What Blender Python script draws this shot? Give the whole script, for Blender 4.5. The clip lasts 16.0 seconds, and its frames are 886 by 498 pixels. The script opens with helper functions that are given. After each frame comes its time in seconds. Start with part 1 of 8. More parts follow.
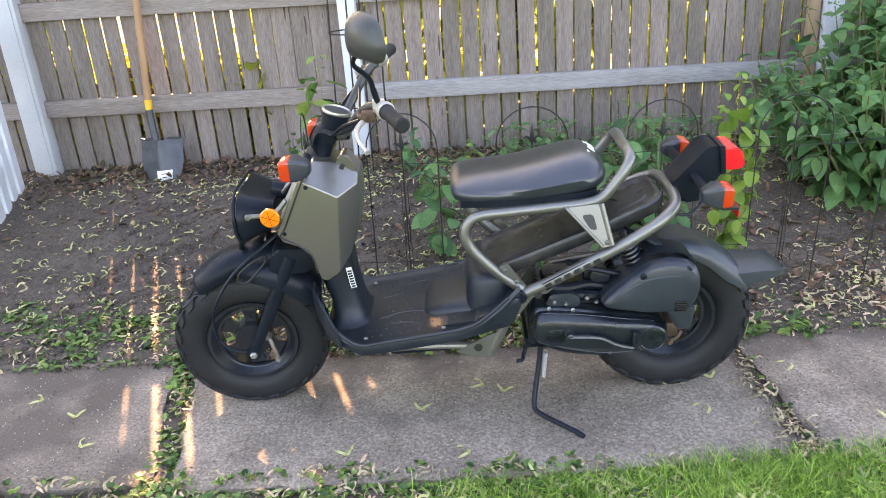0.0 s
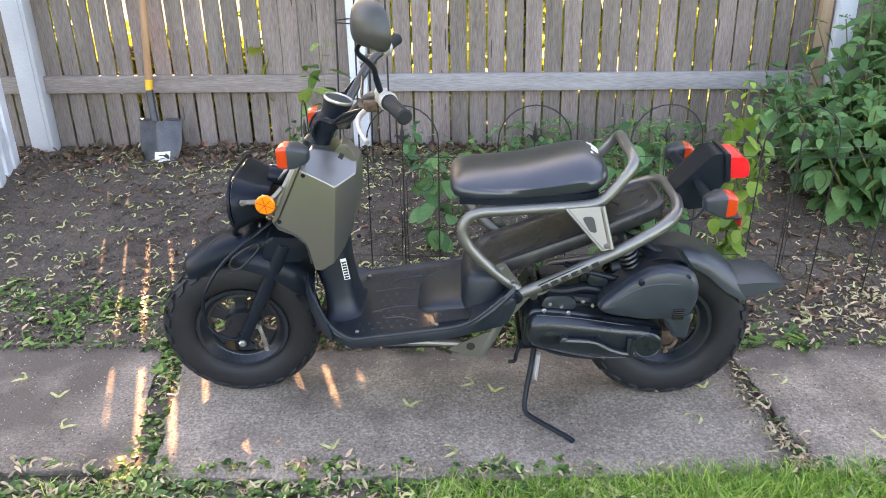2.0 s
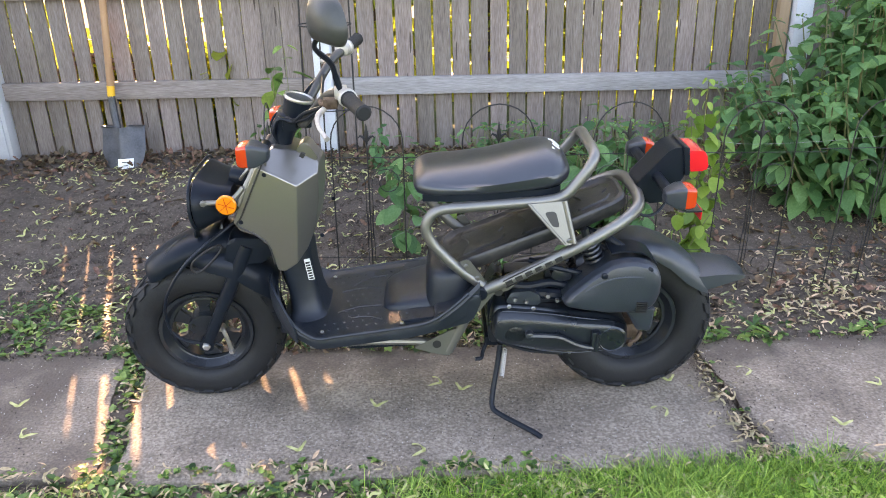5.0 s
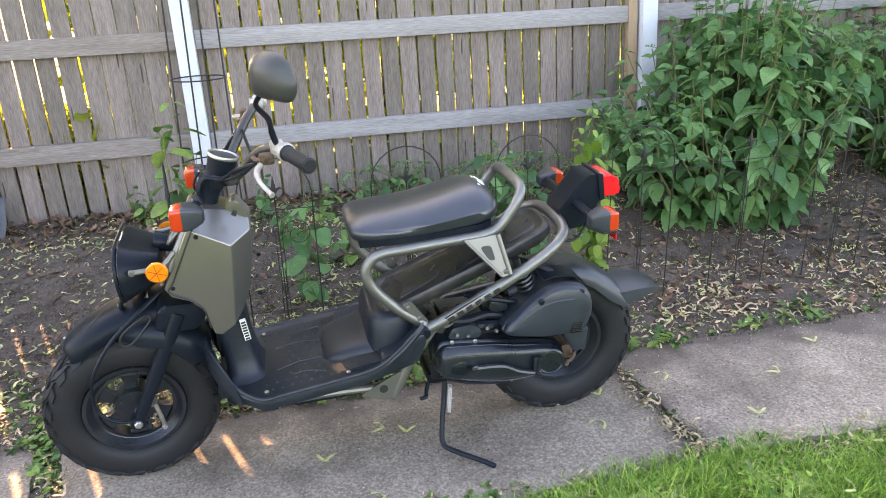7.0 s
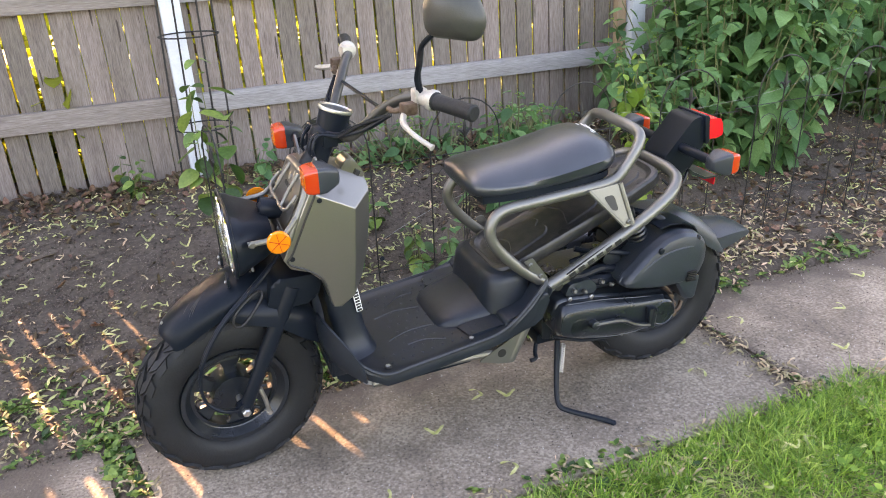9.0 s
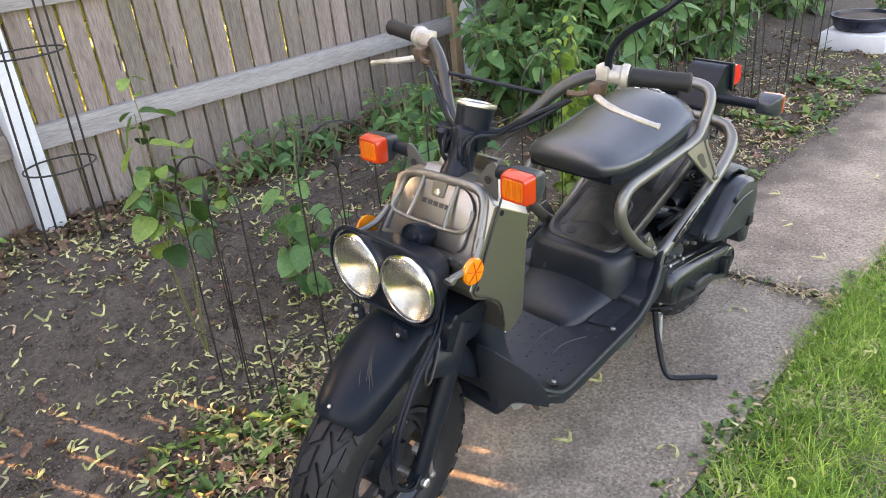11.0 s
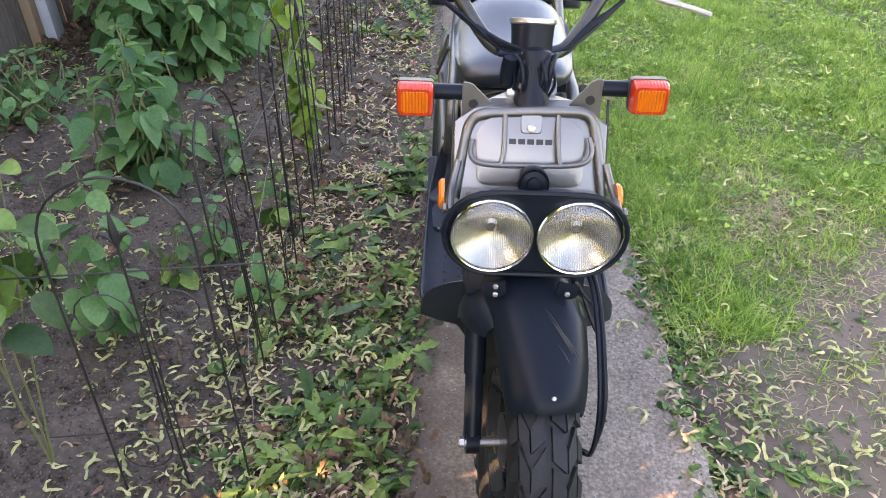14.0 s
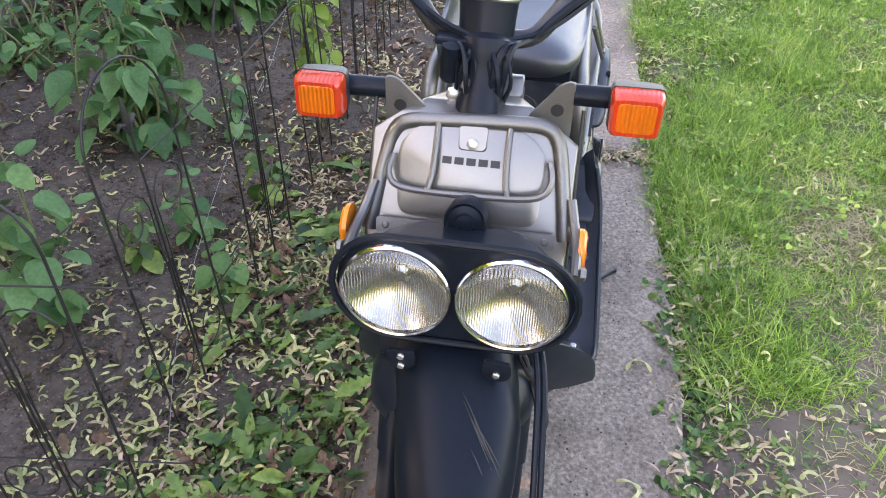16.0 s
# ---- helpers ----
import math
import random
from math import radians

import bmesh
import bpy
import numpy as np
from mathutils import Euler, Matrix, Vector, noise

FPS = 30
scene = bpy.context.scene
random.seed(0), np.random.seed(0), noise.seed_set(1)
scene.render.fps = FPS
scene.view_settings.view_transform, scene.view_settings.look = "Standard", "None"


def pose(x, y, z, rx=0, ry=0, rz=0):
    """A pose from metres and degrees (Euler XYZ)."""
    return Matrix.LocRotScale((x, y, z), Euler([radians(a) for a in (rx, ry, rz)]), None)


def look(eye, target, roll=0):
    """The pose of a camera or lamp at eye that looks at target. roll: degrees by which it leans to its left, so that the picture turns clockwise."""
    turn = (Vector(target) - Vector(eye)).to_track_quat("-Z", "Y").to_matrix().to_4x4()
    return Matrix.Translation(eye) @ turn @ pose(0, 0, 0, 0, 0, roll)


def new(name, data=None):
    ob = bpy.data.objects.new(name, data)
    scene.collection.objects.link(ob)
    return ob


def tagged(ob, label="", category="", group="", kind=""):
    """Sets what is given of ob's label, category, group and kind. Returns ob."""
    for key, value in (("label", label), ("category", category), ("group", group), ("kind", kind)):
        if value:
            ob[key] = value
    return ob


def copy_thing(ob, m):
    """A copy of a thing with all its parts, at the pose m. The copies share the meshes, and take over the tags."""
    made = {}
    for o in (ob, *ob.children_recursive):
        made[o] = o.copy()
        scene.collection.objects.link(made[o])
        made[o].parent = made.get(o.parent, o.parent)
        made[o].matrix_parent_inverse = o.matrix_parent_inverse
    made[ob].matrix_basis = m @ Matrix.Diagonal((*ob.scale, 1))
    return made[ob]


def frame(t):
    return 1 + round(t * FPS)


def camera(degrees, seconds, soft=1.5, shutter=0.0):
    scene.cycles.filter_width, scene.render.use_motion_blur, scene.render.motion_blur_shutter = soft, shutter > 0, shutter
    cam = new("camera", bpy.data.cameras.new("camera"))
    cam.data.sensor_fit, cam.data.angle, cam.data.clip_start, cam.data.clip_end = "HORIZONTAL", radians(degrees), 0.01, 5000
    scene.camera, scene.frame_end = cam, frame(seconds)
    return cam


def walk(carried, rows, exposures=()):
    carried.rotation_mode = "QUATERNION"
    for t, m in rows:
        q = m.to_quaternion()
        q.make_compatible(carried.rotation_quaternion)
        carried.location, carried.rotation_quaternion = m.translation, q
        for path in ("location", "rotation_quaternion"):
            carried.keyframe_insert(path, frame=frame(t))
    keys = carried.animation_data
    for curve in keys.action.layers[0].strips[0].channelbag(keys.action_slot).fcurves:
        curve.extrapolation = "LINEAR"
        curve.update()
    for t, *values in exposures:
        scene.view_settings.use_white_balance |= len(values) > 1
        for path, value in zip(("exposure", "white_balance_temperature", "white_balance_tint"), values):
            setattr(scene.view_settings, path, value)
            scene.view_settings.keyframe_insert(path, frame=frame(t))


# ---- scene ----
cam = camera(59.9, 16.0, soft=1.0)
PATH = [
    (0, (0.09, 0.009, 1.335), (0.047, 1.846, 0.545), -3.5),
    (0.5, (0.088, 0.024, 1.334), (0.039, 1.864, 0.551), -2.9),
    (1, (0.087, 0.031, 1.325), (0.041, 1.872, 0.545), -2.1),
    (1.5, (0.088, 0.032, 1.324), (0.047, 1.869, 0.533), -1.3),
    (2, (0.088, 0.038, 1.322), (0.055, 1.871, 0.522), -0.6),
    (2.5, (0.088, 0.036, 1.316), (0.071, 1.867, 0.512), -0.2),
    (3, (0.08, 0.035, 1.319), (0.081, 1.866, 0.512), -0.1),
    (5.3, (0.127, 0.029, 1.295), (0.179, 1.869, 0.514), -1.2),
    (5.5, (0.134, 0.049, 1.301), (0.21, 1.887, 0.515), -1.3),
    (6, (0.088, 0.097, 1.287), (0.257, 1.941, 0.532), -1.9),
    (6.5, (-0.066, 0.093, 1.304), (0.236, 1.932, 0.579), -2.0),
    (7, (-0.113, 0.036, 1.32), (0.31, 1.861, 0.62), -2.4),
    (7.5, (-0.088, -0.026, 1.311), (0.438, 1.77, 0.606), -2.5),
    (8, (-0.176, 0.03, 1.299), (0.419, 1.793, 0.566), -2.5),
    (8.5, (-0.43, 0.155, 1.288), (0.193, 1.892, 0.515), -2.6),
    (9, (-0.616, 0.317, 1.278), (0.043, 2.028, 0.481), -2.6),
    (9.2, (-0.701, 0.407, 1.266), (-0.027, 2.108, 0.46), -2.5),
    (11.3, (-1.314, 1.19, 1.293), (0.072, 2.302, 0.376), -5.4),
    (11.5, (-1.331, 1.311, 1.283), (0.133, 2.293, 0.337), -5.5),
    (12, (-1.424, 1.648, 1.288), (0.189, 2.271, 0.284), -4.9),
    (12.5, (-1.4, 1.858, 1.258), (0.268, 2.209, 0.212), -4.1),
    (13, (-1.422, 1.997, 1.264), (0.251, 2.172, 0.182), -2.9),
    (13.5, (-1.49, 2.092, 1.269), (0.179, 2.187, 0.172), -2.1),
    (14, (-1.507, 2.118, 1.277), (0.168, 2.175, 0.185), -1.6),
    (14.5, (-1.5, 2.119, 1.281), (0.176, 2.176, 0.191), -1.7),
    (15, (-1.5, 2.108, 1.273), (0.165, 2.199, 0.169), -1.8),
    (15.5, (-1.435, 2.051, 1.247), (0.198, 2.207, 0.105), -2.1),
    (16, (-1.153, 1.9, 1.202), (0.43, 2.182, 0.012), -1.7),
]
EXPOSURES = [(0.0, 3.19, 8200, 23), (5.5, 3.16, 8200, 23), (7.5, 3.19, 8300, 22), (9.0, 3.17, 8900, 26), (11.5, 3.14, 9200, 25), (13.0, 3.18, 8350, 28), (16.0, 3.18, 8100, 28)]
walk(cam, [(t, look(eye, target, roll)) for t, eye, target, roll in PATH], EXPOSURES)

# ---- world, sun ----
SUN_EL, SUN_X, SUN_Y = radians(26.9), -0.327, 0.945      # the sun stands low behind the board fence
world = bpy.data.worlds.new("world")
scene.world = world
world.use_nodes = True
wn = world.node_tree.nodes
sky = wn.new("ShaderNodeTexSky")
sky.sky_type, sky.sun_disc = "NISHITA", False
sky.sun_elevation, sky.sun_rotation = SUN_EL, math.atan2(SUN_X, SUN_Y)
sky.dust_density, sky.air_density = 2.0, 1.0
world.node_tree.links.new(sky.outputs[0], wn["Background"].inputs[0])
wn["Background"].inputs[1].default_value = 0.15
sun_data = bpy.data.lights.new("sun", "SUN")
sun_data.energy, sun_data.angle, sun_data.color = 5.0, radians(0.5), (1.0, 0.68, 0.42)
sun = new("sun", sun_data)
sun.matrix_world = look(Vector((SUN_X * 20, SUN_Y * 20, math.tan(SUN_EL) * 20)), (0, 0, 0))

# ---- mesh helpers ----
rng = np.random.default_rng(7)


def flat_mesh(name, verts, faces):
    """A mesh from an N x 3 array and an M x k array of faces."""
    me = bpy.data.meshes.new(name)
    verts, faces = np.asarray(verts, np.float32), np.asarray(faces, np.int32)
    k = faces.shape[1]
    me.vertices.add(len(verts))
    me.vertices.foreach_set("co", verts.ravel())
    me.loops.add(faces.size)
    me.loops.foreach_set("vertex_index", faces.ravel())
    me.polygons.add(len(faces))
    me.polygons.foreach_set("loop_start", np.arange(0, faces.size, k, dtype=np.int32))
    me.polygons.foreach_set("loop_total", np.full(len(faces), k, np.int32))
    me.update(calc_edges=True)
    return me


def shade(me, angle=35):
    me.polygons.foreach_set("use_smooth", np.ones(len(me.polygons), bool))
    me.set_sharp_from_angle(angle=radians(angle))


def part(name, bm, material, parent=None, label="", angle=35):
    """Links a bmesh (or a mesh) as one object, under a thing or under a part."""
    if isinstance(bm, bmesh.types.BMesh):
        bmesh.ops.recalc_face_normals(bm, faces=bm.faces[:])
        me = bpy.data.meshes.new(name)
        bm.to_mesh(me)
        bm.free()
    else:
        me = bm
    if not me.materials:
        me.materials.append(material)
    shade(me, angle)
    ob = new(name, me)
    ob.parent = parent
    if label:
        ob["label"] = label
    return ob


def pieces(name, bm, material, parent, label="", angle=35):
    """Links every loose piece of a bmesh as an object of its own."""
    bm.verts.index_update()
    left = set(bm.verts)
    while left:
        group, todo = set(), [min(left, key=lambda v: v.index)]
        while todo:
            v = todo.pop()
            if v not in group:
                group.add(v)
                todo += [e.other_vert(v) for e in v.link_edges]
        left -= group
        order = sorted(group, key=lambda v: v.index)
        slot = {v: i for i, v in enumerate(order)}
        one = bmesh.new()
        vs = [one.verts.new(v.co) for v in order]
        for f in {f for v in order for f in v.link_faces}:
            one.faces.new([vs[slot[v]] for v in f.verts])
        part(name, one, material, parent, label, angle)
    bm.free()


def empty(name, m=None, parent=None):
    ob = new(name)
    ob.empty_display_size = 0.1
    ob.parent = parent
    if m is not None:
        ob.matrix_basis = m
    return ob


def spline(pts, k=6, closed=False):
    """Points along a Catmull-Rom curve."""
    p = [Vector(q) for q in pts]
    n, out = len(p), []
    for i in range(n if closed else n - 1):
        a, b, c, d = (p[(i + j) % n] if closed else p[min(max(i + j, 0), n - 1)] for j in (-1, 0, 1, 2))
        for s in range(k):
            u = s / k
            out.append(0.5 * (2 * b + (c - a) * u + (2 * a - 5 * b + 4 * c - d) * u * u + (3 * b - a - 3 * c + d) * u ** 3))
    if not closed:
        out.append(p[-1])
    return out


def tube(bm, pts, r, seg=8, closed=False):
    """Sweeps a circle of radius r (or of one radius a point) along points."""
    p = [Vector(q) for q in pts]
    n = len(p)
    rs = r if isinstance(r, (list, tuple)) else [r] * n
    tang = []
    for i in range(n):
        a, b = (p[(i - 1) % n], p[(i + 1) % n]) if closed else (p[max(i - 1, 0)], p[min(i + 1, n - 1)])
        tang.append((b - a).normalized())
    up = Vector((0, 0, 1)) if abs(tang[0].z) < 0.9 else Vector((0, 1, 0))
    side = tang[0].cross(up).normalized()
    rings = []
    for i in range(n):
        side = (side - tang[i] * side.dot(tang[i])).normalized()
        other = tang[i].cross(side)
        rings.append([bm.verts.new(p[i] + rs[i] * (math.cos(a) * side + math.sin(a) * other)) for a in (2 * math.pi * j / seg for j in range(seg))])
    skin(bm, rings, closed, not closed)
    return bm


def skin(bm, rings, closed=False, caps=True):
    m, n = len(rings), len(rings[0])
    for i in range(m if closed else m - 1):
        a, b = rings[i], rings[(i + 1) % m]
        for j in range(n):
            bm.faces.new((a[j], a[(j + 1) % n], b[(j + 1) % n], b[j]))
    if caps and not closed:
        bm.faces.new(rings[0][::-1])
        bm.faces.new(rings[-1])


def loft(bm, rings, caps=True):
    skin(bm, [[bm.verts.new(v) for v in ring] for ring in rings], False, caps)
    return bm


def sheet(bm, rows):
    """A surface through rows of points."""
    vs = [[bm.verts.new(v) for v in row] for row in rows]
    for a, b in zip(vs, vs[1:]):
        for j in range(len(a) - 1):
            bm.faces.new((a[j], a[j + 1], b[j + 1], b[j]))
    return bm


def thick(bm, t):
    """Gives a surface a thickness."""
    bmesh.ops.recalc_face_normals(bm, faces=bm.faces[:])
    bmesh.ops.solidify(bm, geom=bm.faces[:], thickness=t)
    return bm


def prism(bm, outline, y0, y1, bevel=0.0, seg=2, axis=1):
    """An outline in x and z, carried from y0 to y1, its edges rounded."""
    def put(a, b, y):
        return (a, y, b) if axis == 1 else ((y, a, b) if axis == 0 else (a, b, y))
    lo = [bm.verts.new(put(a, b, y0)) for a, b in outline]
    hi = [bm.verts.new(put(a, b, y1)) for a, b in outline]
    fs = [bm.faces.new(lo), bm.faces.new(hi[::-1])]
    n = len(lo)
    for i in range(n):
        fs.append(bm.faces.new((lo[i], hi[i], hi[(i + 1) % n], lo[(i + 1) % n])))
    if bevel:
        edges = {e for f in fs[:2] for e in f.edges}
        bmesh.ops.bevel(bm, geom=list(edges), offset=bevel, segments=seg, profile=0.6, affect="EDGES", clamp_overlap=True)
    return bm


def block(bm, lo, hi, bevel=0.0, seg=2, m=None):
    made = bmesh.ops.create_cube(bm, size=1.0)["verts"]
    lo, hi = Vector(lo), Vector(hi)
    for v in made:
        v.co = Vector([l + (c + 0.5) * (h - l) for l, h, c in zip(lo, hi, v.co)])
    if m is not None:
        for v in made:
            v.co = m @ v.co
    if bevel:
        bmesh.ops.bevel(bm, geom=list({e for v in made for e in v.link_edges}), offset=bevel, segments=seg, profile=0.6, affect="EDGES", clamp_overlap=True)
    return bm


def lathe(bm, profile, centre, axis, seg=32, caps=True):
    """Turns a profile of (radius, height) about an axis through centre."""
    axis = Vector(axis).normalized()
    u = axis.orthogonal().normalized()
    w = axis.cross(u)
    c = Vector(centre)
    rings = [[bm.verts.new(c + axis * h + r * (math.cos(a) * u + math.sin(a) * w)) for a in (2 * math.pi * j / seg for j in range(seg))] for r, h in profile]
    skin(bm, rings, False, caps)
    return bm


def bolt(bm, at, axis, r=0.006, h=0.005):
    return lathe(bm, [(r, 0), (r, h * 0.7), (r * 0.7, h)], at, axis, 6)


def rounded(pts, r, k=4):
    """A closed outline in a plane with its corners rounded."""
    out, n = [], len(pts)
    for i in range(n):
        a, b, c = (Vector(pts[(i + j) % n]) for j in (-1, 0, 1))
        u, v = a - b, c - b
        d = min(r, 0.45 * u.length, 0.45 * v.length)
        s, e = b + u.normalized() * d, b + v.normalized() * d
        for j in range(k + 1):
            t = j / k
            out.append(tuple((1 - t) ** 2 * s + 2 * t * (1 - t) * b + t * t * e))
    return out


def turns(yaw, pitch, roll):
    """Arrays of rotations: first roll about x, then pitch about y, then yaw about z."""
    cy, sy, cp, sp, cr, sr = np.cos(yaw), np.sin(yaw), np.cos(pitch), np.sin(pitch), np.cos(roll), np.sin(roll)
    return np.stack([np.stack([cy * cp, cy * sp * sr - sy * cr, cy * sp * cr + sy * sr], -1),
                     np.stack([sy * cp, sy * sp * sr + cy * cr, sy * sp * cr - cy * sr], -1),
                     np.stack([-sp, cp * sr, cp * cr], -1)], -2)


def strewn(name, tv, tf, places, rot, size):
    """One mesh of many copies of a small shape."""
    tv, tf = np.asarray(tv, float), np.asarray(tf)
    size = np.asarray(size, float)
    if size.ndim == 1:
        size = np.repeat(size[:, None], 3, 1)
    v = np.einsum("nij,nkj->nki", rot, tv[None] * size[:, None, :]) + np.asarray(places)[:, None, :]
    f = tf[None] + (np.arange(len(places)) * len(tv))[:, None, None]
    return flat_mesh(name, v.reshape(-1, 3), f.reshape(-1, tf.shape[1]))


# ---- materials ----
def surface(name, colours, scale=8.0, rough=0.6, metal=0.0, bump=0.2, bump_scale=60.0, fine=120.0, fine_mix=0.35, vary="", vary_by=0.25,
            translucent=0.0, stretch=(1, 1, 1), coat=0.0, rough_vary=0.12, specks=None, specular=0.5):
    """A node material: two scales of colour, relief and uneven gloss."""
    m = bpy.data.materials.new(name)
    m.use_nodes = True
    nt = m.node_tree
    nd, ln = nt.nodes, nt.links.new
    bs = nd["Principled BSDF"]
    co = nd.new("ShaderNodeTexCoord")
    mp = nd.new("ShaderNodeMapping")
    mp.inputs["Scale"].default_value = stretch
    ln(co.outputs["Object"], mp.inputs[0])

    def noise_at(s, detail=4.0):
        n = nd.new("ShaderNodeTexNoise")
        n.inputs["Scale"].default_value, n.inputs["Detail"].default_value = s, detail
        ln(mp.outputs[0], n.inputs["Vector"])
        return n
    big, small, rel = noise_at(scale), noise_at(fine, 2.0), noise_at(bump_scale, 3.0)
    ramp = nd.new("ShaderNodeValToRGB")
    el = ramp.color_ramp.elements
    for i, c in enumerate(colours):
        pos = 0.3 + 0.4 * i / max(len(colours) - 1, 1)
        e = el[i] if i < 2 else el.new(pos)
        e.position, e.color = pos, (*c, 1)
    mixf = nd.new("ShaderNodeMix")
    mixf.inputs[0].default_value = fine_mix
    ln(big.outputs[0], mixf.inputs[2])
    ln(small.outputs[0], mixf.inputs[3])
    ln(mixf.outputs[0], ramp.inputs[0])
    col = ramp.outputs[0]
    if vary:
        if vary == "island":
            src = nd.new("ShaderNodeNewGeometry").outputs["Random Per Island"]
        else:
            src = nd.new("ShaderNodeObjectInfo").outputs["Random"]
        hsv = nd.new("ShaderNodeHueSaturation")
        rg = nd.new("ShaderNodeMapRange")
        rg.inputs[3].default_value, rg.inputs[4].default_value = 1 - vary_by, 1 + vary_by
        ln(src, rg.inputs[0])
        ln(rg.outputs[0], hsv.inputs["Value"])
        rh = nd.new("ShaderNodeMapRange")
        rh.inputs[3].default_value, rh.inputs[4].default_value = 0.5 + 0.05 * vary_by, 0.5 - 0.06 * vary_by
        ln(src, rh.inputs[0])
        ln(rh.outputs[0], hsv.inputs["Hue"])
        ln(col, hsv.inputs["Color"])
        col = hsv.outputs[0]
    if specks:
        vo = nd.new("ShaderNodeTexVoronoi")
        vo.inputs["Scale"].default_value = specks[0]
        ln(mp.outputs[0], vo.inputs["Vector"])
        lt = nd.new("ShaderNodeMath")
        lt.operation = "LESS_THAN"
        lt.inputs[1].default_value = specks[1]
        ln(vo.outputs["Distance"], lt.inputs[0])
        pick = nd.new("ShaderNodeMix")
        pick.data_type = "RGBA"
        pick.inputs["B"].default_value = (*specks[2], 1)
        wh = nd.new("ShaderNodeTexWhiteNoise")
        ln(vo.outputs["Color"], wh.inputs["Vector"])
        gate = nd.new("ShaderNodeMath")
        gate.operation = "MULTIPLY"
        gt = nd.new("ShaderNodeMath")
        gt.operation = "GREATER_THAN"
        gt.inputs[1].default_value = specks[3]
        ln(wh.outputs[0], gt.inputs[0])
        ln(lt.outputs[0], gate.inputs[0])
        ln(gt.outputs[0], gate.inputs[1])
        ln(gate.outputs[0], pick.inputs["Factor"])
        ln(col, pick.inputs["A"])
        col = pick.outputs["Result"]
    ln(col, bs.inputs["Base Color"])
    rr = nd.new("ShaderNodeMapRange")
    rr.inputs[3].default_value, rr.inputs[4].default_value = max(rough - rough_vary, 0.02), min(rough + rough_vary, 1)
    ln(big.outputs[0], rr.inputs[0])
    ln(rr.outputs[0], bs.inputs["Roughness"])
    bs.inputs["Metallic"].default_value, bs.inputs["Coat Weight"].default_value = metal, coat
    bs.inputs["Specular IOR Level"].default_value = specular
    if bump:
        bp = nd.new("ShaderNodeBump")
        bp.inputs["Strength"].default_value, bp.inputs["Distance"].default_value = bump, 0.004
        ln(rel.outputs[0], bp.inputs["Height"])
        ln(bp.outputs[0], bs.inputs["Normal"])
    if translucent:
        tr = nd.new("ShaderNodeBsdfTranslucent")
        ln(col, tr.inputs[0])
        mx = nd.new("ShaderNodeMixShader")
        mx.inputs[0].default_value = translucent
        ln(bs.outputs[0], mx.inputs[1])
        ln(tr.outputs[0], mx.inputs[2])
        ln(mx.outputs[0], nd["Material Output"].inputs[0])
    return m


def lens_plastic(name, colour, rough=0.12, ribs=0.35):
    m = bpy.data.materials.new(name)
    m.use_nodes = True
    nt = m.node_tree
    bs = nt.nodes["Principled BSDF"]
    bs.inputs["Base Color"].default_value = (*colour, 1)
    bs.inputs["Roughness"].default_value = rough
    bs.inputs["Subsurface Weight"].default_value = 0.15
    bs.inputs["Subsurface Radius"].default_value = (0.02, 0.008, 0.004)
    bs.inputs["Coat Weight"].default_value = 0.5
    wv = nt.nodes.new("ShaderNodeTexWave")
    wv.inputs["Scale"].default_value = 60
    wv.bands_direction = "Y"
    co = nt.nodes.new("ShaderNodeTexCoord")
    nt.links.new(co.outputs["Object"], wv.inputs[0])
    bp = nt.nodes.new("ShaderNodeBump")
    bp.inputs["Strength"].default_value, bp.inputs["Distance"].default_value = ribs, 0.002
    nt.links.new(wv.outputs[0], bp.inputs["Height"])
    nt.links.new(bp.outputs[0], bs.inputs["Normal"])
    return m


def fluted(nt, strength, scale=75, depth=0.0012):
    """Fine upright flutes as relief."""
    co = nt.nodes.new("ShaderNodeTexCoord")
    wv = nt.nodes.new("ShaderNodeTexWave")
    wv.inputs["Scale"].default_value, wv.bands_direction = scale, "Y"
    wv.inputs["Distortion"].default_value = 1.6
    nt.links.new(co.outputs["Object"], wv.inputs[0])
    bp = nt.nodes.new("ShaderNodeBump")
    bp.inputs["Strength"].default_value, bp.inputs["Distance"].default_value = strength, depth
    nt.links.new(wv.outputs[0], bp.inputs["Height"])
    return bp.outputs[0]


def glass(name):
    """Thin clear lamp glass: mostly see-through, with a gloss broken by its flutes."""
    m = bpy.data.materials.new(name)
    m.use_nodes = True
    nt = m.node_tree
    clear = nt.nodes.new("ShaderNodeBsdfTransparent")
    clear.inputs[0].default_value = (0.93, 0.94, 0.91, 1)
    shine = nt.nodes.new("ShaderNodeBsdfGlossy")
    shine.inputs["Roughness"].default_value = 0.06
    nt.links.new(fluted(nt, 0.35), shine.inputs["Normal"])
    mx = nt.nodes.new("ShaderNodeMixShader")
    mx.inputs[0].default_value = 0.14
    nt.links.new(clear.outputs[0], mx.inputs[1])
    nt.links.new(shine.outputs[0], mx.inputs[2])
    nt.links.new(mx.outputs[0], nt.nodes["Material Output"].inputs[0])
    return m


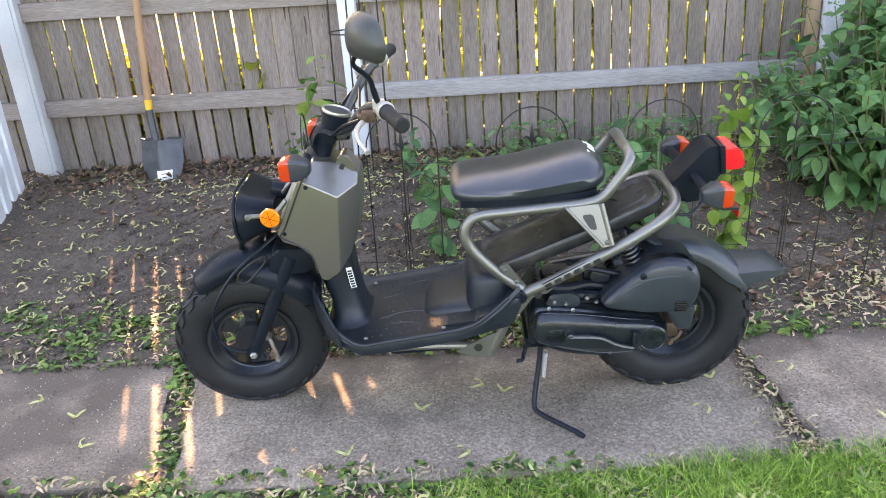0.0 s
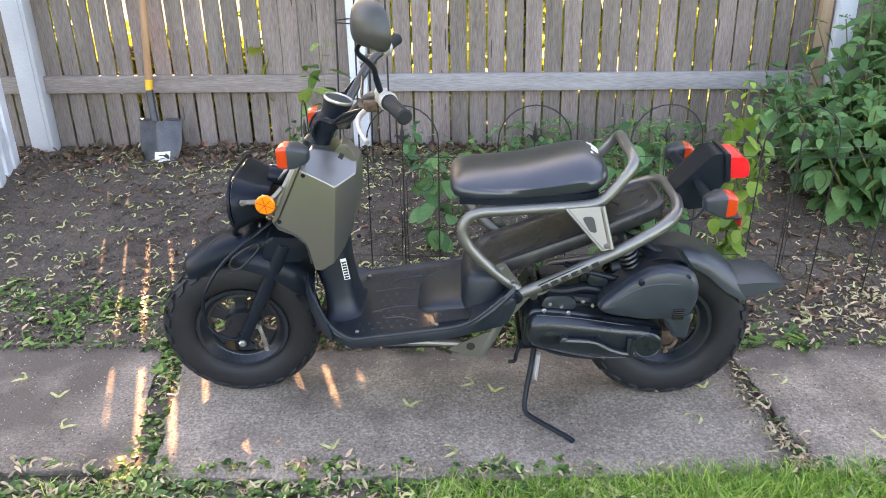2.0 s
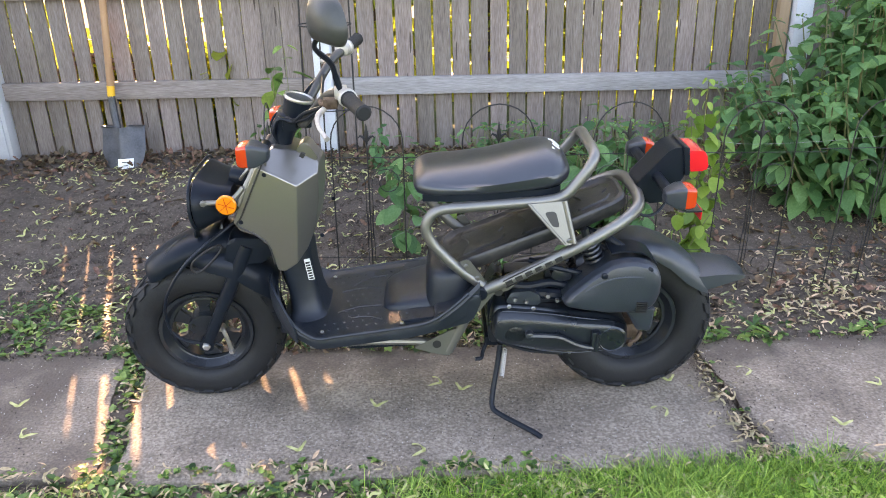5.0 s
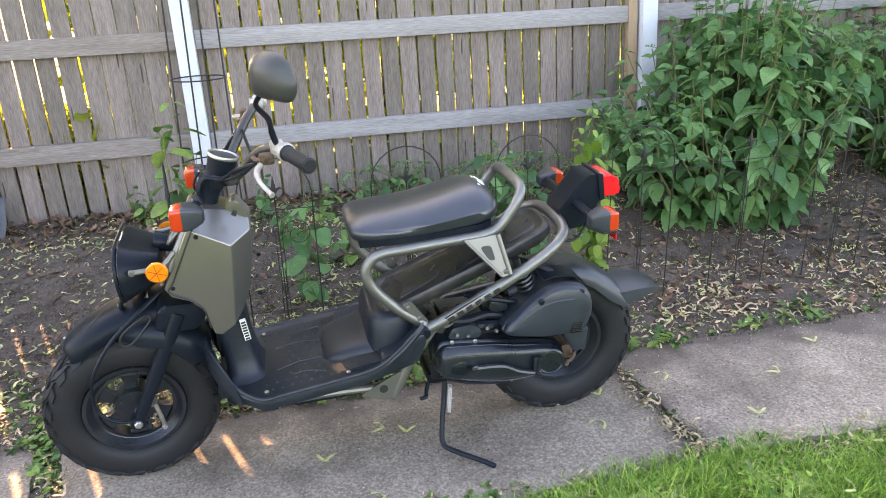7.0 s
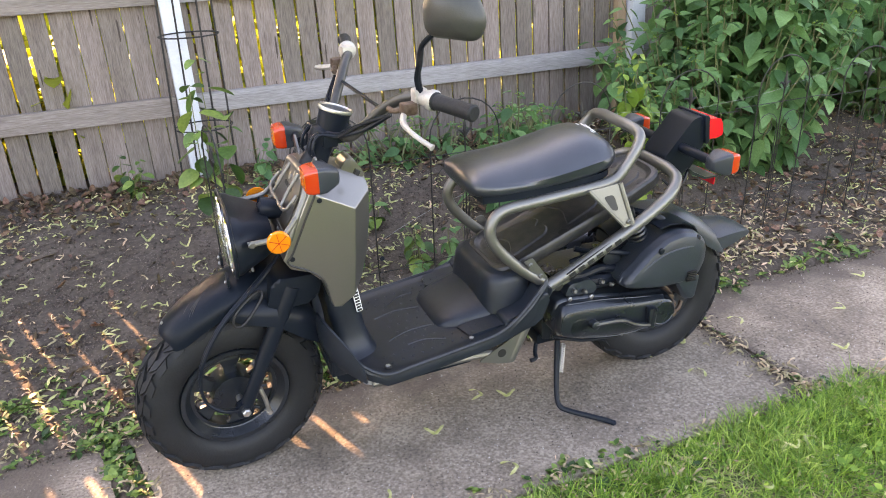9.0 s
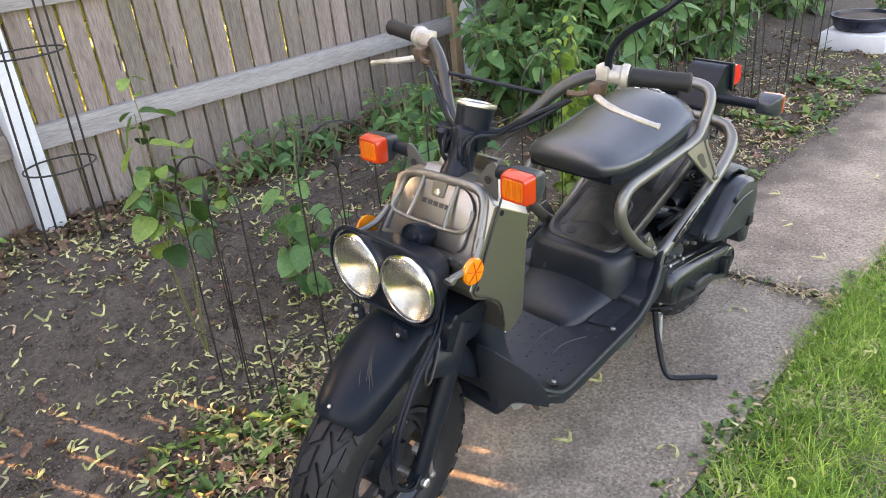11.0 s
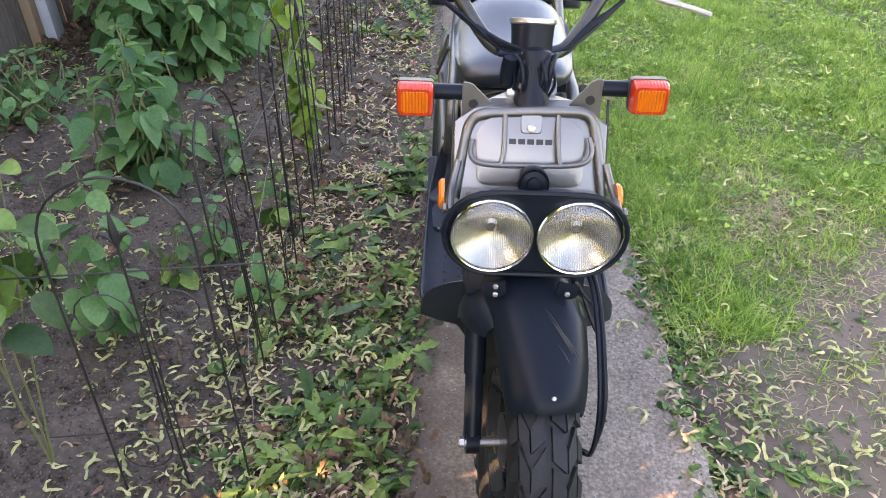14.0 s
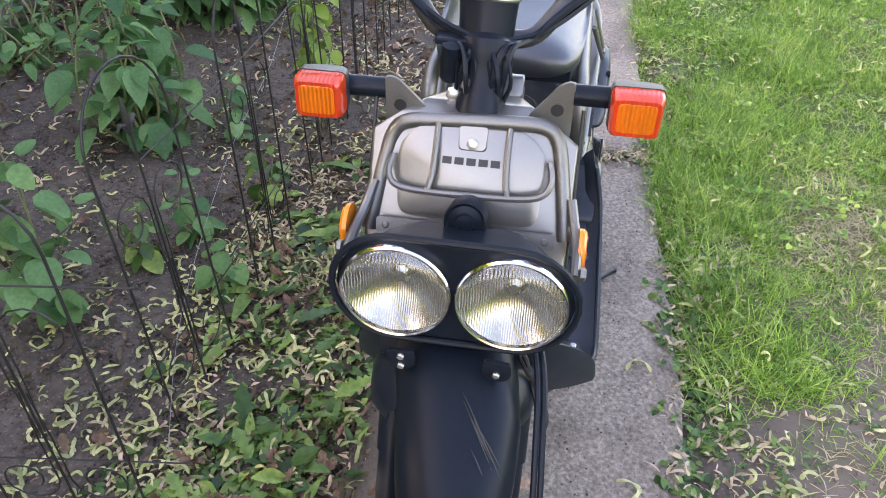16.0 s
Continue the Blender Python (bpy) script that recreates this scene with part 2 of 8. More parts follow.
def soiled(m):
    """Trodden soil on the path: over its far end, along the garden edge and in a spill by the bed."""
    nt = m.node_tree
    nd, ln = nt.nodes, nt.links.new
    bs = nd["Principled BSDF"]
    col = bs.inputs["Base Color"].links[0].from_socket
    co = nd.new("ShaderNodeTexCoord")
    sp = nd.new("ShaderNodeSeparateXYZ")
    ln(co.outputs["Object"], sp.inputs[0])

    def ramp(src, a, b, lo, hi):
        r = nd.new("ShaderNodeMapRange")
        r.inputs[1].default_value, r.inputs[2].default_value, r.inputs[3].default_value, r.inputs[4].default_value = a, b, lo, hi
        ln(src, r.inputs[0])
        return r.outputs[0]

    def join(a, b, op):
        n = nd.new("ShaderNodeMath")
        n.operation = op
        ln(a, n.inputs[0])
        ln(b, n.inputs[1])
        return n.outputs[0]
    far = ramp(sp.outputs[0], -0.62, -1.20, 0.0, 0.72)
    edge = ramp(sp.outputs[1], 1.98, 2.24, 0.0, 0.88)
    ds = nd.new("ShaderNodeVectorMath")
    ds.operation = "DISTANCE"
    ds.inputs[1].default_value = (1.28, 2.24, 0.0)
    ln(co.outputs["Object"], ds.inputs[0])
    spill = ramp(ds.outputs["Value"], 0.34, 0.05, 0.0, 0.60)
    slant = nd.new("ShaderNodeMath")
    slant.operation = "MULTIPLY_ADD"
    slant.inputs[1].default_value = 0.065
    ln(sp.outputs[1], slant.inputs[0])
    ln(sp.outputs[0], slant.inputs[2])
    joint = join(ramp(slant.outputs[0], 1.00, 1.10, 0.0, 0.85), ramp(slant.outputs[0], 1.125, 1.16, 0.85, 0.0), "MINIMUM")
    total = join(join(join(far, edge, "MAXIMUM"), spill, "MAXIMUM"), joint, "MAXIMUM")
    n1 = nd.new("ShaderNodeTexNoise")
    n1.inputs["Scale"].default_value, n1.inputs["Detail"].default_value = 5.0, 6.0
    ln(co.outputs["Object"], n1.inputs["Vector"])
    total = join(total, ramp(n1.outputs[0], 0.35, 0.65, -0.35, 0.35), "ADD")
    mx = nd.new("ShaderNodeMix")
    mx.data_type = "RGBA"
    mx.inputs["B"].default_value = (0.088, 0.066, 0.051, 1)
    ln(ramp(total, 0.0, 0.8, 0.0, 0.85), mx.inputs["Factor"])
    ln(col, mx.inputs["A"])
    ln(mx.outputs["Result"], bs.inputs["Base Color"])


M_CONCRETE = surface("concrete", [(0.108, 0.083, 0.063), (0.258, 0.205, 0.158), (0.455, 0.372, 0.292)], 3.4, 0.92, bump=0.9, bump_scale=120, fine=125, fine_mix=0.62,
                     vary="object", vary_by=0.05, specks=(130, 0.17, (0.080, 0.062, 0.048), 0.84))
soiled(M_CONCRETE)
M_WOOD = surface("weathered_wood", [(0.100, 0.078, 0.066), (0.188, 0.152, 0.130), (0.270, 0.230, 0.204)], 3.0, 0.85, bump=0.5, bump_scale=22, fine=30, fine_mix=0.6,
                 vary="object", vary_by=0.20, stretch=(9, 9, 0.7), specks=(3.0, 0.12, (0.060, 0.044, 0.036), 0.72))
M_RAIL = surface("grey_rail_wood", [(0.180, 0.166, 0.160), (0.272, 0.256, 0.250), (0.36, 0.343, 0.336)], 3.0, 0.85, bump=0.5, bump_scale=22, fine=30, fine_mix=0.6,
                 vary="object", vary_by=0.10, stretch=(0.7, 9, 9))
M_OLDRAIL = surface("brown_rail_wood", [(0.13, 0.105, 0.088), (0.20, 0.168, 0.145), (0.28, 0.245, 0.22)], 3.0, 0.85, bump=0.5, bump_scale=22, fine=30, fine_mix=0.6,
                    vary="object", vary_by=0.10, stretch=(0.7, 9, 9))
M_NEWWOOD = surface("tan_wood", [(0.30, 0.20, 0.12), (0.42, 0.30, 0.19)], 4.0, 0.8, bump=0.3, bump_scale=30, stretch=(9, 9, 0.8))
M_WHITE = surface("white_paint", [(0.48, 0.50, 0.53), (0.66, 0.68, 0.70)], 5.0, 0.55, bump=0.12, bump_scale=40)
M_GREYPAINT = surface("grey_post_paint", [(0.32, 0.33, 0.34), (0.44, 0.45, 0.46)], 5.0, 0.6, bump=0.12, bump_scale=40)
M_BLACK = surface("black_plastic", [(0.0056, 0.0084, 0.0132), (0.0100, 0.0142, 0.0212)], 7.0, 0.33, bump=0.05, bump_scale=400, fine=300, rough_vary=0.08, specular=0.17)
M_MUDGUARD = surface("dusty_mudguard_plastic", [(0.0042, 0.0072, 0.0120), (0.0078, 0.0118, 0.0175)], 6.0, 0.34, bump=0.04, bump_scale=500, fine=160, rough_vary=0.06, specular=0.13)
M_MIRROR = surface("olive_black_plastic", [(0.030, 0.032, 0.030), (0.044, 0.046, 0.042)], 9.0, 0.42, bump=0.08, bump_scale=400, fine=300)
M_GREYPLASTIC = surface("dark_grey_plastic", [(0.0140, 0.0190, 0.0265), (0.0250, 0.0325, 0.0435)], 10.0, 0.38, bump=0.14, bump_scale=400, fine=300, rough_vary=0.10, specular=0.6)
M_BOARD = surface("footboard_plastic", [(0.0060, 0.0098, 0.0150), (0.0140, 0.0195, 0.0275)], 11.0, 0.42, bump=0.08, bump_scale=600, fine=60, fine_mix=0.5, rough_vary=0.12, specular=0.42)
M_TRAY = surface("dusty_tray_plastic", [(0.010, 0.012, 0.015), (0.024, 0.024, 0.0245), (0.060, 0.054, 0.048)], 5.0, 0.38, bump=0.2, bump_scale=300, fine=40, fine_mix=0.4, rough_vary=0.14, specular=0.5)
M_DULL = surface("dull_steel", [(0.10, 0.10, 0.10), (0.20, 0.20, 0.195)], 30.0, 0.5, metal=0.7, bump=0.1, bump_scale=200)
M_PALEPLASTIC = surface("pale_grey_plastic", [(0.16, 0.16, 0.165), (0.24, 0.24, 0.245)], 9.0, 0.6, bump=0.1, bump_scale=200)
M_RUBBER = surface("tyre_rubber", [(0.0068, 0.0078, 0.0095), (0.0135, 0.0152, 0.0178)], 14.0, 0.60, bump=0.2, bump_scale=200, fine=120, specular=0.35)
M_VINYL = surface("seat_vinyl", [(0.012, 0.0158, 0.022), (0.020, 0.0250, 0.034)], 12.0, 0.32, bump=0.16, bump_scale=600, fine=300, rough_vary=0.05, specular=0.9, coat=0.12)
M_OLIVE = surface("olive_metal_paint", [(0.222, 0.210, 0.192), (0.256, 0.243, 0.224)], 4.0, 0.31, metal=0.82, bump=0.04, bump_scale=500, fine=400, rough_vary=0.05, coat=0.3)
M_BAR = surface("satin_dark_steel", [(0.040, 0.040, 0.038), (0.066, 0.064, 0.060)], 8.0, 0.36, metal=0.35, bump=0.04, bump_scale=300, rough_vary=0.06, specular=0.5)
M_FRAME = surface("frame_metal_paint", [(0.165, 0.162, 0.150), (0.225, 0.221, 0.206)], 6.0, 0.42, metal=0.78, bump=0.05, bump_scale=200, fine=400, rough_vary=0.08)
M_DARKMETAL = surface("dark_engine_metal", [(0.0060, 0.0088, 0.0130), (0.0170, 0.0225, 0.0300)], 12.0, 0.30, metal=0.15, bump=0.16, bump_scale=150, specular=0.7)
M_STEEL = surface("worn_steel", [(0.35, 0.34, 0.32), (0.6, 0.58, 0.55)], 20.0, 0.35, metal=0.9, bump=0.1, bump_scale=200)
M_CAST = surface("pale_cast_alloy", [(0.33, 0.31, 0.28), (0.54, 0.51, 0.47)], 25.0, 0.5, metal=0.5, bump=0.2, bump_scale=200)
M_RUST = surface("rusty_alloy", [(0.055, 0.030, 0.018), (0.16, 0.11, 0.08)], 30.0, 0.6, metal=0.4, bump=0.3, bump_scale=200)
M_CHROME = surface("chrome", [(0.75, 0.75, 0.74), (0.85, 0.85, 0.84)], 20.0, 0.1, metal=1.0, bump=0.0, rough_vary=0.05)
M_REFLECTOR = surface("lamp_reflector", [(0.39, 0.372, 0.335), (0.56, 0.54, 0.495)], 26.0, 0.13, metal=1.0, bump=0.0, rough_vary=0.03)
M_REFLECTOR.node_tree.links.new(fluted(M_REFLECTOR.node_tree, 0.34, 105, 0.0009), M_REFLECTOR.node_tree.nodes["Principled BSDF"].inputs["Normal"])
M_GLASS = glass("ribbed_lamp_glass")
M_AMBER = lens_plastic("amber_lens", (0.70, 0.145, 0.005), 0.2, 1.0)
M_ORANGE = lens_plastic("orange_lens", (0.55, 0.040, 0.008))
M_YELLOW = lens_plastic("amber_reflector", (0.78, 0.22, 0.008))
M_RED = lens_plastic("red_lens", (0.75, 0.012, 0.022))
M_GREYSCUFF = surface("scuffed_plastic", [(0.020, 0.020, 0.020), (0.044, 0.041, 0.038)], 60.0, 0.7, bump=0)
M_INK = surface("black_print", [(0.012, 0.012, 0.012), (0.02, 0.02, 0.02)], 9.0, 0.5, bump=0)
M_LABEL = surface("white_label", [(0.7, 0.7, 0.68), (0.82, 0.82, 0.8)], 9.0, 0.5, bump=0)
M_WIRE = surface("black_wire", [(0.010, 0.010, 0.010), (0.03, 0.027, 0.025)], 30.0, 0.5, metal=0.2, bump=0.1)
M_SHOVEL = surface("shovel_steel", [(0.040, 0.041, 0.044), (0.095, 0.097, 0.102)], 14.0, 0.45, metal=0.5, bump=0.2)
M_ASH = surface("shovel_wood", [(0.30, 0.155, 0.072), (0.42, 0.25, 0.13)], 4.0, 0.6, bump=0.15, stretch=(9, 9, 1))
M_YELLOWPAINT = surface("yellow_collar", [(0.75, 0.38, 0.02), (0.8, 0.45, 0.03)], 9.0, 0.5, bump=0)
M_LEAF = surface("shrub_leaf", [(0.062, 0.160, 0.057), (0.104, 0.238, 0.084), (0.168, 0.335, 0.138)], 9.0, 0.44, bump=0.3, bump_scale=120, vary="island", vary_by=0.42, translucent=0.42, specular=0.3)
M_LIME = surface("lime_leaf", [(0.13, 0.24, 0.03), (0.22, 0.34, 0.06)], 9.0, 0.45, bump=0.3, bump_scale=120, vary="island", vary_by=0.3, translucent=0.4)
# Sunlight is put into this leaf colour, so the fence gaps look bright.
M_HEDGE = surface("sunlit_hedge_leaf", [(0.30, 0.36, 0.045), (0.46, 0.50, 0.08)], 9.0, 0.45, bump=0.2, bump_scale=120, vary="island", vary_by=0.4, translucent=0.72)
M_NAVY = surface("navy_glaze", [(0.010, 0.014, 0.028), (0.020, 0.026, 0.045)], 9.0, 0.3, bump=0.05)
M_GRIT = surface("pale_grit", [(0.30, 0.27, 0.24), (0.50, 0.46, 0.42)], 9.0, 0.9, bump=0.2, vary="island", vary_by=0.4)
M_WEED = surface("weed_leaf", [(0.046, 0.106, 0.026), (0.092, 0.186, 0.040), (0.170, 0.300, 0.072)], 14.0, 0.45, bump=0.3, bump_scale=160, fine=90, vary="island", vary_by=0.75, translucent=0.28, specular=0.45)
M_GRASS = surface("grass_blade", [(0.100, 0.215, 0.032), (0.210, 0.385, 0.064), (0.39, 0.51, 0.15)], 5.0, 0.46, bump=0.0, fine=28, fine_mix=0.45, vary="island", vary_by=0.55, translucent=0.40, specular=0.28)
M_SEED = surface("maple_seed", [(0.230, 0.260, 0.075), (0.440, 0.450, 0.175), (0.620, 0.595, 0.335)], 40.0, 0.55, bump=0.2, vary="island", vary_by=0.5, translucent=0.25)
M_DRYSEED = surface("dry_maple_seed", [(0.26, 0.19, 0.095), (0.44, 0.34, 0.20), (0.56, 0.46, 0.30)], 40.0, 0.7, bump=0.2, vary="island", vary_by=0.5, translucent=0.15)
M_STRAW = surface("dry_grass", [(0.30, 0.25, 0.12), (0.48, 0.42, 0.24)], 9.0, 0.7, bump=0.0, vary="island", vary_by=0.4, translucent=0.2)
M_DEAD = surface("dead_leaf", [(0.060, 0.034, 0.017), (0.125, 0.079, 0.042), (0.235, 0.165, 0.092)], 40.0, 0.8, bump=0.3, vary="island", vary_by=0.6, translucent=0.1)
M_DRYCRUMB = surface("dry_soil_crumb", [(0.12, 0.095, 0.075), (0.20, 0.16, 0.125)], 9.0, 0.95, bump=0.3, vary="island", vary_by=0.3)
M_CRUMB = surface("soil_crumb", [(0.040, 0.030, 0.023), (0.110, 0.083, 0.063)], 9.0, 0.95, bump=0.3, vary="island", vary_by=0.5)
M_STEM = surface("plant_stem", [(0.10, 0.13, 0.045), (0.16, 0.15, 0.07)], 9.0, 0.6, bump=0.2)
M_BARK = surface("bark", [(0.07, 0.055, 0.04), (0.14, 0.11, 0.085)], 9.0, 0.9, bump=0.8, bump_scale=30)
M_STRING = surface("pale_string", [(0.20, 0.20, 0.19), (0.32, 0.32, 0.31)], 50.0, 0.8, bump=0)


def ground_material():
    """Bare garden soil, and thin turf in front of the path."""
    m = surface("earth", [(0.038, 0.028, 0.021), (0.076, 0.057, 0.043), (0.128, 0.099, 0.076)], 4.5, 0.95, bump=0.9, bump_scale=70, fine=55, fine_mix=0.55, rough_vary=0.04,
                specks=(120, 0.34, (0.135, 0.104, 0.078), 0.70))
    nt = m.node_tree
    nd, ln = nt.nodes, nt.links.new
    bs = nd["Principled BSDF"]
    col = bs.inputs["Base Color"].links[0].from_socket
    co = nd.new("ShaderNodeTexCoord")
    sp = nd.new("ShaderNodeSeparateXYZ")
    ln(co.outputs["Object"], sp.inputs[0])
    edge = nd.new("ShaderNodeMapRange")
    edge.inputs[1].default_value, edge.inputs[2].default_value = 1.62, 1.35
    ln(sp.outputs[1], edge.inputs[0])
    far = nd.new("ShaderNodeMapRange")
    far.inputs[1].default_value, far.inputs[2].default_value = 4.3, 4.8
    ln(sp.outputs[1], far.inputs[0])
    both = nd.new("ShaderNodeMath")
    both.operation = "MAXIMUM"
    ln(edge.outputs[0], both.inputs[0])
    ln(far.outputs[0], both.inputs[1])
    tn = nd.new("ShaderNodeTexNoise")
    tn.inputs["Scale"].default_value = 40
    ln(co.outputs["Object"], tn.inputs["Vector"])
    tr = nd.new("ShaderNodeValToRGB")
    tr.color_ramp.elements[0].color, tr.color_ramp.elements[1].color = (0.040, 0.060, 0.016, 1), (0.085, 0.125, 0.030, 1)
    ln(tn.outputs[0], tr.inputs[0])
    mx = nd.new("ShaderNodeMix")
    mx.data_type = "RGBA"
    ln(both.outputs[0], mx.inputs["Factor"])
    fromc = nd.new("ShaderNodeVectorMath")
    fromc.operation = "DISTANCE"
    fromc.inputs[1].default_value = (-0.30, 0.98, 0.0)
    ln(co.outputs["Object"], fromc.inputs[0])
    bare = nd.new("ShaderNodeMapRange")
    bare.inputs[1].default_value, bare.inputs[2].default_value = 0.65, 1.20
    ln(fromc.outputs["Value"], bare.inputs[0])
    dn = nd.new("ShaderNodeTexNoise")
    dn.inputs["Scale"].default_value = 5
    ln(co.outputs["Object"], dn.inputs["Vector"])
    dm = nd.new("ShaderNodeMath")
    dm.operation = "MULTIPLY_ADD"
    dm.inputs[1].default_value, dm.inputs[2].default_value = 1.6, -0.8
    ln(dn.outputs[0], dm.inputs[0])
    ad = nd.new("ShaderNodeMath")
    ad.use_clamp = True
    ln(bare.outputs[0], ad.inputs[0])
    ln(dm.outputs[0], ad.inputs[1])
    dirt = nd.new("ShaderNodeMix")
    dirt.data_type = "RGBA"
    dirt.inputs["A"].default_value = (0.15, 0.115, 0.088, 1)
    ln(ad.outputs[0], dirt.inputs["Factor"])
    ln(tr.outputs[0], dirt.inputs["B"])
    ln(col, mx.inputs["A"])
    ln(dirt.outputs["Result"], mx.inputs["B"])
    ln(mx.outputs["Result"], bs.inputs["Base Color"])
    return m


M_GROUND = ground_material()

# ---- ground ----
def rise(y):
    u = np.clip((np.asarray(y, float) - 2.75) / 1.25, 0, 1)
    return 0.165 * u * u * (3 - 2 * u)


def lumps(x, y):
    """Soft unevenness of the garden soil, as sums of waves."""
    x, y = np.asarray(x, float), np.asarray(y, float)
    return (0.008 * np.sin(2.1 * x + 1.3 * y + 0.7) * np.sin(2.7 * y - 0.8 * x) + 0.005 * np.sin(7.3 * x - 3.1 * y) * np.sin(6.1 * y + 1.9 * x)
            + 0.003 * np.sin(17 * x + 9 * y + 2) * np.sin(19 * y - 7 * x))


def height(x, y):
    """The soil's height: a lawn, the low bed of the path, and the garden bed that climbs to the fence."""
    x, y = np.asarray(x, float), np.asarray(y, float)
    bed = np.clip((y - 2.24) / 0.12, 0, 1)
    lawn = np.clip((1.66 - y) / 0.10, 0, 1)
    near = np.clip(1 - (np.hypot(x - 1, y - 2) - 6) / 6, 0, 1)
    joint = 0.022 * np.exp(-((x + 0.735 + 0.21 * (y - 1.63)) / 0.07) ** 2) * np.where((y > 1.6) & (y < 2.3), 1, 0)
    return -0.030 + joint + bed * (0.032 + rise(y) + near * lumps(x, y)) + lawn * (0.020 + near * 0.6 * lumps(x, y))


def axis_steps(lo, hi, step, reach):
    mid = np.arange(lo, hi + 1e-6, step)
    out = step * np.cumsum(1.35 ** np.arange(1, 40))
    out = out[out < reach]
    return np.concatenate([lo - out[::-1], mid, hi + out])


gx, gy = axis_steps(-3.2, 5.4, 0.035, 900), axis_steps(-0.6, 4.4, 0.035, 900)
X, Y = np.meshgrid(gx, gy)
Z = height(X, Y) + np.where((Y > 2.3) & (Y < 4.4) & (np.abs(X) < 6), rng.normal(0, 0.0035, X.shape), 0)
idx = np.arange(X.size).reshape(X.shape)
quads = np.stack([idx[:-1, :-1], idx[:-1, 1:], idx[1:, 1:], idx[1:, :-1]], -1).reshape(-1, 4)
ground = part("ground", flat_mesh("ground", np.stack([X, Y, Z], -1).reshape(-1, 3), quads), M_GROUND, angle=180)
tagged(ground, "dark bare garden soil with patchy green lawn beside a concrete path", "ground", kind="structure")


# ---- path slabs ----
def slab(corners, top, seed):
    """A worn concrete slab: a finely divided top with crumbled edges and sides."""
    r = np.random.default_rng(seed)
    a, b, c, d = (np.array(p) for p in corners)      # near left, near right, far right, far left
    nu, nv = max(int(np.linalg.norm(b - a) / 0.04), 6), 16
    u, v = np.meshgrid(np.linspace(0, 1, nu), np.linspace(0, 1, nv))
    p = (a * (1 - u[..., None]) + b * u[..., None]) * (1 - v[..., None]) + (d * (1 - u[..., None]) + c * u[..., None]) * v[..., None]
    rim = np.minimum(np.minimum(u, 1 - u) * np.linalg.norm(b - a), np.minimum(v, 1 - v) * np.linalg.norm(d - a))
    z = top - 0.010 * np.exp(-rim / 0.010) * (0.4 + r.random(rim.shape)) + 0.0012 * np.sin(5 * p[..., 0] + seed) * np.sin(7 * p[..., 1]) + r.normal(0, 0.0006, rim.shape)
    on = rim < 1e-6
    p[on] += r.normal(0, 0.004, (on.sum(), 2))
    bm = bmesh.new()
    rows = [[bm.verts.new((*p[i, j], z[i, j])) for j in range(nu)] for i in range(nv)]
    for i in range(nv - 1):
        for j in range(nu - 1):
            bm.faces.new((rows[i][j], rows[i][j + 1], rows[i + 1][j + 1], rows[i + 1][j]))
    loop = rows[0][:] + [q[-1] for q in rows[1:]] + rows[-1][-2::-1] + [q[0] for q in rows[-2:0:-1]]
    low = [bm.verts.new((q.co.x, q.co.y, top - 0.09)) for q in loop]
    for i in range(len(loop)):
        k = (i + 1) % len(loop)
        bm.faces.new((loop[i], low[i], low[k], loop[k]))
    return bm


pavement = tagged(empty("pavement"), "weathered grey concrete garden path of cracked slabs", "pavement", kind="structure")
SLABS = [(((-3.6, 1.66), (-0.765, 1.64), (-0.905, 2.29), (-3.6, 2.36)), 0.001), (((-0.700, 1.61), (1.00, 1.625), (0.955, 2.27), (-0.812, 2.26)), 0.004),
         (((1.025, 1.63), (3.40, 1.62), (3.40, 2.28), (0.985, 2.28)), -0.004), (((3.425, 1.61), (5.80, 1.60), (5.80, 2.27), (3.42, 2.28)), 0.002),
         (((5.82, 1.60), (8.2, 1.59), (8.2, 2.26), (5.82, 2.27)), 0.0), (((8.22, 1.59), (10.6, 1.58), (10.6, 2.25), (8.22, 2.26)), 0.0),
         (((10.62, 1.58), (13.0, 1.57), (13.0, 2.24), (10.62, 2.25)), 0.0)]
for i, (cs, top) in enumerate(SLABS):
    part("slab", slab(cs, top, i + 3), M_CONCRETE, pavement, angle=60)

# ---- board fence ----
FY = 4.10                 # front face of the boards
LEAN_X, LEAN_Y = -0.0148, 0.0215
fence = tagged(empty("board_fence"), "weathered grey wooden board fence with narrow gaps and white posts", "fence", kind="structure")
r1 = random.Random(5)


def leaning(bm, z0=0.15):
    for v in bm.verts:
        v.co.x += LEAN_X * (v.co.z - z0)
        v.co.y += LEAN_Y * (v.co.z - z0)
    return bm


def fence_board(x, w, top):
    bm = bmesh.new()
    block(bm, (x, FY, 0.08), (x + w, FY + 0.018, top), 0.002, 1)
    return leaning(bm)


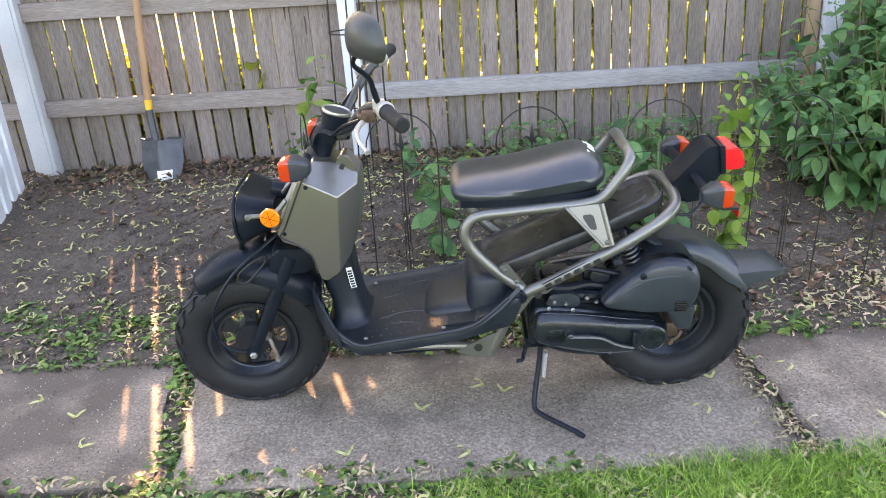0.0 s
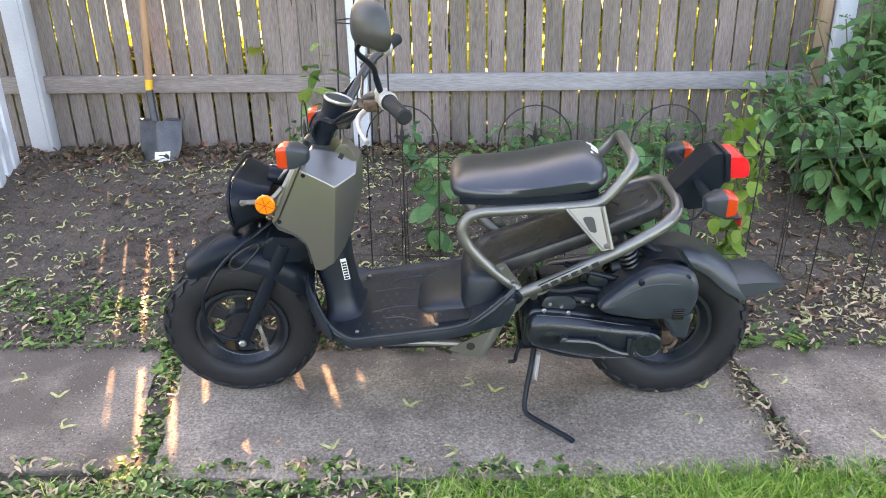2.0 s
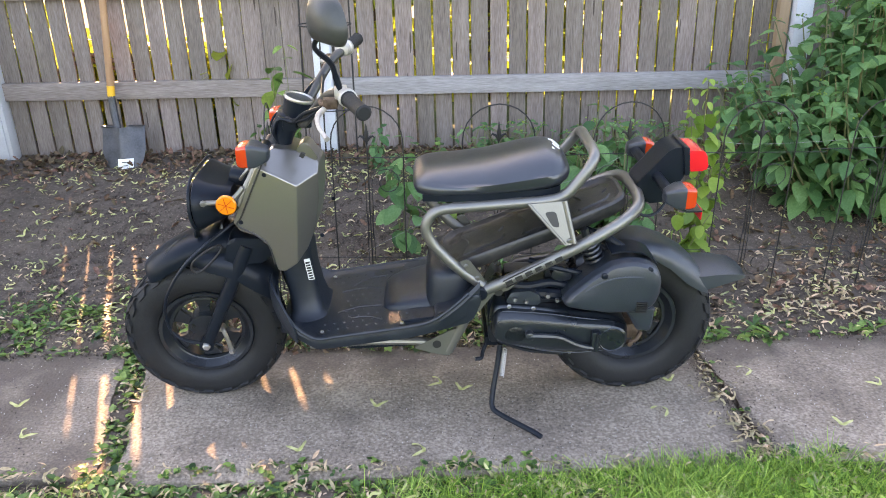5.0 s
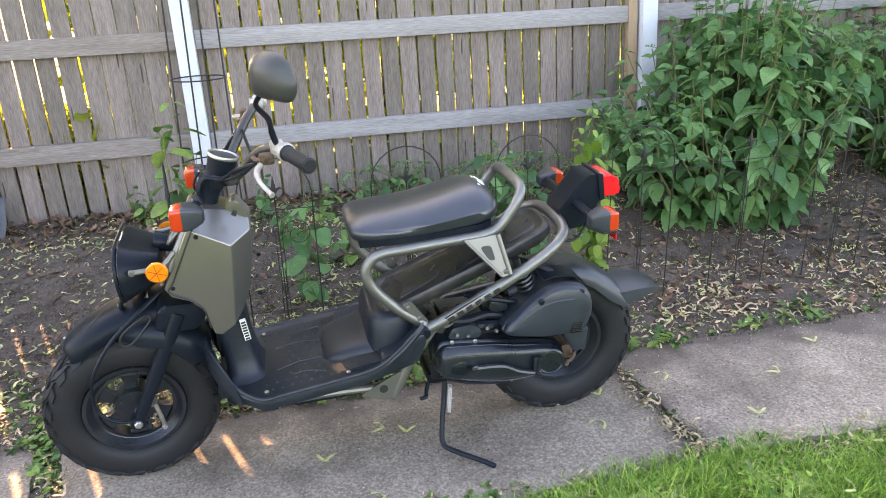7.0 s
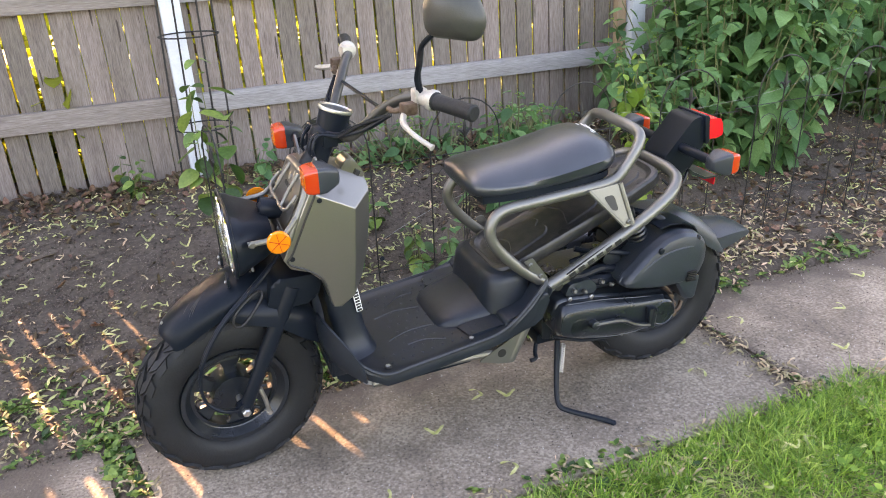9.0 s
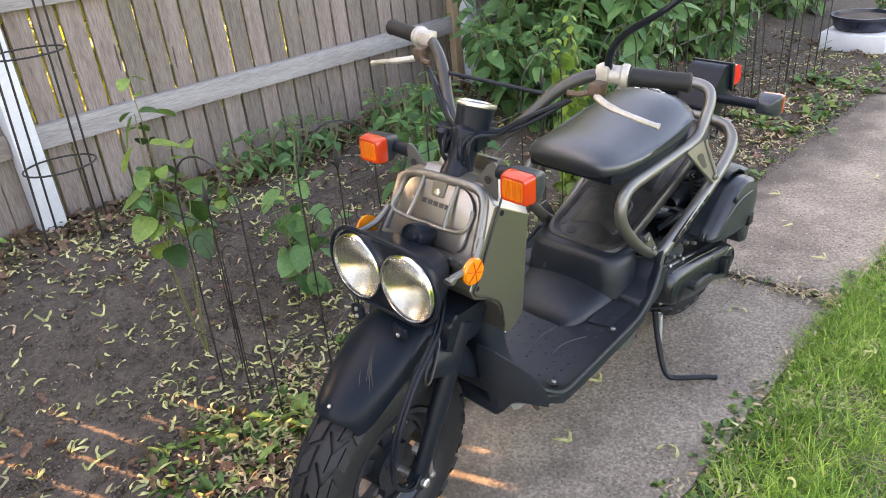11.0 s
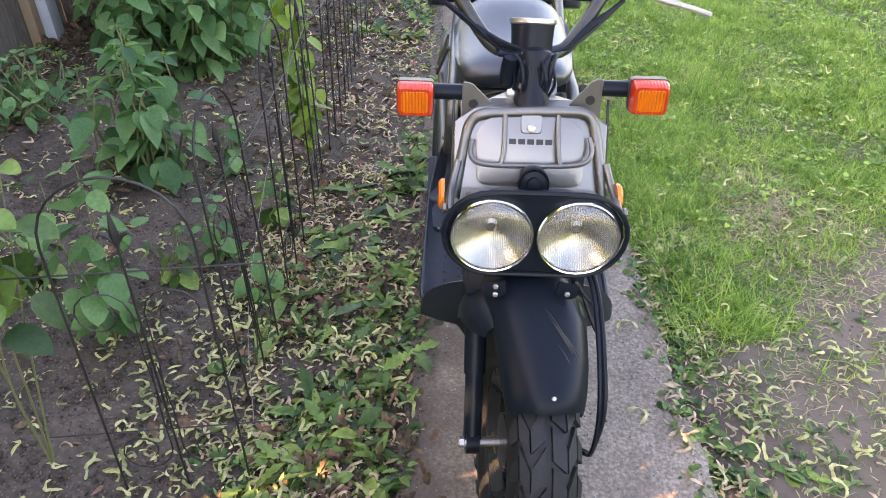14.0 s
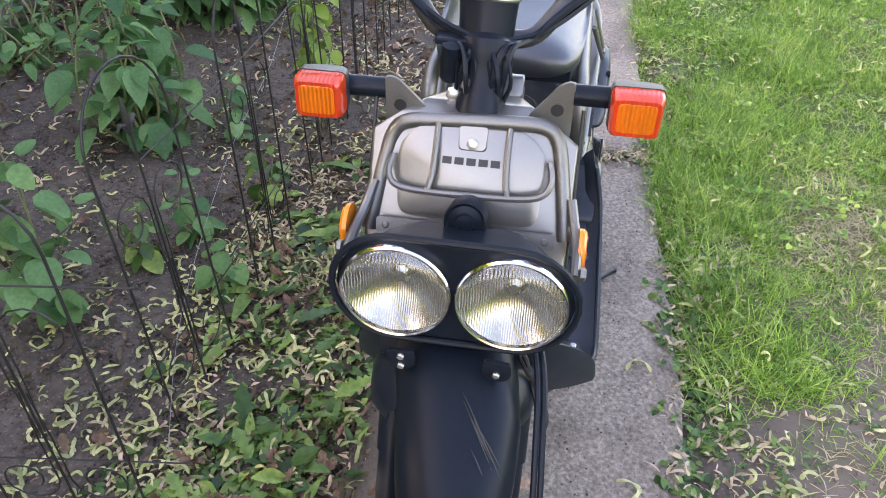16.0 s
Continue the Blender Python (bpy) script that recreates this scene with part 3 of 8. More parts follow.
FIRST = -0.128 - 0.0975 * 70
for i in range(175):
    x = FIRST + 0.0975 * i + 0.0045 + r1.uniform(-0.0015, 0.0015)
    tight = -0.92 < x < -0.52
    w = 0.0945 if tight else (0.0855 if x < -0.9 else 0.0865)
    if -1.70 < x < -1.57:
        w = 0.0770
    if -1.12 < x < -1.08:
        w = 0.0815
    part("board", fence_board(x, w + r1.uniform(-0.0015, 0.001), 1.315 + r1.uniform(-0.004, 0.004)), M_WOOD, fence)
POSTS = [-9.45, -7.0, -4.55, -0.405, 2.045, 4.49, 6.93, 9.37]
ENDS = sorted(POSTS + [-2.13])
for a, b in zip(ENDS, ENDS[1:]):
    for zc, h in ((0.512, 0.089), (1.010, 0.089)):
        bm = bmesh.new()
        block(bm, (a + 0.047, FY - 0.040, zc - h / 2), (b - 0.047, FY - 0.001, zc + h / 2), 0.004, 2)
        part("rail", leaning(bm), M_OLDRAIL if b < -0.3 else M_RAIL, fence)
for x in POSTS:
    bm = bmesh.new()
    block(bm, (x - 0.044, FY - 0.092, 0.02), (x + 0.044, FY - 0.004, 1.36), 0.005, 2)
    part("post", leaning(bm), M_WHITE, fence, "white painted square post")
bm = bmesh.new()
block(bm, (-2.185, FY - 0.092, 0.02), (-2.09, FY - 0.004, 1.36), 0.005, 2)
block(bm, (-2.092, FY - 0.085, 0.02), (-2.070, FY - 0.004, 1.33), 0.003, 2)
part("post", leaning(bm), M_GREYPAINT, fence, "grey-white painted square post")
bm = bmesh.new()
block(bm, (1.935, FY - 0.05, 0.05), (1.990, FY - 0.004, 1.29), 0.004, 2)
part("post", leaning(bm), M_NEWWOOD, fence, "tan unpainted wooden post")

# ---- white picket gate at the end of the fence ----
gate = tagged(empty("picket_gate"), "white painted wooden picket gate standing open by the fence", "gate")
g0, gdir = Vector((-2.185, 3.87, 0.0)), Vector((0.17, -0.985, 0.0))
gn = Vector((gdir.y, -gdir.x, 0))
for i in range(7):
    bm = bmesh.new()
    w = 0.036
    out = [(-w, 0.0), (w, 0.0), (w, 0.90), (0, 0.96), (-w, 0.90)]
    prism(bm, out, -0.010, 0.010, 0.002, 1)
    for v in bm.verts:
        q = g0 + gdir * (0.06 + i * 0.108 + v.co.x) + gn * v.co.y
        v.co = Vector((q.x, q.y, 0.085 + v.co.z))
    part("picket", bm, M_WHITE, gate)
for z in (0.20, 0.78):
    bm = bmesh.new()
    block(bm, (0.0, 0.011, z), (0.78, 0.040, z + 0.085), 0.003, 1)
    for v in bm.verts:
        q = g0 + gdir * v.co.x + gn * v.co.y
        v.co = Vector((q.x, q.y, 0.06 + v.co.z))
    part("gate_rail", bm, M_WHITE, gate)

# ---- shovel leaning on the fence ----
shovel = tagged(empty("shovel"), "wooden-handled dark steel shovel leaning on the fence", "shovel")
top, neck, tip = Vector((-1.44, 4.05, 1.36)), Vector((-1.497, 4.00, 0.50)), Vector((-1.462, 3.86, 0.105))
bm = bmesh.new()
tube(bm, [top, top.lerp(neck, 0.5), neck], [0.016, 0.0175, 0.018], 12)
part("handle", bm, M_ASH, shovel, "orange-brown wooden handle")
bm = bmesh.new()
tube(bm, [neck + (top - neck) * 0.06, neck - (top - neck) * 0.005], 0.0192, 12)
part("collar", bm, M_YELLOWPAINT, shovel, "yellow collar")
bm = bmesh.new()
tube(bm, spline([neck, neck + Vector((0.004, -0.012, -0.08)), neck + Vector((0.016, -0.035, -0.15)), neck + Vector((0.022, -0.045, -0.20))], 4), [0.0195] * 9 + [0.018, 0.016, 0.013, 0.008], 10)
part("socket", bm, M_SHOVEL, shovel)
BC = -1.452                # middle of the blade


def on_blade(u, v):
    """A dished square-topped digging blade: u across, v down."""
    half = 0.108 if v < 0.45 else 0.108 * (1 - 0.42 * ((v - 0.45) / 0.55) ** 1.6)
    ridge = 0.032 * math.exp(-(u / 0.22) ** 2) * max(1 - v * 1.3, 0)
    return Vector((BC + half * u + 0.006 * v, 3.945 - 0.105 * v + 0.036 * u * u * (1 - 0.4 * v) - ridge, 0.352 - 0.240 * v))


bm = bmesh.new()
sheet(bm, [[on_blade(u, v) for u in np.linspace(-1, 1, 15)] for v in np.linspace(0, 1, 12)])
thick(bm, 0.003)
part("blade", bm, M_SHOVEL, shovel, "dark steel blade with a soiled rounded tip", 60)
for s in (-1, 1):
    bm = bmesh.new()
    block(bm, (BC + s * 0.068 - 0.038, 3.944, 0.350), (BC + s * 0.068 + 0.038, 3.974, 0.355), 0.002, 1)
    part("step", bm, M_SHOVEL, shovel)
bm = bmesh.new()
sheet(bm, [[on_blade(u, v) + Vector((0, -0.006, 0)) for u in np.linspace(-0.22 - 0.10 * k, 0.55 + 0.10 * k, 7)] for k, v in ((0, 0.62), (0.4, 0.75), (0.8, 0.88), (0.7, 0.97))])
sticker = part("sticker", bm, M_LABEL, shovel, "white paper sticker")
for v, u0, u1 in ((0.68, -0.02, 0.42), (0.75, 0.05, 0.30), (0.84, 0.10, 0.36)):
    bm = bmesh.new()
    sheet(bm, [[on_blade(u, v + d) + Vector((0, -0.0075, 0)) for u in np.linspace(u0, u1, 5)] for d in (0.0, 0.018)])
    part("print", bm, M_INK, sticker)
bm = bmesh.new()
tube(bm, [top + Vector((-0.004, 0.004, -0.1)), top + Vector((0.001, 0, 0.05))], 0.019, 10)
tube(bm, spline([top + Vector((0, 0, 0.04)), top + Vector((-0.045, 0, 0.09)), top + Vector((-0.052, 0, 0.15)), top + Vector((0.052, 0, 0.15)), top + Vector((0.045, 0, 0.09)), top + Vector((0, 0, 0.04))], 4), 0.010, 8)
part("grip", bm, M_SHOVEL, shovel, "dark grey plastic D grip")

# ---- scooter ----
# Own axes: x to the rear, y to its right, z up; the front tyre stands at x = 0.035.
scooter = tagged(empty("motor_scooter", pose(-0.575, 2.040, 0.0, 2.4, 0, -0.6)), "olive and black motor scooter leaning on its side stand", "motor scooter")
STEER = 6.5
AXLE_F, AXLE_R = Vector((0.040, -0.008, 0.228)), Vector((1.262, 0, 0.236))
ax0, ax1 = Vector((0.150, 0, 0.45)), Vector((0.345, 0, 0.86))
STEERING = Matrix.Translation(ax0) @ Matrix.Rotation(radians(STEER), 4, (ax1 - ax0).normalized()) @ Matrix.Translation(-ax0)


def steered(bm):
    bmesh.ops.transform(bm, matrix=STEERING, verts=bm.verts[:])
    return bm


def mirrored(bm):
    """Adds the other side."""
    geom = bmesh.ops.duplicate(bm, geom=bm.verts[:] + bm.edges[:] + bm.faces[:])["geom"]
    for v in geom:
        if isinstance(v, bmesh.types.BMVert):
            v.co.y = -v.co.y
    return bm


def tyre(centre, R, W, rim):
    """A balloon tyre with angular tread blocks."""
    bm = bmesh.new()
    H = R - rim

    def at(theta, s, lift=0.0):
        # s runs from -1 to 1 over the section, bead to bead
        a = s * radians(150)
        rad = rim + H * 0.5 + (H * 0.5 + lift) * math.copysign(abs(math.cos(a)) ** 0.8, math.cos(a))
        y = (W / 2 + lift) * math.copysign(abs(math.sin(a)) ** 0.72, math.sin(a))
        return Vector((centre.x + rad * math.sin(theta), centre.y + y, centre.z + rad * math.cos(theta)))
    n, k = 64, 22
    rings = [[bm.verts.new(at(2 * math.pi * i / n, -1 + 2 * j / k)) for j in range(k + 1)] for i in range(n)]
    for i in range(n):
        for j in range(k):
            a, b = rings[i], rings[(i + 1) % n]
            bm.faces.new((a[j], a[j + 1], b[j + 1], b[j]))
    carcass, bm = bm, bmesh.new()
    lugs = [(-0.070, 0.060, 0.128, 0.075), (0.070, 0.060, 0.128, -0.075), (-0.205, 0.062, 0.120, -0.085), (0.205, 0.062, 0.120, 0.085), (-0.350, 0.070, 0.095, 0.04), (0.350, 0.070, 0.095, -0.04)]
    count = 23
    for row, (s0, hs, ht, skew) in enumerate(lugs):
        for i in range(count):
            t0 = 2 * math.pi * (i + (row % 2) * 0.5) / count
            quad = [(t0 - ht * 0.8 - skew * 0.6, s0 - hs), (t0 + ht * 0.8 - skew, s0 - hs), (t0 + ht * 0.8 + skew, s0 + hs), (t0 - ht * 0.8 + skew * 0.6, s0 + hs)]
            lo = [bm.verts.new(at(t, s, -0.001)) for t, s in quad]
            hi = [bm.verts.new(at(t * 0.94 + t0 * 0.06, s * 0.94 + s0 * 0.06, 0.0068)) for t, s in quad]
            bm.faces.new(hi)
            for q in range(4):
                bm.faces.new((lo[q], lo[(q + 1) % 4], hi[(q + 1) % 4], hi[q]))
    return carcass, bm


def wheel_rim(centre, rim, W, slots):
    """Rim barrel, a disc with openings between spokes, and a hub."""
    bm = bmesh.new()
    lathe(bm, [(rim + 0.004, -W / 2), (rim + 0.006, -W / 2 + 0.006), (rim - 0.012, -W / 2 + 0.014), (rim - 0.022, -W / 4), (rim - 0.022, W / 4), (rim - 0.012, W / 2 - 0.014),
               (rim + 0.006, W / 2 - 0.006), (rim + 0.004, W / 2), (rim - 0.006, W / 2), (rim - 0.022, W / 2 - 0.022), (rim - 0.030, W / 4), (rim - 0.030, -W / 4), (rim - 0.022, -W / 2 + 0.022), (rim - 0.006, -W / 2), (rim + 0.004, -W / 2)],
          centre, (0, 1, 0), 48, False)
    lathe(bm, [(0.02, -0.038), (0.052, -0.034), (0.056, 0.0), (0.052, 0.034), (0.02, 0.038)], centre, (0, 1, 0), 24)
    r0, r1 = 0.050, rim - 0.024
    for i in range(slots):
        t = 2 * math.pi * i / slots
        outer, inner = 0.24, 0.34
        pts = []
        for rad, half in ((r0, inner), (r0 + 0.45 * (r1 - r0), 0.17), (r0 + 0.75 * (r1 - r0), 0.20), (r1, outer + 0.12)):
            pts.append((rad, half))
        outline = [(r * math.sin(t + h), r * math.cos(t + h)) for r, h in pts] + [(r * math.sin(t - h), r * math.cos(t - h)) for r, h in reversed(pts)]
        prism(bm, [(centre.x + a, centre.z + b) for a, b in outline], centre.y - 0.014, centre.y + 0.006, 0.003, 1)
    return bm


# wheels
front_wheel = empty("front_wheel", None, scooter)
carcass, tread = tyre(AXLE_F, 0.221, 0.110, 0.127)
rubber = part("tyre", steered(carcass), M_RUBBER, front_wheel, "black chunky block-tread tyre")
part("tread", steered(tread), M_RUBBER, rubber)["kind"] = "stuff"
part("rim", steered(wheel_rim(AXLE_F, 0.127, 0.082, 6)), M_DARKMETAL, front_wheel, "dark steel rim with oval openings")
rear_wheel = empty("rear_wheel", None, scooter)
carcass, tread = tyre(AXLE_R, 0.230, 0.128, 0.127)
rubber = part("tyre", carcass, M_RUBBER, rear_wheel, "black chunky block-tread tyre")
part("tread", tread, M_RUBBER, rubber)["kind"] = "stuff"
part("rim", wheel_rim(AXLE_R, 0.127, 0.088, 6), M_DARKMETAL, rear_wheel, "dark steel rim")
bm = bmesh.new()
lathe(bm, [(0.060, 0), (0.056, 0.008), (0.03, 0.012)], AXLE_R + Vector((0, -0.03, 0)), (0, -1, 0), 24)
part("brake_drum", bm, M_RUST, rear_wheel, "rust-brown brake drum")

# fork
for s, fy in ((-1, -0.092), (1, 0.078)):
    bm = bmesh.new()
    tube(bm, [(0.050, fy, 0.222), (0.105, fy, 0.335)], 0.0165, 14)
    tube(bm, [(0.105, fy, 0.335), (0.188, fy, 0.505), (0.195, fy * 0.98, 0.52)], 0.0195, 14)
    lathe(bm, [(0.021, -0.012), (0.021, 0.012)], (0.048, fy, 0.220), (0, 1, 0), 16)
    part("fork_leg", steered(bm), M_BLACK, scooter, "black fork leg")
bm = bmesh.new()
tube(bm, [(0.046, -0.104, 0.222), (0.046, 0.092, 0.222)], 0.009, 12)
for s, fy in ((-1, -0.105), (1, 0.093)):
    bolt(bm, (0.048, fy, 0.220), (0, s, 0), 0.011, 0.012)
part("front_axle", steered(bm), M_STEEL, scooter, "bright steel axle and nuts")
bm = bmesh.new()
tube(bm, spline([(0.090, -0.060, 0.250), (0.094, -0.075, 0.248), (0.102, -0.078, 0.215), (0.108, -0.076, 0.175)], 3), 0.006, 8)
bolt(bm, (0.088, -0.052, 0.248), (0, -1, 0), 0.012, 0.02)
bolt(bm, (0.108, -0.072, 0.175), (0, -1, 0), 0.009, 0.012)
part("brake_arm", steered(bm), M_STEEL, scooter, "steel brake arm")
bm = bmesh.new()
prism(bm, rounded([(0.13, 0.47), (0.25, 0.47), (0.27, 0.54), (0.15, 0.55)], 0.02), -0.10, 0.10, 0.012)
part("fork_yoke", steered(bm), M_BLACK, scooter)


# front mudguard: an upper shell and the lower side skirts
def arch_rows(stations, n=17, power=0.70, round_off=0.72):
    """Rows of a shell over a wheel: (x, top z, side z, half width)."""
    rows = []
    for x, zt, zs, w in stations:
        row = []
        for i in range(n):
            a = math.pi * i / (n - 1)
            c, s = math.cos(a), math.sin(a)
            row.append((x, -w * math.copysign(abs(c) ** round_off, c), zs + (zt - zs) * abs(s) ** power))
        rows.append(row)
    return rows


bm = bmesh.new()
sheet(bm, arch_rows([(-0.1005, 0.436, 0.412, 0.052), (-0.098, 0.444, 0.412, 0.057), (-0.092, 0.455, 0.415, 0.061), (-0.074, 0.471, 0.424, 0.066), (-0.034, 0.499, 0.444, 0.071), (0.028, 0.528, 0.472, 0.076),
                     (0.090, 0.544, 0.486, 0.079), (0.150, 0.549, 0.492, 0.079), (0.200, 0.546, 0.484, 0.077)], 21, 0.78, 0.80))
for v in bm.verts:                       # the front lip is bowed, and the shell sits over the wheel
    v.co.x += 0.030 * (v.co.y / 0.065) ** 2 * min(max((0.0 - v.co.x) / 0.09, 0), 1)
    v.co.y -= 0.010 * min(max((0.12 - v.co.x) / 0.10, 0), 1)
thick(bm, 0.003)
part("front_mudguard", steered(bm), M_MUDGUARD, scooter, "smooth black plastic mudguard, lightly scratched")
bm = bmesh.new()
sheet(bm, arch_rows([(0.040, 0.500, 0.470, 0.079), (0.056, 0.508, 0.462, 0.088), (0.078, 0.512, 0.454, 0.100), (0.110, 0.514, 0.445, 0.108), (0.150, 0.505, 0.432, 0.111),
                     (0.200, 0.476, 0.385, 0.104), (0.245, 0.430, 0.348, 0.094), (0.262, 0.395, 0.335, 0.088)]))
thick(bm, 0.003)
part("mudguard_skirt", steered(bm), M_BLACK, scooter)
bm = bmesh.new()
bolt(bm, (-0.089, -0.010, 0.459), (-0.7, 0, 0.7), 0.004, 0.004)
part("mudguard_screw", steered(bm), M_STEEL, scooter, "small bright screw")

scuffs = bmesh.new()
for x0, y0, x1, y1 in ((0.040, -0.010, -0.036, -0.054), (0.030, -0.012, -0.040, -0.050), (0.022, -0.016, -0.030, -0.048), (0.010, -0.026, -0.046, -0.060), (0.000, -0.034, -0.036, -0.060), (-0.020, -0.024, -0.046, -0.040)):
    def on_guard(x, y):
        zt, zs, w = np.interp(x, (-0.074, -0.034, 0.028, 0.090), (0.471, 0.499, 0.528, 0.544)), np.interp(x, (-0.074, -0.034, 0.028, 0.090), (0.424, 0.444, 0.472, 0.486)), np.interp(x, (-0.074, -0.034, 0.028, 0.090), (0.066, 0.071, 0.076, 0.079))
        c = min(abs((y + 0.010) / w), 0.98) ** (1 / 0.80)
        return (x + 0.030 * ((y + 0.010) / 0.065) ** 2 * min(max(-x / 0.09, 0), 1), y, zs + (zt - zs) * math.sqrt(1 - c * c) ** 0.78)
    tube(scuffs, [on_guard(x0 + (x1 - x0) * k / 6, y0 + (y1 - y0) * k / 6) for k in range(7)], [0.0002, 0.0005, 0.0008, 0.0009, 0.0008, 0.0006, 0.0002], 5)
pieces("scratch", steered(scuffs), M_GREYSCUFF, scooter, "pale grey scratch")

# headlamps
lamp_c = Vector((0.128, 0.000, 0.628))
front = Vector((-1, 0, -0.01)).normalized()
upv = Vector((-0.01, 0, 1)).normalized()


def on_lamp(y, z, d):
    return lamp_c + Vector((0, y, 0)) + upv * z + front * d


def stadium(hw, hh, n=9, dip=0.0):
    pts = []
    for cx, a0 in ((hw - hh, -90), (-(hw - hh), 90)):
        for i in range(n):
            a = radians(a0 + 180 * i / (n - 1))
            pts.append((cx + hh * math.cos(a), hh * math.sin(a)))
    return pts


headlamp = empty("headlamp_unit", Matrix.Translation((0.096, -0.004, 0.635)) @ Matrix.Scale(0.96, 4) @ Matrix.Translation(-lamp_c), scooter)
bm = bmesh.new()
loft(bm, [[on_lamp(y, z, d) for y, z in stadium(hw, hh)] for hw, hh, d in ((0.09, 0.038, -0.085), (0.112, 0.048, -0.060), (0.134, 0.063, -0.020), (0.143, 0.0715, -0.006), (0.145, 0.0735, 0.004), (0.141, 0.0710, 0.006))], False)
bm.faces.new([v for v in bm.verts[:18]][::-1])
loops = [[on_lamp(y, z, 0.006) for y, z in stadium(0.141, 0.0710)]] + [[on_lamp(s * 0.0705 + 0.066 * math.cos(a), 0.066 * math.sin(a), 0.006) for a in np.linspace(0, 2 * math.pi, 33)[:-1]] for s in (-1, 1)]
rim_edges = []
for lp in loops:
    vs = [bm.verts.new(q) for q in lp]
    rim_edges += [bm.edges.new((vs[i], vs[(i + 1) % len(vs)])) for i in range(len(vs))]
bmesh.ops.triangle_fill(bm, use_beauty=True, edges=rim_edges)
part("lamp_housing", bm, M_BLACK, headlamp, "black plastic lamp housing")
bm = bmesh.new()
tube(bm, [on_lamp(y, z + 0.003, 0.010) for y, z in stadium(0.149, 0.0775, 13)], 0.0045, 8, True)
part("lamp_guard", bm, M_BLACK, headlamp, "black wire guard ring")
for s in (-1, 1):
    c = on_lamp(s * 0.0705, 0, 0)
    bm = bmesh.new()
    lathe(bm, [(0.0685, 0.004), (0.069, 0.014), (0.067, 0.017), (0.0648, 0.016), (0.0645, 0.006)], c, front, 40, False)
    part("bezel", bm, M_CHROME, headlamp, "chrome ring")
    bm = bmesh.new()
    lathe(bm, [(0.0645, 0.0100), (0.060, 0.0052), (0.053, -0.0014), (0.044, -0.0088), (0.033, -0.0159), (0.022, -0.0210), (0.013, -0.0236), (0.010, -0.0215), (0.007, -0.0190), (0.0005, -0.0185)], c, front, 48, False)
    part("reflector", bm, M_REFLECTOR, headlamp, "silvered reflector")
    bm = bmesh.new()
    lathe(bm, [(0.0635, 0.0145), (0.060, 0.018), (0.050, 0.0225), (0.034, 0.0262), (0.016, 0.0280), (0.0005, 0.0284)], c, front, 40, False)
    part("lens", bm, M_GLASS, headlamp, "clear ribbed glass lens")
bm = bmesh.new()
prism(bm, rounded([(-0.045, -0.135), (0.045, -0.135), (0.030, -0.078), (-0.030, -0.078)], 0.01), 0, 0.006, 0.001, 1, 0)
for v in bm.verts:
    v.co = on_lamp(v.co.y, v.co.z, -0.03 - v.co.x)
for y, z in ((0.03, -0.098), (0.03, -0.118), (-0.03, -0.098)):
    bolt(bm, on_lamp(y, z, -0.029), front, 0.0055, 0.004)
part("lamp_bracket", bm, M_DARKMETAL, headlamp)
for s in (-1, 1):
    bm = bmesh.new()
    prism(bm, rounded([(s * 0.078, 0.548), (s * 0.044, 0.552), (s * 0.042, 0.528), (s * 0.050, 0.520), (s * 0.070, 0.520), (s * 0.078, 0.528)], 0.004), 0.096, 0.102, 0.001, 2, 0)
    plate = part("lamp_plate", bm, M_BLACK, headlamp)
    for z in ((0.543, 0.527) if s > 0 else (0.532,)):
        bm = bmesh.new()
        bolt(bm, (0.095, s * 0.060, z), (-1, 0, 0.1), 0.0048, 0.004)
        part("screw", bm, M_STEEL, plate, "small bright screw")
for s in (-1, 1):
    bm = bmesh.new()
    tube(bm, spline([(0.262, s * 0.128, 0.690), (0.236, s * 0.136, 0.664), (0.205, s * 0.140, 0.655), (0.150, s * 0.140, 0.652)], 4), 0.0068, 10)
    bolt(bm, (0.158, s * 0.146, 0.654), (0, s, 0), 0.009, 0.007)
    part("lamp_stay", bm, M_FRAME, headlamp)
bm = bmesh.new()
lathe(bm, [(0.020, -0.045), (0.024, -0.030), (0.026, 0.002), (0.0245, 0.006), (0.0225, 0.003), (0.020, 0.002), (0.012, 0.004), (0.010, 0.008), (0.004, 0.009)], (0.170, -0.004, 0.684), (-1, 0, 0.25), 32)
part("horn", bm, M_BLACK, scooter, "round black horn")
for s in (-1, 1):
    bm = bmesh.new()
    lathe(bm, [(0.026, 0), (0.026, 0.006), (0.023, 0.009), (0.004, 0.010)], (0.181, s * 0.140, 0.654), (0, s, 0), 32)
    part("side_reflector", bm, M_YELLOW, scooter, "round amber side reflector")
    bm = bmesh.new()
    for q in range(3):
        m = Matrix.Translation((0.181, s * 0.1503, 0.654)) @ Matrix.Rotation(radians(60 * q + 20), 4, "Y")
        block(bm, (-0.022, -0.0006, -0.0006), (0.022, 0.0006, 0.0006), 0, 1, m)
    pieces("reflector_rib", bm, M_ORANGE, scooter)

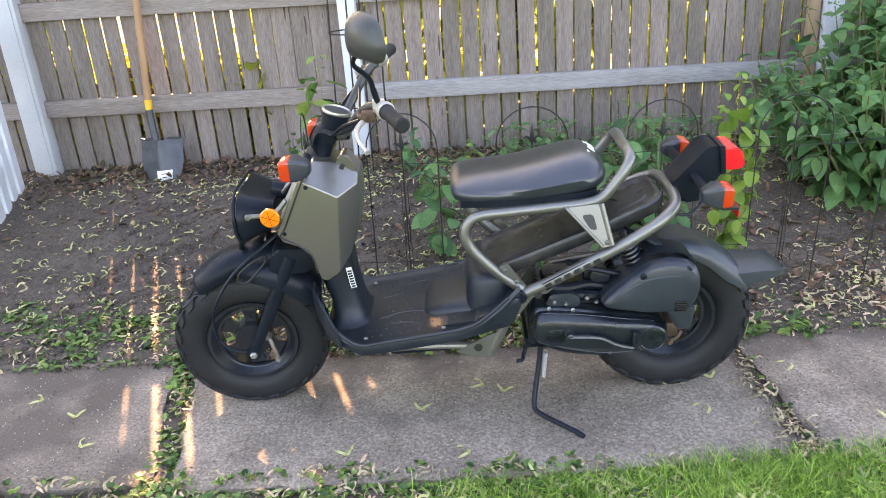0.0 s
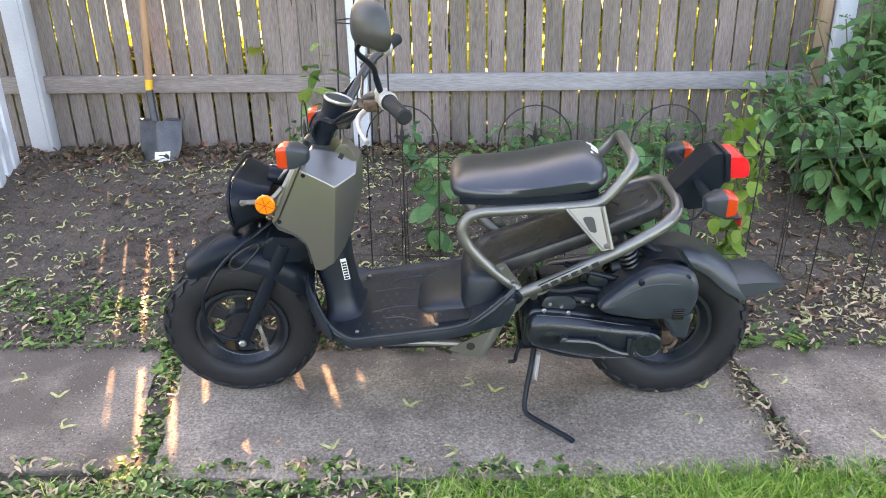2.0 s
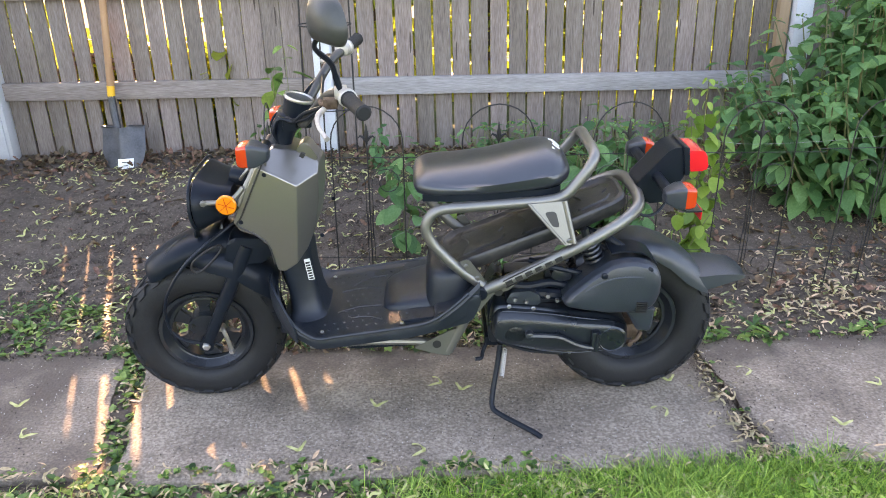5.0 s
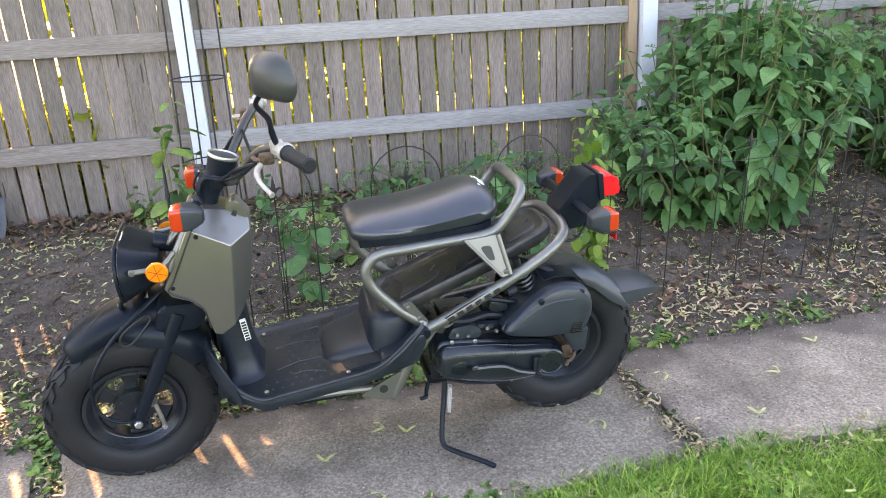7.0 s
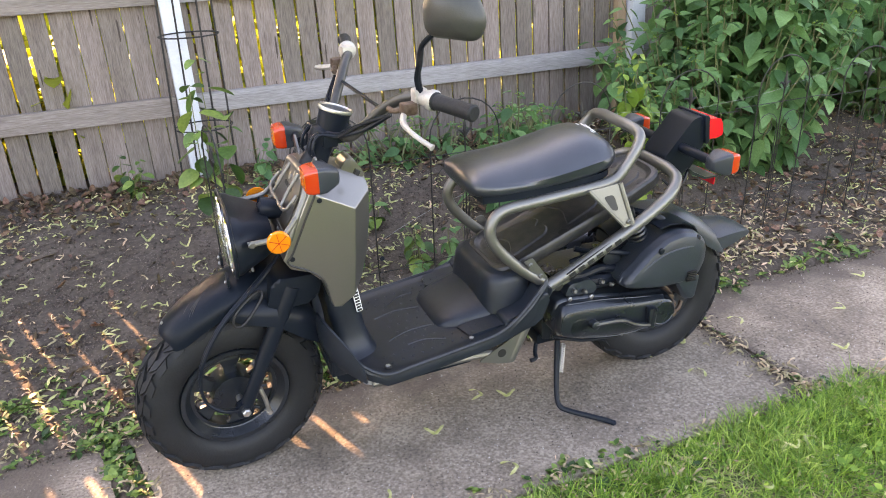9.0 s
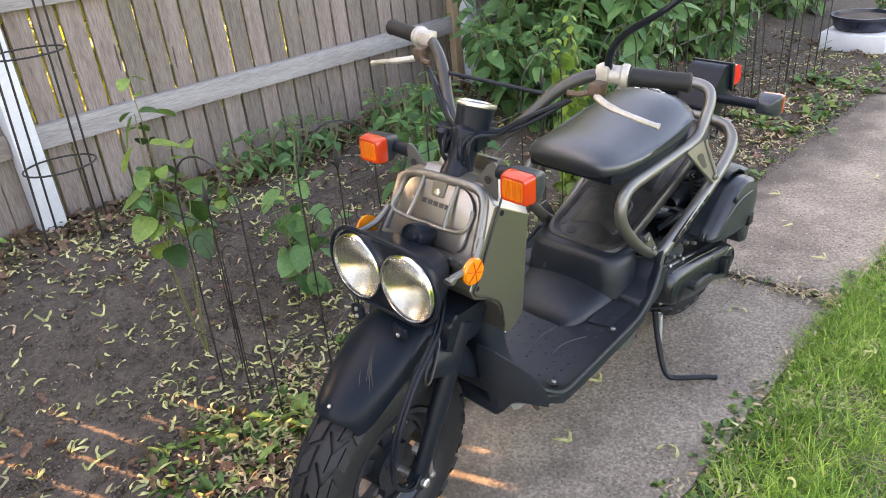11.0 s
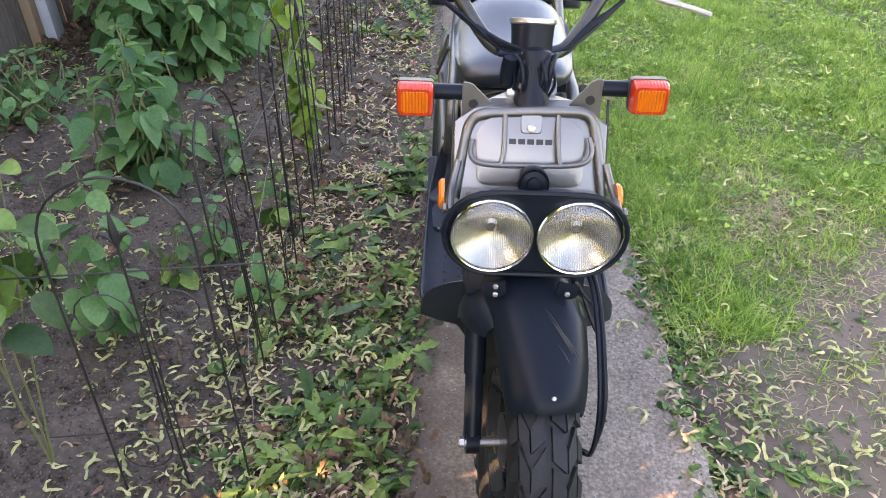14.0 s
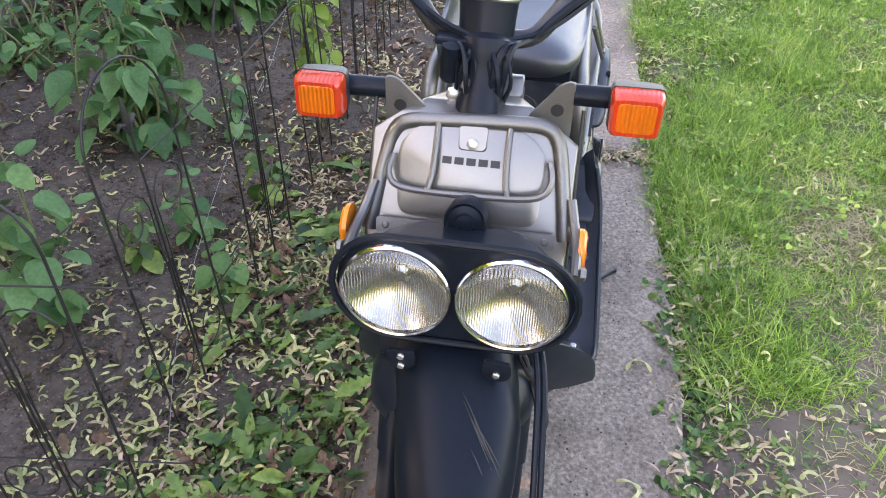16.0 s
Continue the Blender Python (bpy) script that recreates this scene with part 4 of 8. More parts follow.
# turn signals
def signal(name, at, facing, s, inner):
    """A box lens on a tapered housing with a stalk towards the middle."""
    sig = empty(name, None, scooter)
    c = Vector(at)
    f = Vector((facing, 0, 0))
    bm = bmesh.new()
    rings = []
    for d, w, h in ((-0.004, 0.0305, 0.0270), (0.008, 0.0305, 0.0270), (0.018, 0.0285, 0.0250), (0.022, 0.0265, 0.0225)):
        rings.append([c + f * d + Vector((0, y, z)) for y, z in rounded([(-w, -h), (w, -h), (w, h), (-w, h)], 0.008, 3)])
    loft(bm, rings)
    lens = part("lens", bm, M_ORANGE, sig, "red-orange plastic lens")
    bm = bmesh.new()
    loft(bm, [[c + f * d + Vector((0, y, z)) for y, z in rounded([(-w, -h), (w, -h), (w, h), (-w, h)], 0.006, 3)] for d, w, h in ((0.0215, 0.0225, 0.0185), (0.0232, 0.0215, 0.0175))])
    part("lens_face", bm, M_AMBER, lens, "amber inner lens")
    bm = bmesh.new()
    rings = []
    for d, w, h in ((-0.004, 0.0315, 0.0280), (-0.020, 0.0305, 0.0270), (-0.036, 0.024, 0.021), (-0.048, 0.018, 0.016), (-0.052, 0.010, 0.011)):
        rings.append([c + f * d + Vector((0, y, z)) for y, z in rounded([(-w, -h), (w, -h), (w, h), (-w, h)], 0.008, 3)])
    loft(bm, rings)
    part("housing", bm, M_GREYPLASTIC, sig, "dark grey plastic housing")
    bm = bmesh.new()
    tube(bm, [c + f * -0.030, Vector((c.x - f.x * 0.030, inner, c.z))], 0.0135, 14)
    part("stalk", bm, M_BLACK, sig)
    return sig


signal("front_turn_signal", (0.262, -0.187, 0.802), -1, -1, -0.115)
signal("front_turn_signal", (0.268, 0.194, 0.786), -1, 1, 0.115)

# front panel with its compartment
SIDE = [(0.272, 0.770), (0.298, 0.778), (0.398, 0.752), (0.408, 0.728), (0.404, 0.640), (0.390, 0.560), (0.368, 0.512), (0.340, 0.478), (0.308, 0.456), (0.290, 0.460), (0.280, 0.500), (0.270, 0.532), (0.242, 0.560),
        (0.202, 0.576), (0.188, 0.600)]
panel = empty("front_panel", None, scooter)
bm = bmesh.new()
prism(bm, SIDE, -0.128, 0.128)
for s in (-1, 1):
    for at, out in (((0.267, s * 0.128, 0.746), (0.39, s * 0.58, 0.72)), ((0.352, s * 0.128, 0.60), (0.76, s * 0.65, -0.06))):
        bmesh.ops.bisect_plane(bm, geom=bm.verts[:] + bm.edges[:] + bm.faces[:], plane_co=at, plane_no=Vector(out).normalized(), clear_outer=True)
        bmesh.ops.holes_fill(bm, edges=[e for e in bm.edges if e.is_boundary], sides=0)
bmesh.ops.recalc_face_normals(bm, faces=bm.faces[:])
bmesh.ops.bevel(bm, geom=[e for e in bm.edges if len(e.link_faces) == 2 and e.calc_face_angle() > 0.25], offset=0.026, segments=6, profile=0.5, affect="EDGES", clamp_overlap=True)
part("body", bm, M_OLIVE, panel, "olive grey metallic panel", 50)
bm = bmesh.new()
for s in (-1, 1):
    tube(bm, spline([(0.292, s * 0.1292, 0.782), (0.255, s * 0.1298, 0.708), (0.212, s * 0.1298, 0.618), (0.198, s * 0.1296, 0.592), (0.240, s * 0.1296, 0.566), (0.272, s * 0.1296, 0.535), (0.283, s * 0.1292, 0.480)], 4), 0.0024, 6)
pieces("seam", bm, M_INK, panel)
fa, fb = Vector((0.186, 0, 0.602)), Vector((0.280, 0, 0.797))
fdir = (fb - fa).normalized()
fn = Vector((-fdir.z, 0, fdir.x))


def on_front(y, v, d):
    return fa + fdir * v + Vector((0, y, 0)) + fn * d


bm = bmesh.new()
for pts, d in ((rounded([(-0.088, 0.060), (0.088, 0.060), (0.092, 0.150), (0.066, 0.176), (-0.066, 0.176), (-0.092, 0.150)], 0.02), 0.006),):
    loft(bm, [[on_front(y, v, 0.0) for y, v in pts], [on_front(y, v, d * 0.8) for y, v in pts], [on_front(y * 0.96, 0.118 + (v - 0.118) * 0.95, d) for y, v in pts]])
part("lid", bm, M_OLIVE, panel, "raised olive compartment lid")
bm = bmesh.new()
for y0, y1, v0, v1 in ((-0.018, 0.018, 0.147, 0.178),):
    loft(bm, [[on_front(y, v, d) for y, v in rounded([(y0 + e, v0 + e), (y1 - e, v0 + e), (y1 - e * 0.2, v1), (y0 + e * 0.2, v1)], 0.006)] for d, e in ((0.005, 0), (0.0085, 0.002))])
part("catch", bm, M_OLIVE, panel)
bm = bmesh.new()
bolt(bm, on_front(0, 0.156, 0.0085), fn, 0.0075, 0.004)
pieces("lid_bolt", bm, M_STEEL, panel, "bright bolt")
bm = bmesh.new()
for y, w in ((-0.030, 0.0115), (-0.015, 0.0115), (0.0, 0.0115), (0.015, 0.0115), (0.030, 0.0115)):
    loft(bm, [[on_front(q, v, d) for q, v in ((y - w / 2, 0.1295), (y + w / 2, 0.1295), (y + w / 2, 0.1385), (y - w / 2, 0.1385))] for d in (0.0058, 0.0068)])
pieces("emblem", bm, M_INK, panel, "small dark emblem strip")
bm = bmesh.new()
for z in (0.684,):
    loft(bm, [[on_front(y, v, d) for y, v in rounded([(-0.112, 0.036), (0.112, 0.036), (0.112, 0.056), (-0.112, 0.056)], 0.004)] for d in (0.010, 0.0125)])
for s in (-1, 1):
    for y in (0.055, 0.075, 0.100):
        bolt(bm, on_front(s * y, 0.046, 0.0125), fn, 0.0045, 0.003)
part("cross_strap", bm, M_FRAME, panel, "drilled metal strap")
bm = bmesh.new()
for x, z in ((0.273, 0.727), (0.405, 0.560), (0.200, 0.600)):
    for s in (-1, 1):
        lathe(bm, [(0.006, 0), (0.005, 0.0015)], (x + 0.008, s * 0.1282, z), (0, s, 0), 12)
pieces("panel_screw", bm, M_BLACK, panel)
bm = bmesh.new()
block(bm, (0.367, -0.104, 0.757), (0.379, -0.092, 0.769), 0.001, 1, Matrix.Translation((0.373, 0, 0.763)) @ Matrix.Rotation(radians(31), 4, "Y") @ Matrix.Translation((-0.373, 0, -0.757)))
part("sticker", bm, M_INK, panel, "small black sticker")
bm = bmesh.new()
prism(bm, rounded([(0.350, 0.762), (0.368, 0.786), (0.384, 0.782), (0.408, 0.742), (0.398, 0.735)], 0.006), -0.050, 0.010, 0.008, 3)
part("lock_plate", bm, M_OLIVE, panel, "raised metal lock plate")

# rack tubes in front of the panel, and the signal brackets
bm = bmesh.new()
rack = []
for s in (1, -1):
    side = [(0.205, 0.124, 0.640), (0.222, 0.119, 0.672), (0.250, 0.110, 0.722), (0.262, 0.101, 0.751), (0.264, 0.083, 0.765), (0.264, 0.04, 0.768)]
    rack += [(x, s * y, z - 0.05 * s * y) for x, y, z in (side if s == 1 else side[::-1])]
tube(bm, spline(rack, 4), 0.0095, 12)
part("front_rack", bm, M_FRAME, scooter, "pewter metal tube rack")
bm = bmesh.new()
tube(bm, spline([(0.238, 0.096, 0.728), (0.222, 0.100, 0.712), (0.211, 0.090, 0.700), (0.208, 0.06, 0.696), (0.208, 0, 0.696), (0.208, -0.06, 0.698), (0.211, -0.090, 0.704), (0.222, -0.100, 0.718), (0.238, -0.096, 0.736)], 4), 0.0042, 8)
for s in (-1, 1):
    tube(bm, spline([(0.260, s * 0.044, 0.768), (0.236, s * 0.044, 0.738), (0.217, s * 0.046, 0.710), (0.208, s * 0.050, 0.697)], 3), 0.0042, 8)
part("rack_grid", bm, M_FRAME, scooter, "thin rack bars")
for s in (-1, 1):
    bm = bmesh.new()
    prism(bm, rounded([(s * 0.116, 0.816 - s * 0.006), (s * 0.100, 0.813 - s * 0.006), (s * 0.056, 0.764), (s * 0.116, 0.738 - s * 0.006)], 0.006), 0.282, 0.287, 0.001, 1, 0)
    lathe(bm, [(0.011, 0), (0.011, 0.001)], (0.281, s * 0.097, 0.779 - s * 0.006), (-1, 0, 0), 16)
    part("signal_bracket", bm, M_FRAME, scooter, "triangular metal bracket")
    bm = bmesh.new()
    lathe(bm, [(0.008, 0), (0.008, 0.0012)], (0.2805, s * 0.097, 0.779 - s * 0.006), (-1, 0, 0), 16)
    pieces("bracket_hole", bm, M_INK, scooter)

# handlebar
bar = empty("handlebar", None, scooter)
mc = STEERING.inverted() @ Vector((0.500, -0.377, 1.137))
MIRROR = Matrix.Translation(mc) @ Matrix.Rotation(radians(31), 4, "Z") @ Matrix.Translation(-mc)
half_bar = [(0.366, 0.0, 0.838), (0.370, 0.055, 0.838), (0.392, 0.090, 0.868), (0.428, 0.130, 0.918), (0.456, 0.170, 0.946), (0.482, 0.215, 0.954), (0.522, 0.345, 0.953)]
bm = bmesh.new()
tube(bm, steer_pts := spline([(x, -y, z) for x, y, z in half_bar[:0:-1]] + half_bar, 5), 0.0120, 16)
part("bar", steered(bm), M_BAR, bar, "satin dark grey steel handlebar")
bm = bmesh.new()
tube(bm, [(0.425, -0.126, 0.914), (0.425, 0.126, 0.914)], 0.0042, 8)
part("cross_bar", steered(bm), M_BLACK, bar)
for s in (-1, 1):
    g0, g1 = Vector((0.490, s * 0.240, 0.9545)), Vector((0.524, s * 0.350, 0.953))
    bm = bmesh.new()
    tube(bm, [g0, g0.lerp(g1, 0.08), g0.lerp(g1, 0.1), g0.lerp(g1, 0.9), g0.lerp(g1, 0.97), g1], [0.019, 0.019, 0.0165, 0.0165, 0.018, 0.014], 16)
    part("grip", steered(bm), M_RUBBER, bar, "black rubber grip")
    bm = bmesh.new()
    d = (g1 - g0).normalized()
    lathe(bm, [(0.012, -0.040), (0.0165, -0.036), (0.0175, -0.010), (0.022, -0.006), (0.022, 0.004), (0.017, 0.008)], g0, d, 20)
    block(bm, (0.460, s * 0.205 - 0.013, 0.943), (0.490, s * 0.205 + 0.013, 0.974), 0.006, 2)
    part("switch_housing", steered(bm), M_CAST, bar, "weathered pale alloy switch housing")
    bm = bmesh.new()
    block(bm, (0.432, s * 0.205 - 0.015, 0.922), (0.466, s * 0.205 + 0.010, 0.948), 0.006, 2)
    tube(bm, spline([(0.440, s * 0.195, 0.930), (0.428, s * 0.180, 0.925), (0.424, s * 0.160, 0.926)], 3), 0.006, 8)
    part("lever_mount", steered(bm), M_RUST, bar, "rust-tinted lever mount")
    bm = bmesh.new()
    tube(bm, spline([(0.436, s * 0.212, 0.925), (0.420, s * 0.245, 0.918), (0.422, s * 0.290, 0.908), (0.440, s * 0.335, 0.893)], 4), [0.0068] * 6 + [0.0052] * 5 + [0.0052, 0.0068], 8)
    part("brake_lever", steered(bm), M_CAST, bar, "pale alloy brake lever")
bm = bmesh.new()
tube(bm, spline([(0.474, -0.212, 0.966), (0.466, -0.218, 1.000), (0.458, -0.246, 1.038), STEERING.inverted() @ Vector((0.462, -0.316, 1.072)), STEERING.inverted() @ Vector((0.476, -0.348, 1.100))], 5), [0.0075] * 6 + [0.0065] * 8 + [0.0055] * 7, 10)
part("mirror_arm", steered(bm), M_BLACK, bar)
bm = bmesh.new()
rings = []
for d, k in ((-0.032, 0.25), (-0.028, 0.55), (-0.018, 0.82), (-0.004, 0.98), (0.006, 1.0), (0.010, 0.97)):
    rings.append([mc + Vector((d, y * k, z * k)) for y, z in rounded([(0.056, -0.048), (0.064, 0.004), (0.046, 0.046), (-0.006, 0.054), (-0.046, 0.038), (-0.068, -0.012), (-0.052, -0.046)], 0.026, 4)])
loft(bm, rings)
bmesh.ops.transform(bm, matrix=MIRROR, verts=bm.verts[:])
part("mirror", steered(bm), M_MIRROR, bar, "dull olive-black plastic rear-view mirror housing")
bm = bmesh.new()
loft(bm, [[mc + Vector((d, y * k, z * k)) for y, z in rounded([(0.056, -0.048), (0.064, 0.004), (0.046, 0.046), (-0.006, 0.054), (-0.046, 0.038), (-0.068, -0.012), (-0.052, -0.046)], 0.026, 4)] for d, k in ((0.0102, 0.92), (0.0112, 0.92))])
bmesh.ops.transform(bm, matrix=MIRROR, verts=bm.verts[:])
part("mirror_glass", steered(bm), M_CHROME, bar, "mirror glass")
bm = bmesh.new()
lathe(bm, [(0.014, -0.030), (0.015, 0.0), (0.013, 0.020), (0.004, 0.022)], (0.316, 0.040, 0.826), (-0.25, 0, 0.97), 16)
block(bm, (0.312, 0.018, 0.842), (0.340, 0.062, 0.850), 0.002, 1)
part("ignition_switch", steered(bm), M_BLACK, bar)
bm = bmesh.new()
bolt(bm, (0.306, 0.034, 0.782), (-1, 0, 0.2), 0.010, 0.006)
part("stem_bolt", steered(bm), M_STEEL, bar, "bright bolt on the stem")
gaxis = Vector((0.30, 0, 0.95)).normalized()
bm = bmesh.new()
lathe(bm, [(0.020, -0.058), (0.034, -0.054), (0.036, -0.010), (0.037, 0.0)], (0.362, 0, 0.884), gaxis, 32)
gauge = part("speedometer", steered(bm), M_BLACK, bar, "black round speedometer can")
bm = bmesh.new()
lathe(bm, [(0.037, 0.000), (0.0392, 0.002), (0.0396, 0.006), (0.0385, 0.009), (0.0355, 0.0095), (0.0345, 0.006)], (0.362, 0, 0.884), gaxis, 40, False)
part("gauge_rim", steered(bm), M_STEEL, gauge, "bright metal rim")
bm = bmesh.new()
lathe(bm, [(0.034, 0.004), (0.033, 0.006)], (0.362, 0, 0.884), gaxis, 32)
part("gauge_face", steered(bm), M_GREYPLASTIC, gauge)
bm = bmesh.new()
tube(bm, [ax0.lerp(ax1, 0.45), ax0.lerp(ax1, 0.97)], 0.022, 14)
block(bm, (0.345, -0.03, 0.815), (0.392, 0.03, 0.855), 0.008, 2)
lathe(bm, [(0.009, 0), (0.009, 0.006), (0.005, 0.007)], (0.330, 0.030, 0.812), (-1, 0, 0.2), 12)
part("steering_stem", steered(bm), M_BLACK, bar)
bm = bmesh.new()
hd0 = (ax1 - ax0).normalized()
lathe(bm, [(0.024, 0.30), (0.031, 0.31), (0.033, 0.35), (0.029, 0.37), (0.029, 0.405), (0.034, 0.415), (0.034, 0.435), (0.022, 0.445)], ax0, hd0, 20)
for s in (-1, 1):
    block(bm, (0.318, s * 0.026 - 0.010, 0.812), (0.352, s * 0.026 + 0.010, 0.848), 0.004, 2)
part("steering_head", steered(bm), M_BLACK, bar, "black cast steering head")
for y, z in ((-0.020, 0.800), (0.020, 0.800), (0.0, 0.772)):
    bm = bmesh.new()
    bolt(bm, (0.296, y, z), (-1, 0, 0.25), 0.0065, 0.006)
    part("head_bolt", steered(bm), M_DULL, bar, "dull steel bolt")
rc = random.Random(11)
bm = bmesh.new()
for i in range(11):
    s = -1 if i % 2 else 1
    y = (i - 5) * 0.0062 + rc.uniform(-0.003, 0.003)
    bulge = rc.uniform(0.0, 0.022)
    tube(bm, spline([(0.322, y * 0.8, 0.735), (0.308 - bulge * 0.3, y + rc.uniform(-0.004, 0.004), 0.775), (0.304 - bulge, y * 1.1, 0.812), (0.316 - bulge * 0.5, y * 0.9 + s * 0.012, 0.845), (0.346, s * 0.054, 0.850 + rc.uniform(-0.008, 0.008)),
                     (0.385 + rc.uniform(-0.008, 0.008), s * 0.104, 0.872 + rc.uniform(-0.008, 0.010)), (0.426, s * 0.168, 0.914)], 4), rc.choice([0.0028, 0.0034, 0.0044]), 6)
pieces("cable", steered(bm), M_BLACK, bar, "black control cable")
bm = bmesh.new()
for dy in (0.0, -0.008):
    tube(bm, spline([(0.20, -0.05, 0.60), (0.130, -0.085 + dy, 0.560), (0.085, -0.100 + dy, 0.530), (0.020, -0.104 + dy, 0.470), (-0.035, -0.108 + dy, 0.380), (-0.040, -0.110, 0.290), (0.000, -0.108 + dy, 0.245), (0.060, -0.085, 0.215), (0.085, -0.080, 0.200)], 5), 0.0042, 8)
pieces("front_cable", steered(bm), M_BLACK, scooter, "black brake and speedometer cables")
bm = bmesh.new()
tube(bm, spline([(0.115, -0.080, 0.520), (0.060, -0.112, 0.500), (0.050, -0.116, 0.470), (0.075, -0.110, 0.465), (0.125, -0.090, 0.510)], 4, True), 0.003, 6, True)
part("cable_guide", steered(bm), M_WIRE, scooter)

# steering column cover and footboard
bm = bmesh.new()
rings = []
for x, z, w, d in ((0.372, 0.282, 0.118, 0.052), (0.366, 0.290, 0.100, 0.044), (0.360, 0.306, 0.086, 0.038), (0.352, 0.345, 0.076, 0.035), (0.342, 0.410, 0.072, 0.035), (0.336, 0.500, 0.072, 0.035)):
    rings.append([(x + a, y, z) for a, y in rounded([(-d * 1.6, -w), (d * 0.8, -w * 0.9), (d * 0.8, w * 0.9), (-d * 1.6, w)], 0.03, 4)])
loft(bm, rings)
part("column_cover", bm, M_BOARD, scooter, "dark plastic column cover")
bm = bmesh.new()
block(bm, (0.0, -0.0007, -0.032), (0.016, 0.0007, 0.032), 0, 1, Matrix.Translation((0.352, -0.0688, 0.430)) @ Matrix.Rotation(radians(-8), 4, "Y") @ Matrix.Rotation(radians(8), 4, "Z"))
warning = part("label", bm, M_LABEL, scooter, "white warning label")
bm = bmesh.new()
for i in range(7):
    block(bm, (0.002, -0.0013, -0.030 + i * 0.008), (0.014, -0.0007, -0.0245 + i * 0.008), 0, 1, Matrix.Translation((0.352, -0.0690, 0.430)) @ Matrix.Rotation(radians(-8), 4, "Y") @ Matrix.Rotation(radians(8), 4, "Z"))
part("print", bm, M_INK, warning)


def deck_z(x):
    return 0.278 + 0.135 * (x - 0.30) if x > 0.30 else 0.278


def deck_half(x):
    """Half the footboard's width."""
    pts = ((0.272, 0.085), (0.278, 0.115), (0.290, 0.145), (0.310, 0.168), (0.340, 0.185), (0.385, 0.194), (0.43, 0.197), (0.50, 0.197), (0.70, 0.196), (0.77, 0.186), (0.82, 0.17))
    for (a, p), (b, q) in zip(pts, pts[1:]):
        if x <= b:
            return p + (q - p) * max((x - a) / (b - a), 0)
    return pts[-1][1]


def nose(x):
    """How far the outer edge of the footboard sweeps up at its front."""
    return 0.120 * max((0.390 - x) / 0.120, 0) ** 1.6


xs = [0.272, 0.278, 0.290, 0.310, 0.340, 0.385, 0.41, 0.46, 0.52, 0.58, 0.64, 0.70, 0.74, 0.77, 0.80, 0.82]
bm = bmesh.new()
rings = []
for x in xs:
    z, w = deck_z(x), deck_half(x)
    lift = 0.09 * max((x - 0.66) / 0.16, 0) ** 1.5 + nose(x)
    e = 0.016
    rings.append([(x, y, q) for y, q in ((-w, z - 0.030 + lift * 0.6 + nose(x) * 0.4), (-w - 0.004, z - 0.010 + lift), (-w + 0.002, z + 0.004 + lift), (-w + e, z + lift * 0.9), (-w + e * 2, z - 0.001 + lift * 0.5), (-0.09, z), (0.09, z),
                                             (w - e * 2, z - 0.001 + lift * 0.5), (w - e, z + lift * 0.9), (w - 0.002, z + 0.004 + lift), (w + 0.004, z - 0.010 + lift), (w, z - 0.030 + lift * 0.6 + nose(x) * 0.4), (0.10, z - 0.022), (-0.10, z - 0.022))])
loft(bm, rings)
footboard = part("footboard", bm, M_BOARD, scooter, "scuffed black plastic footboard with raised studs")
bm = bmesh.new()
for i in range(13):
    for j in range(-5, 6):
        x, y = 0.40 + i * 0.026 + (j % 2) * 0.013, j * 0.030
        if abs(y) < 0.11 and x > 0.565:
            continue
        if x < 0.45 and abs(y) < 0.10:
            continue
        lathe(bm, [(0.0036, 0), (0.0024, 0.0022)], (x, y, deck_z(x) - 0.0004), (0, 0, 1), 8)
part("stud", bm, M_BOARD, footboard)["kind"] = "stuff"
bm = bmesh.new()
for x, y in ((0.397, -0.160), (0.613, -0.168), (0.397, 0.160), (0.613, 0.168)):
    lathe(bm, [(0.011, 0), (0.011, 0.001)], (x, y, deck_z(x) + 0.0006), (0, 0, 1), 16)
pieces("bolt_seat", bm, M_INK, footboard)
bm = bmesh.new()
for x, y in ((0.397, -0.160), (0.613, -0.168), (0.397, 0.160), (0.613, 0.168)):
    bolt(bm, (x, y, deck_z(x) + 0.0016), (0, 0, 1), 0.006, 0.004)
pieces("board_bolt", bm, M_STEEL, footboard, "small steel bolts")
for s in (-1, 1):
    bm = bmesh.new()
    edge = [(0.274, 0.090), (0.280, 0.117), (0.292, 0.147), (0.312, 0.170), (0.342, 0.187), (0.387, 0.196), (0.45, 0.198), (0.58, 0.198), (0.68, 0.197), (0.74, 0.192), (0.79, 0.180)]
    tube(bm, spline([(x, s * y, deck_z(x) + 0.004 + nose(x) + 0.09 * max((x - 0.66) / 0.16, 0) ** 1.5) for x, y in edge], 4), 0.0048, 8)
    part("rim_bead", bm, M_BOARD, footboard)
for i, (xa, ya, xb, yb) in enumerate(((0.47, -0.10, 0.56, -0.13), (0.47, 0.10, 0.56, 0.13), (0.43, -0.06, 0.55, -0.05), (0.43, 0.06, 0.55, 0.05))):
    bm = bmesh.new()
    tube(bm, spline([(xa, ya, deck_z(xa) - 0.001), ((xa + xb) / 2, (ya + yb) / 2 + 0.012, deck_z((xa + xb) / 2) - 0.001), (xb, yb, deck_z(xb) - 0.001)], 4), 0.0035, 6)
    part("tread_rib", bm, M_BOARD, footboard)
footboard.location.y = -0.010
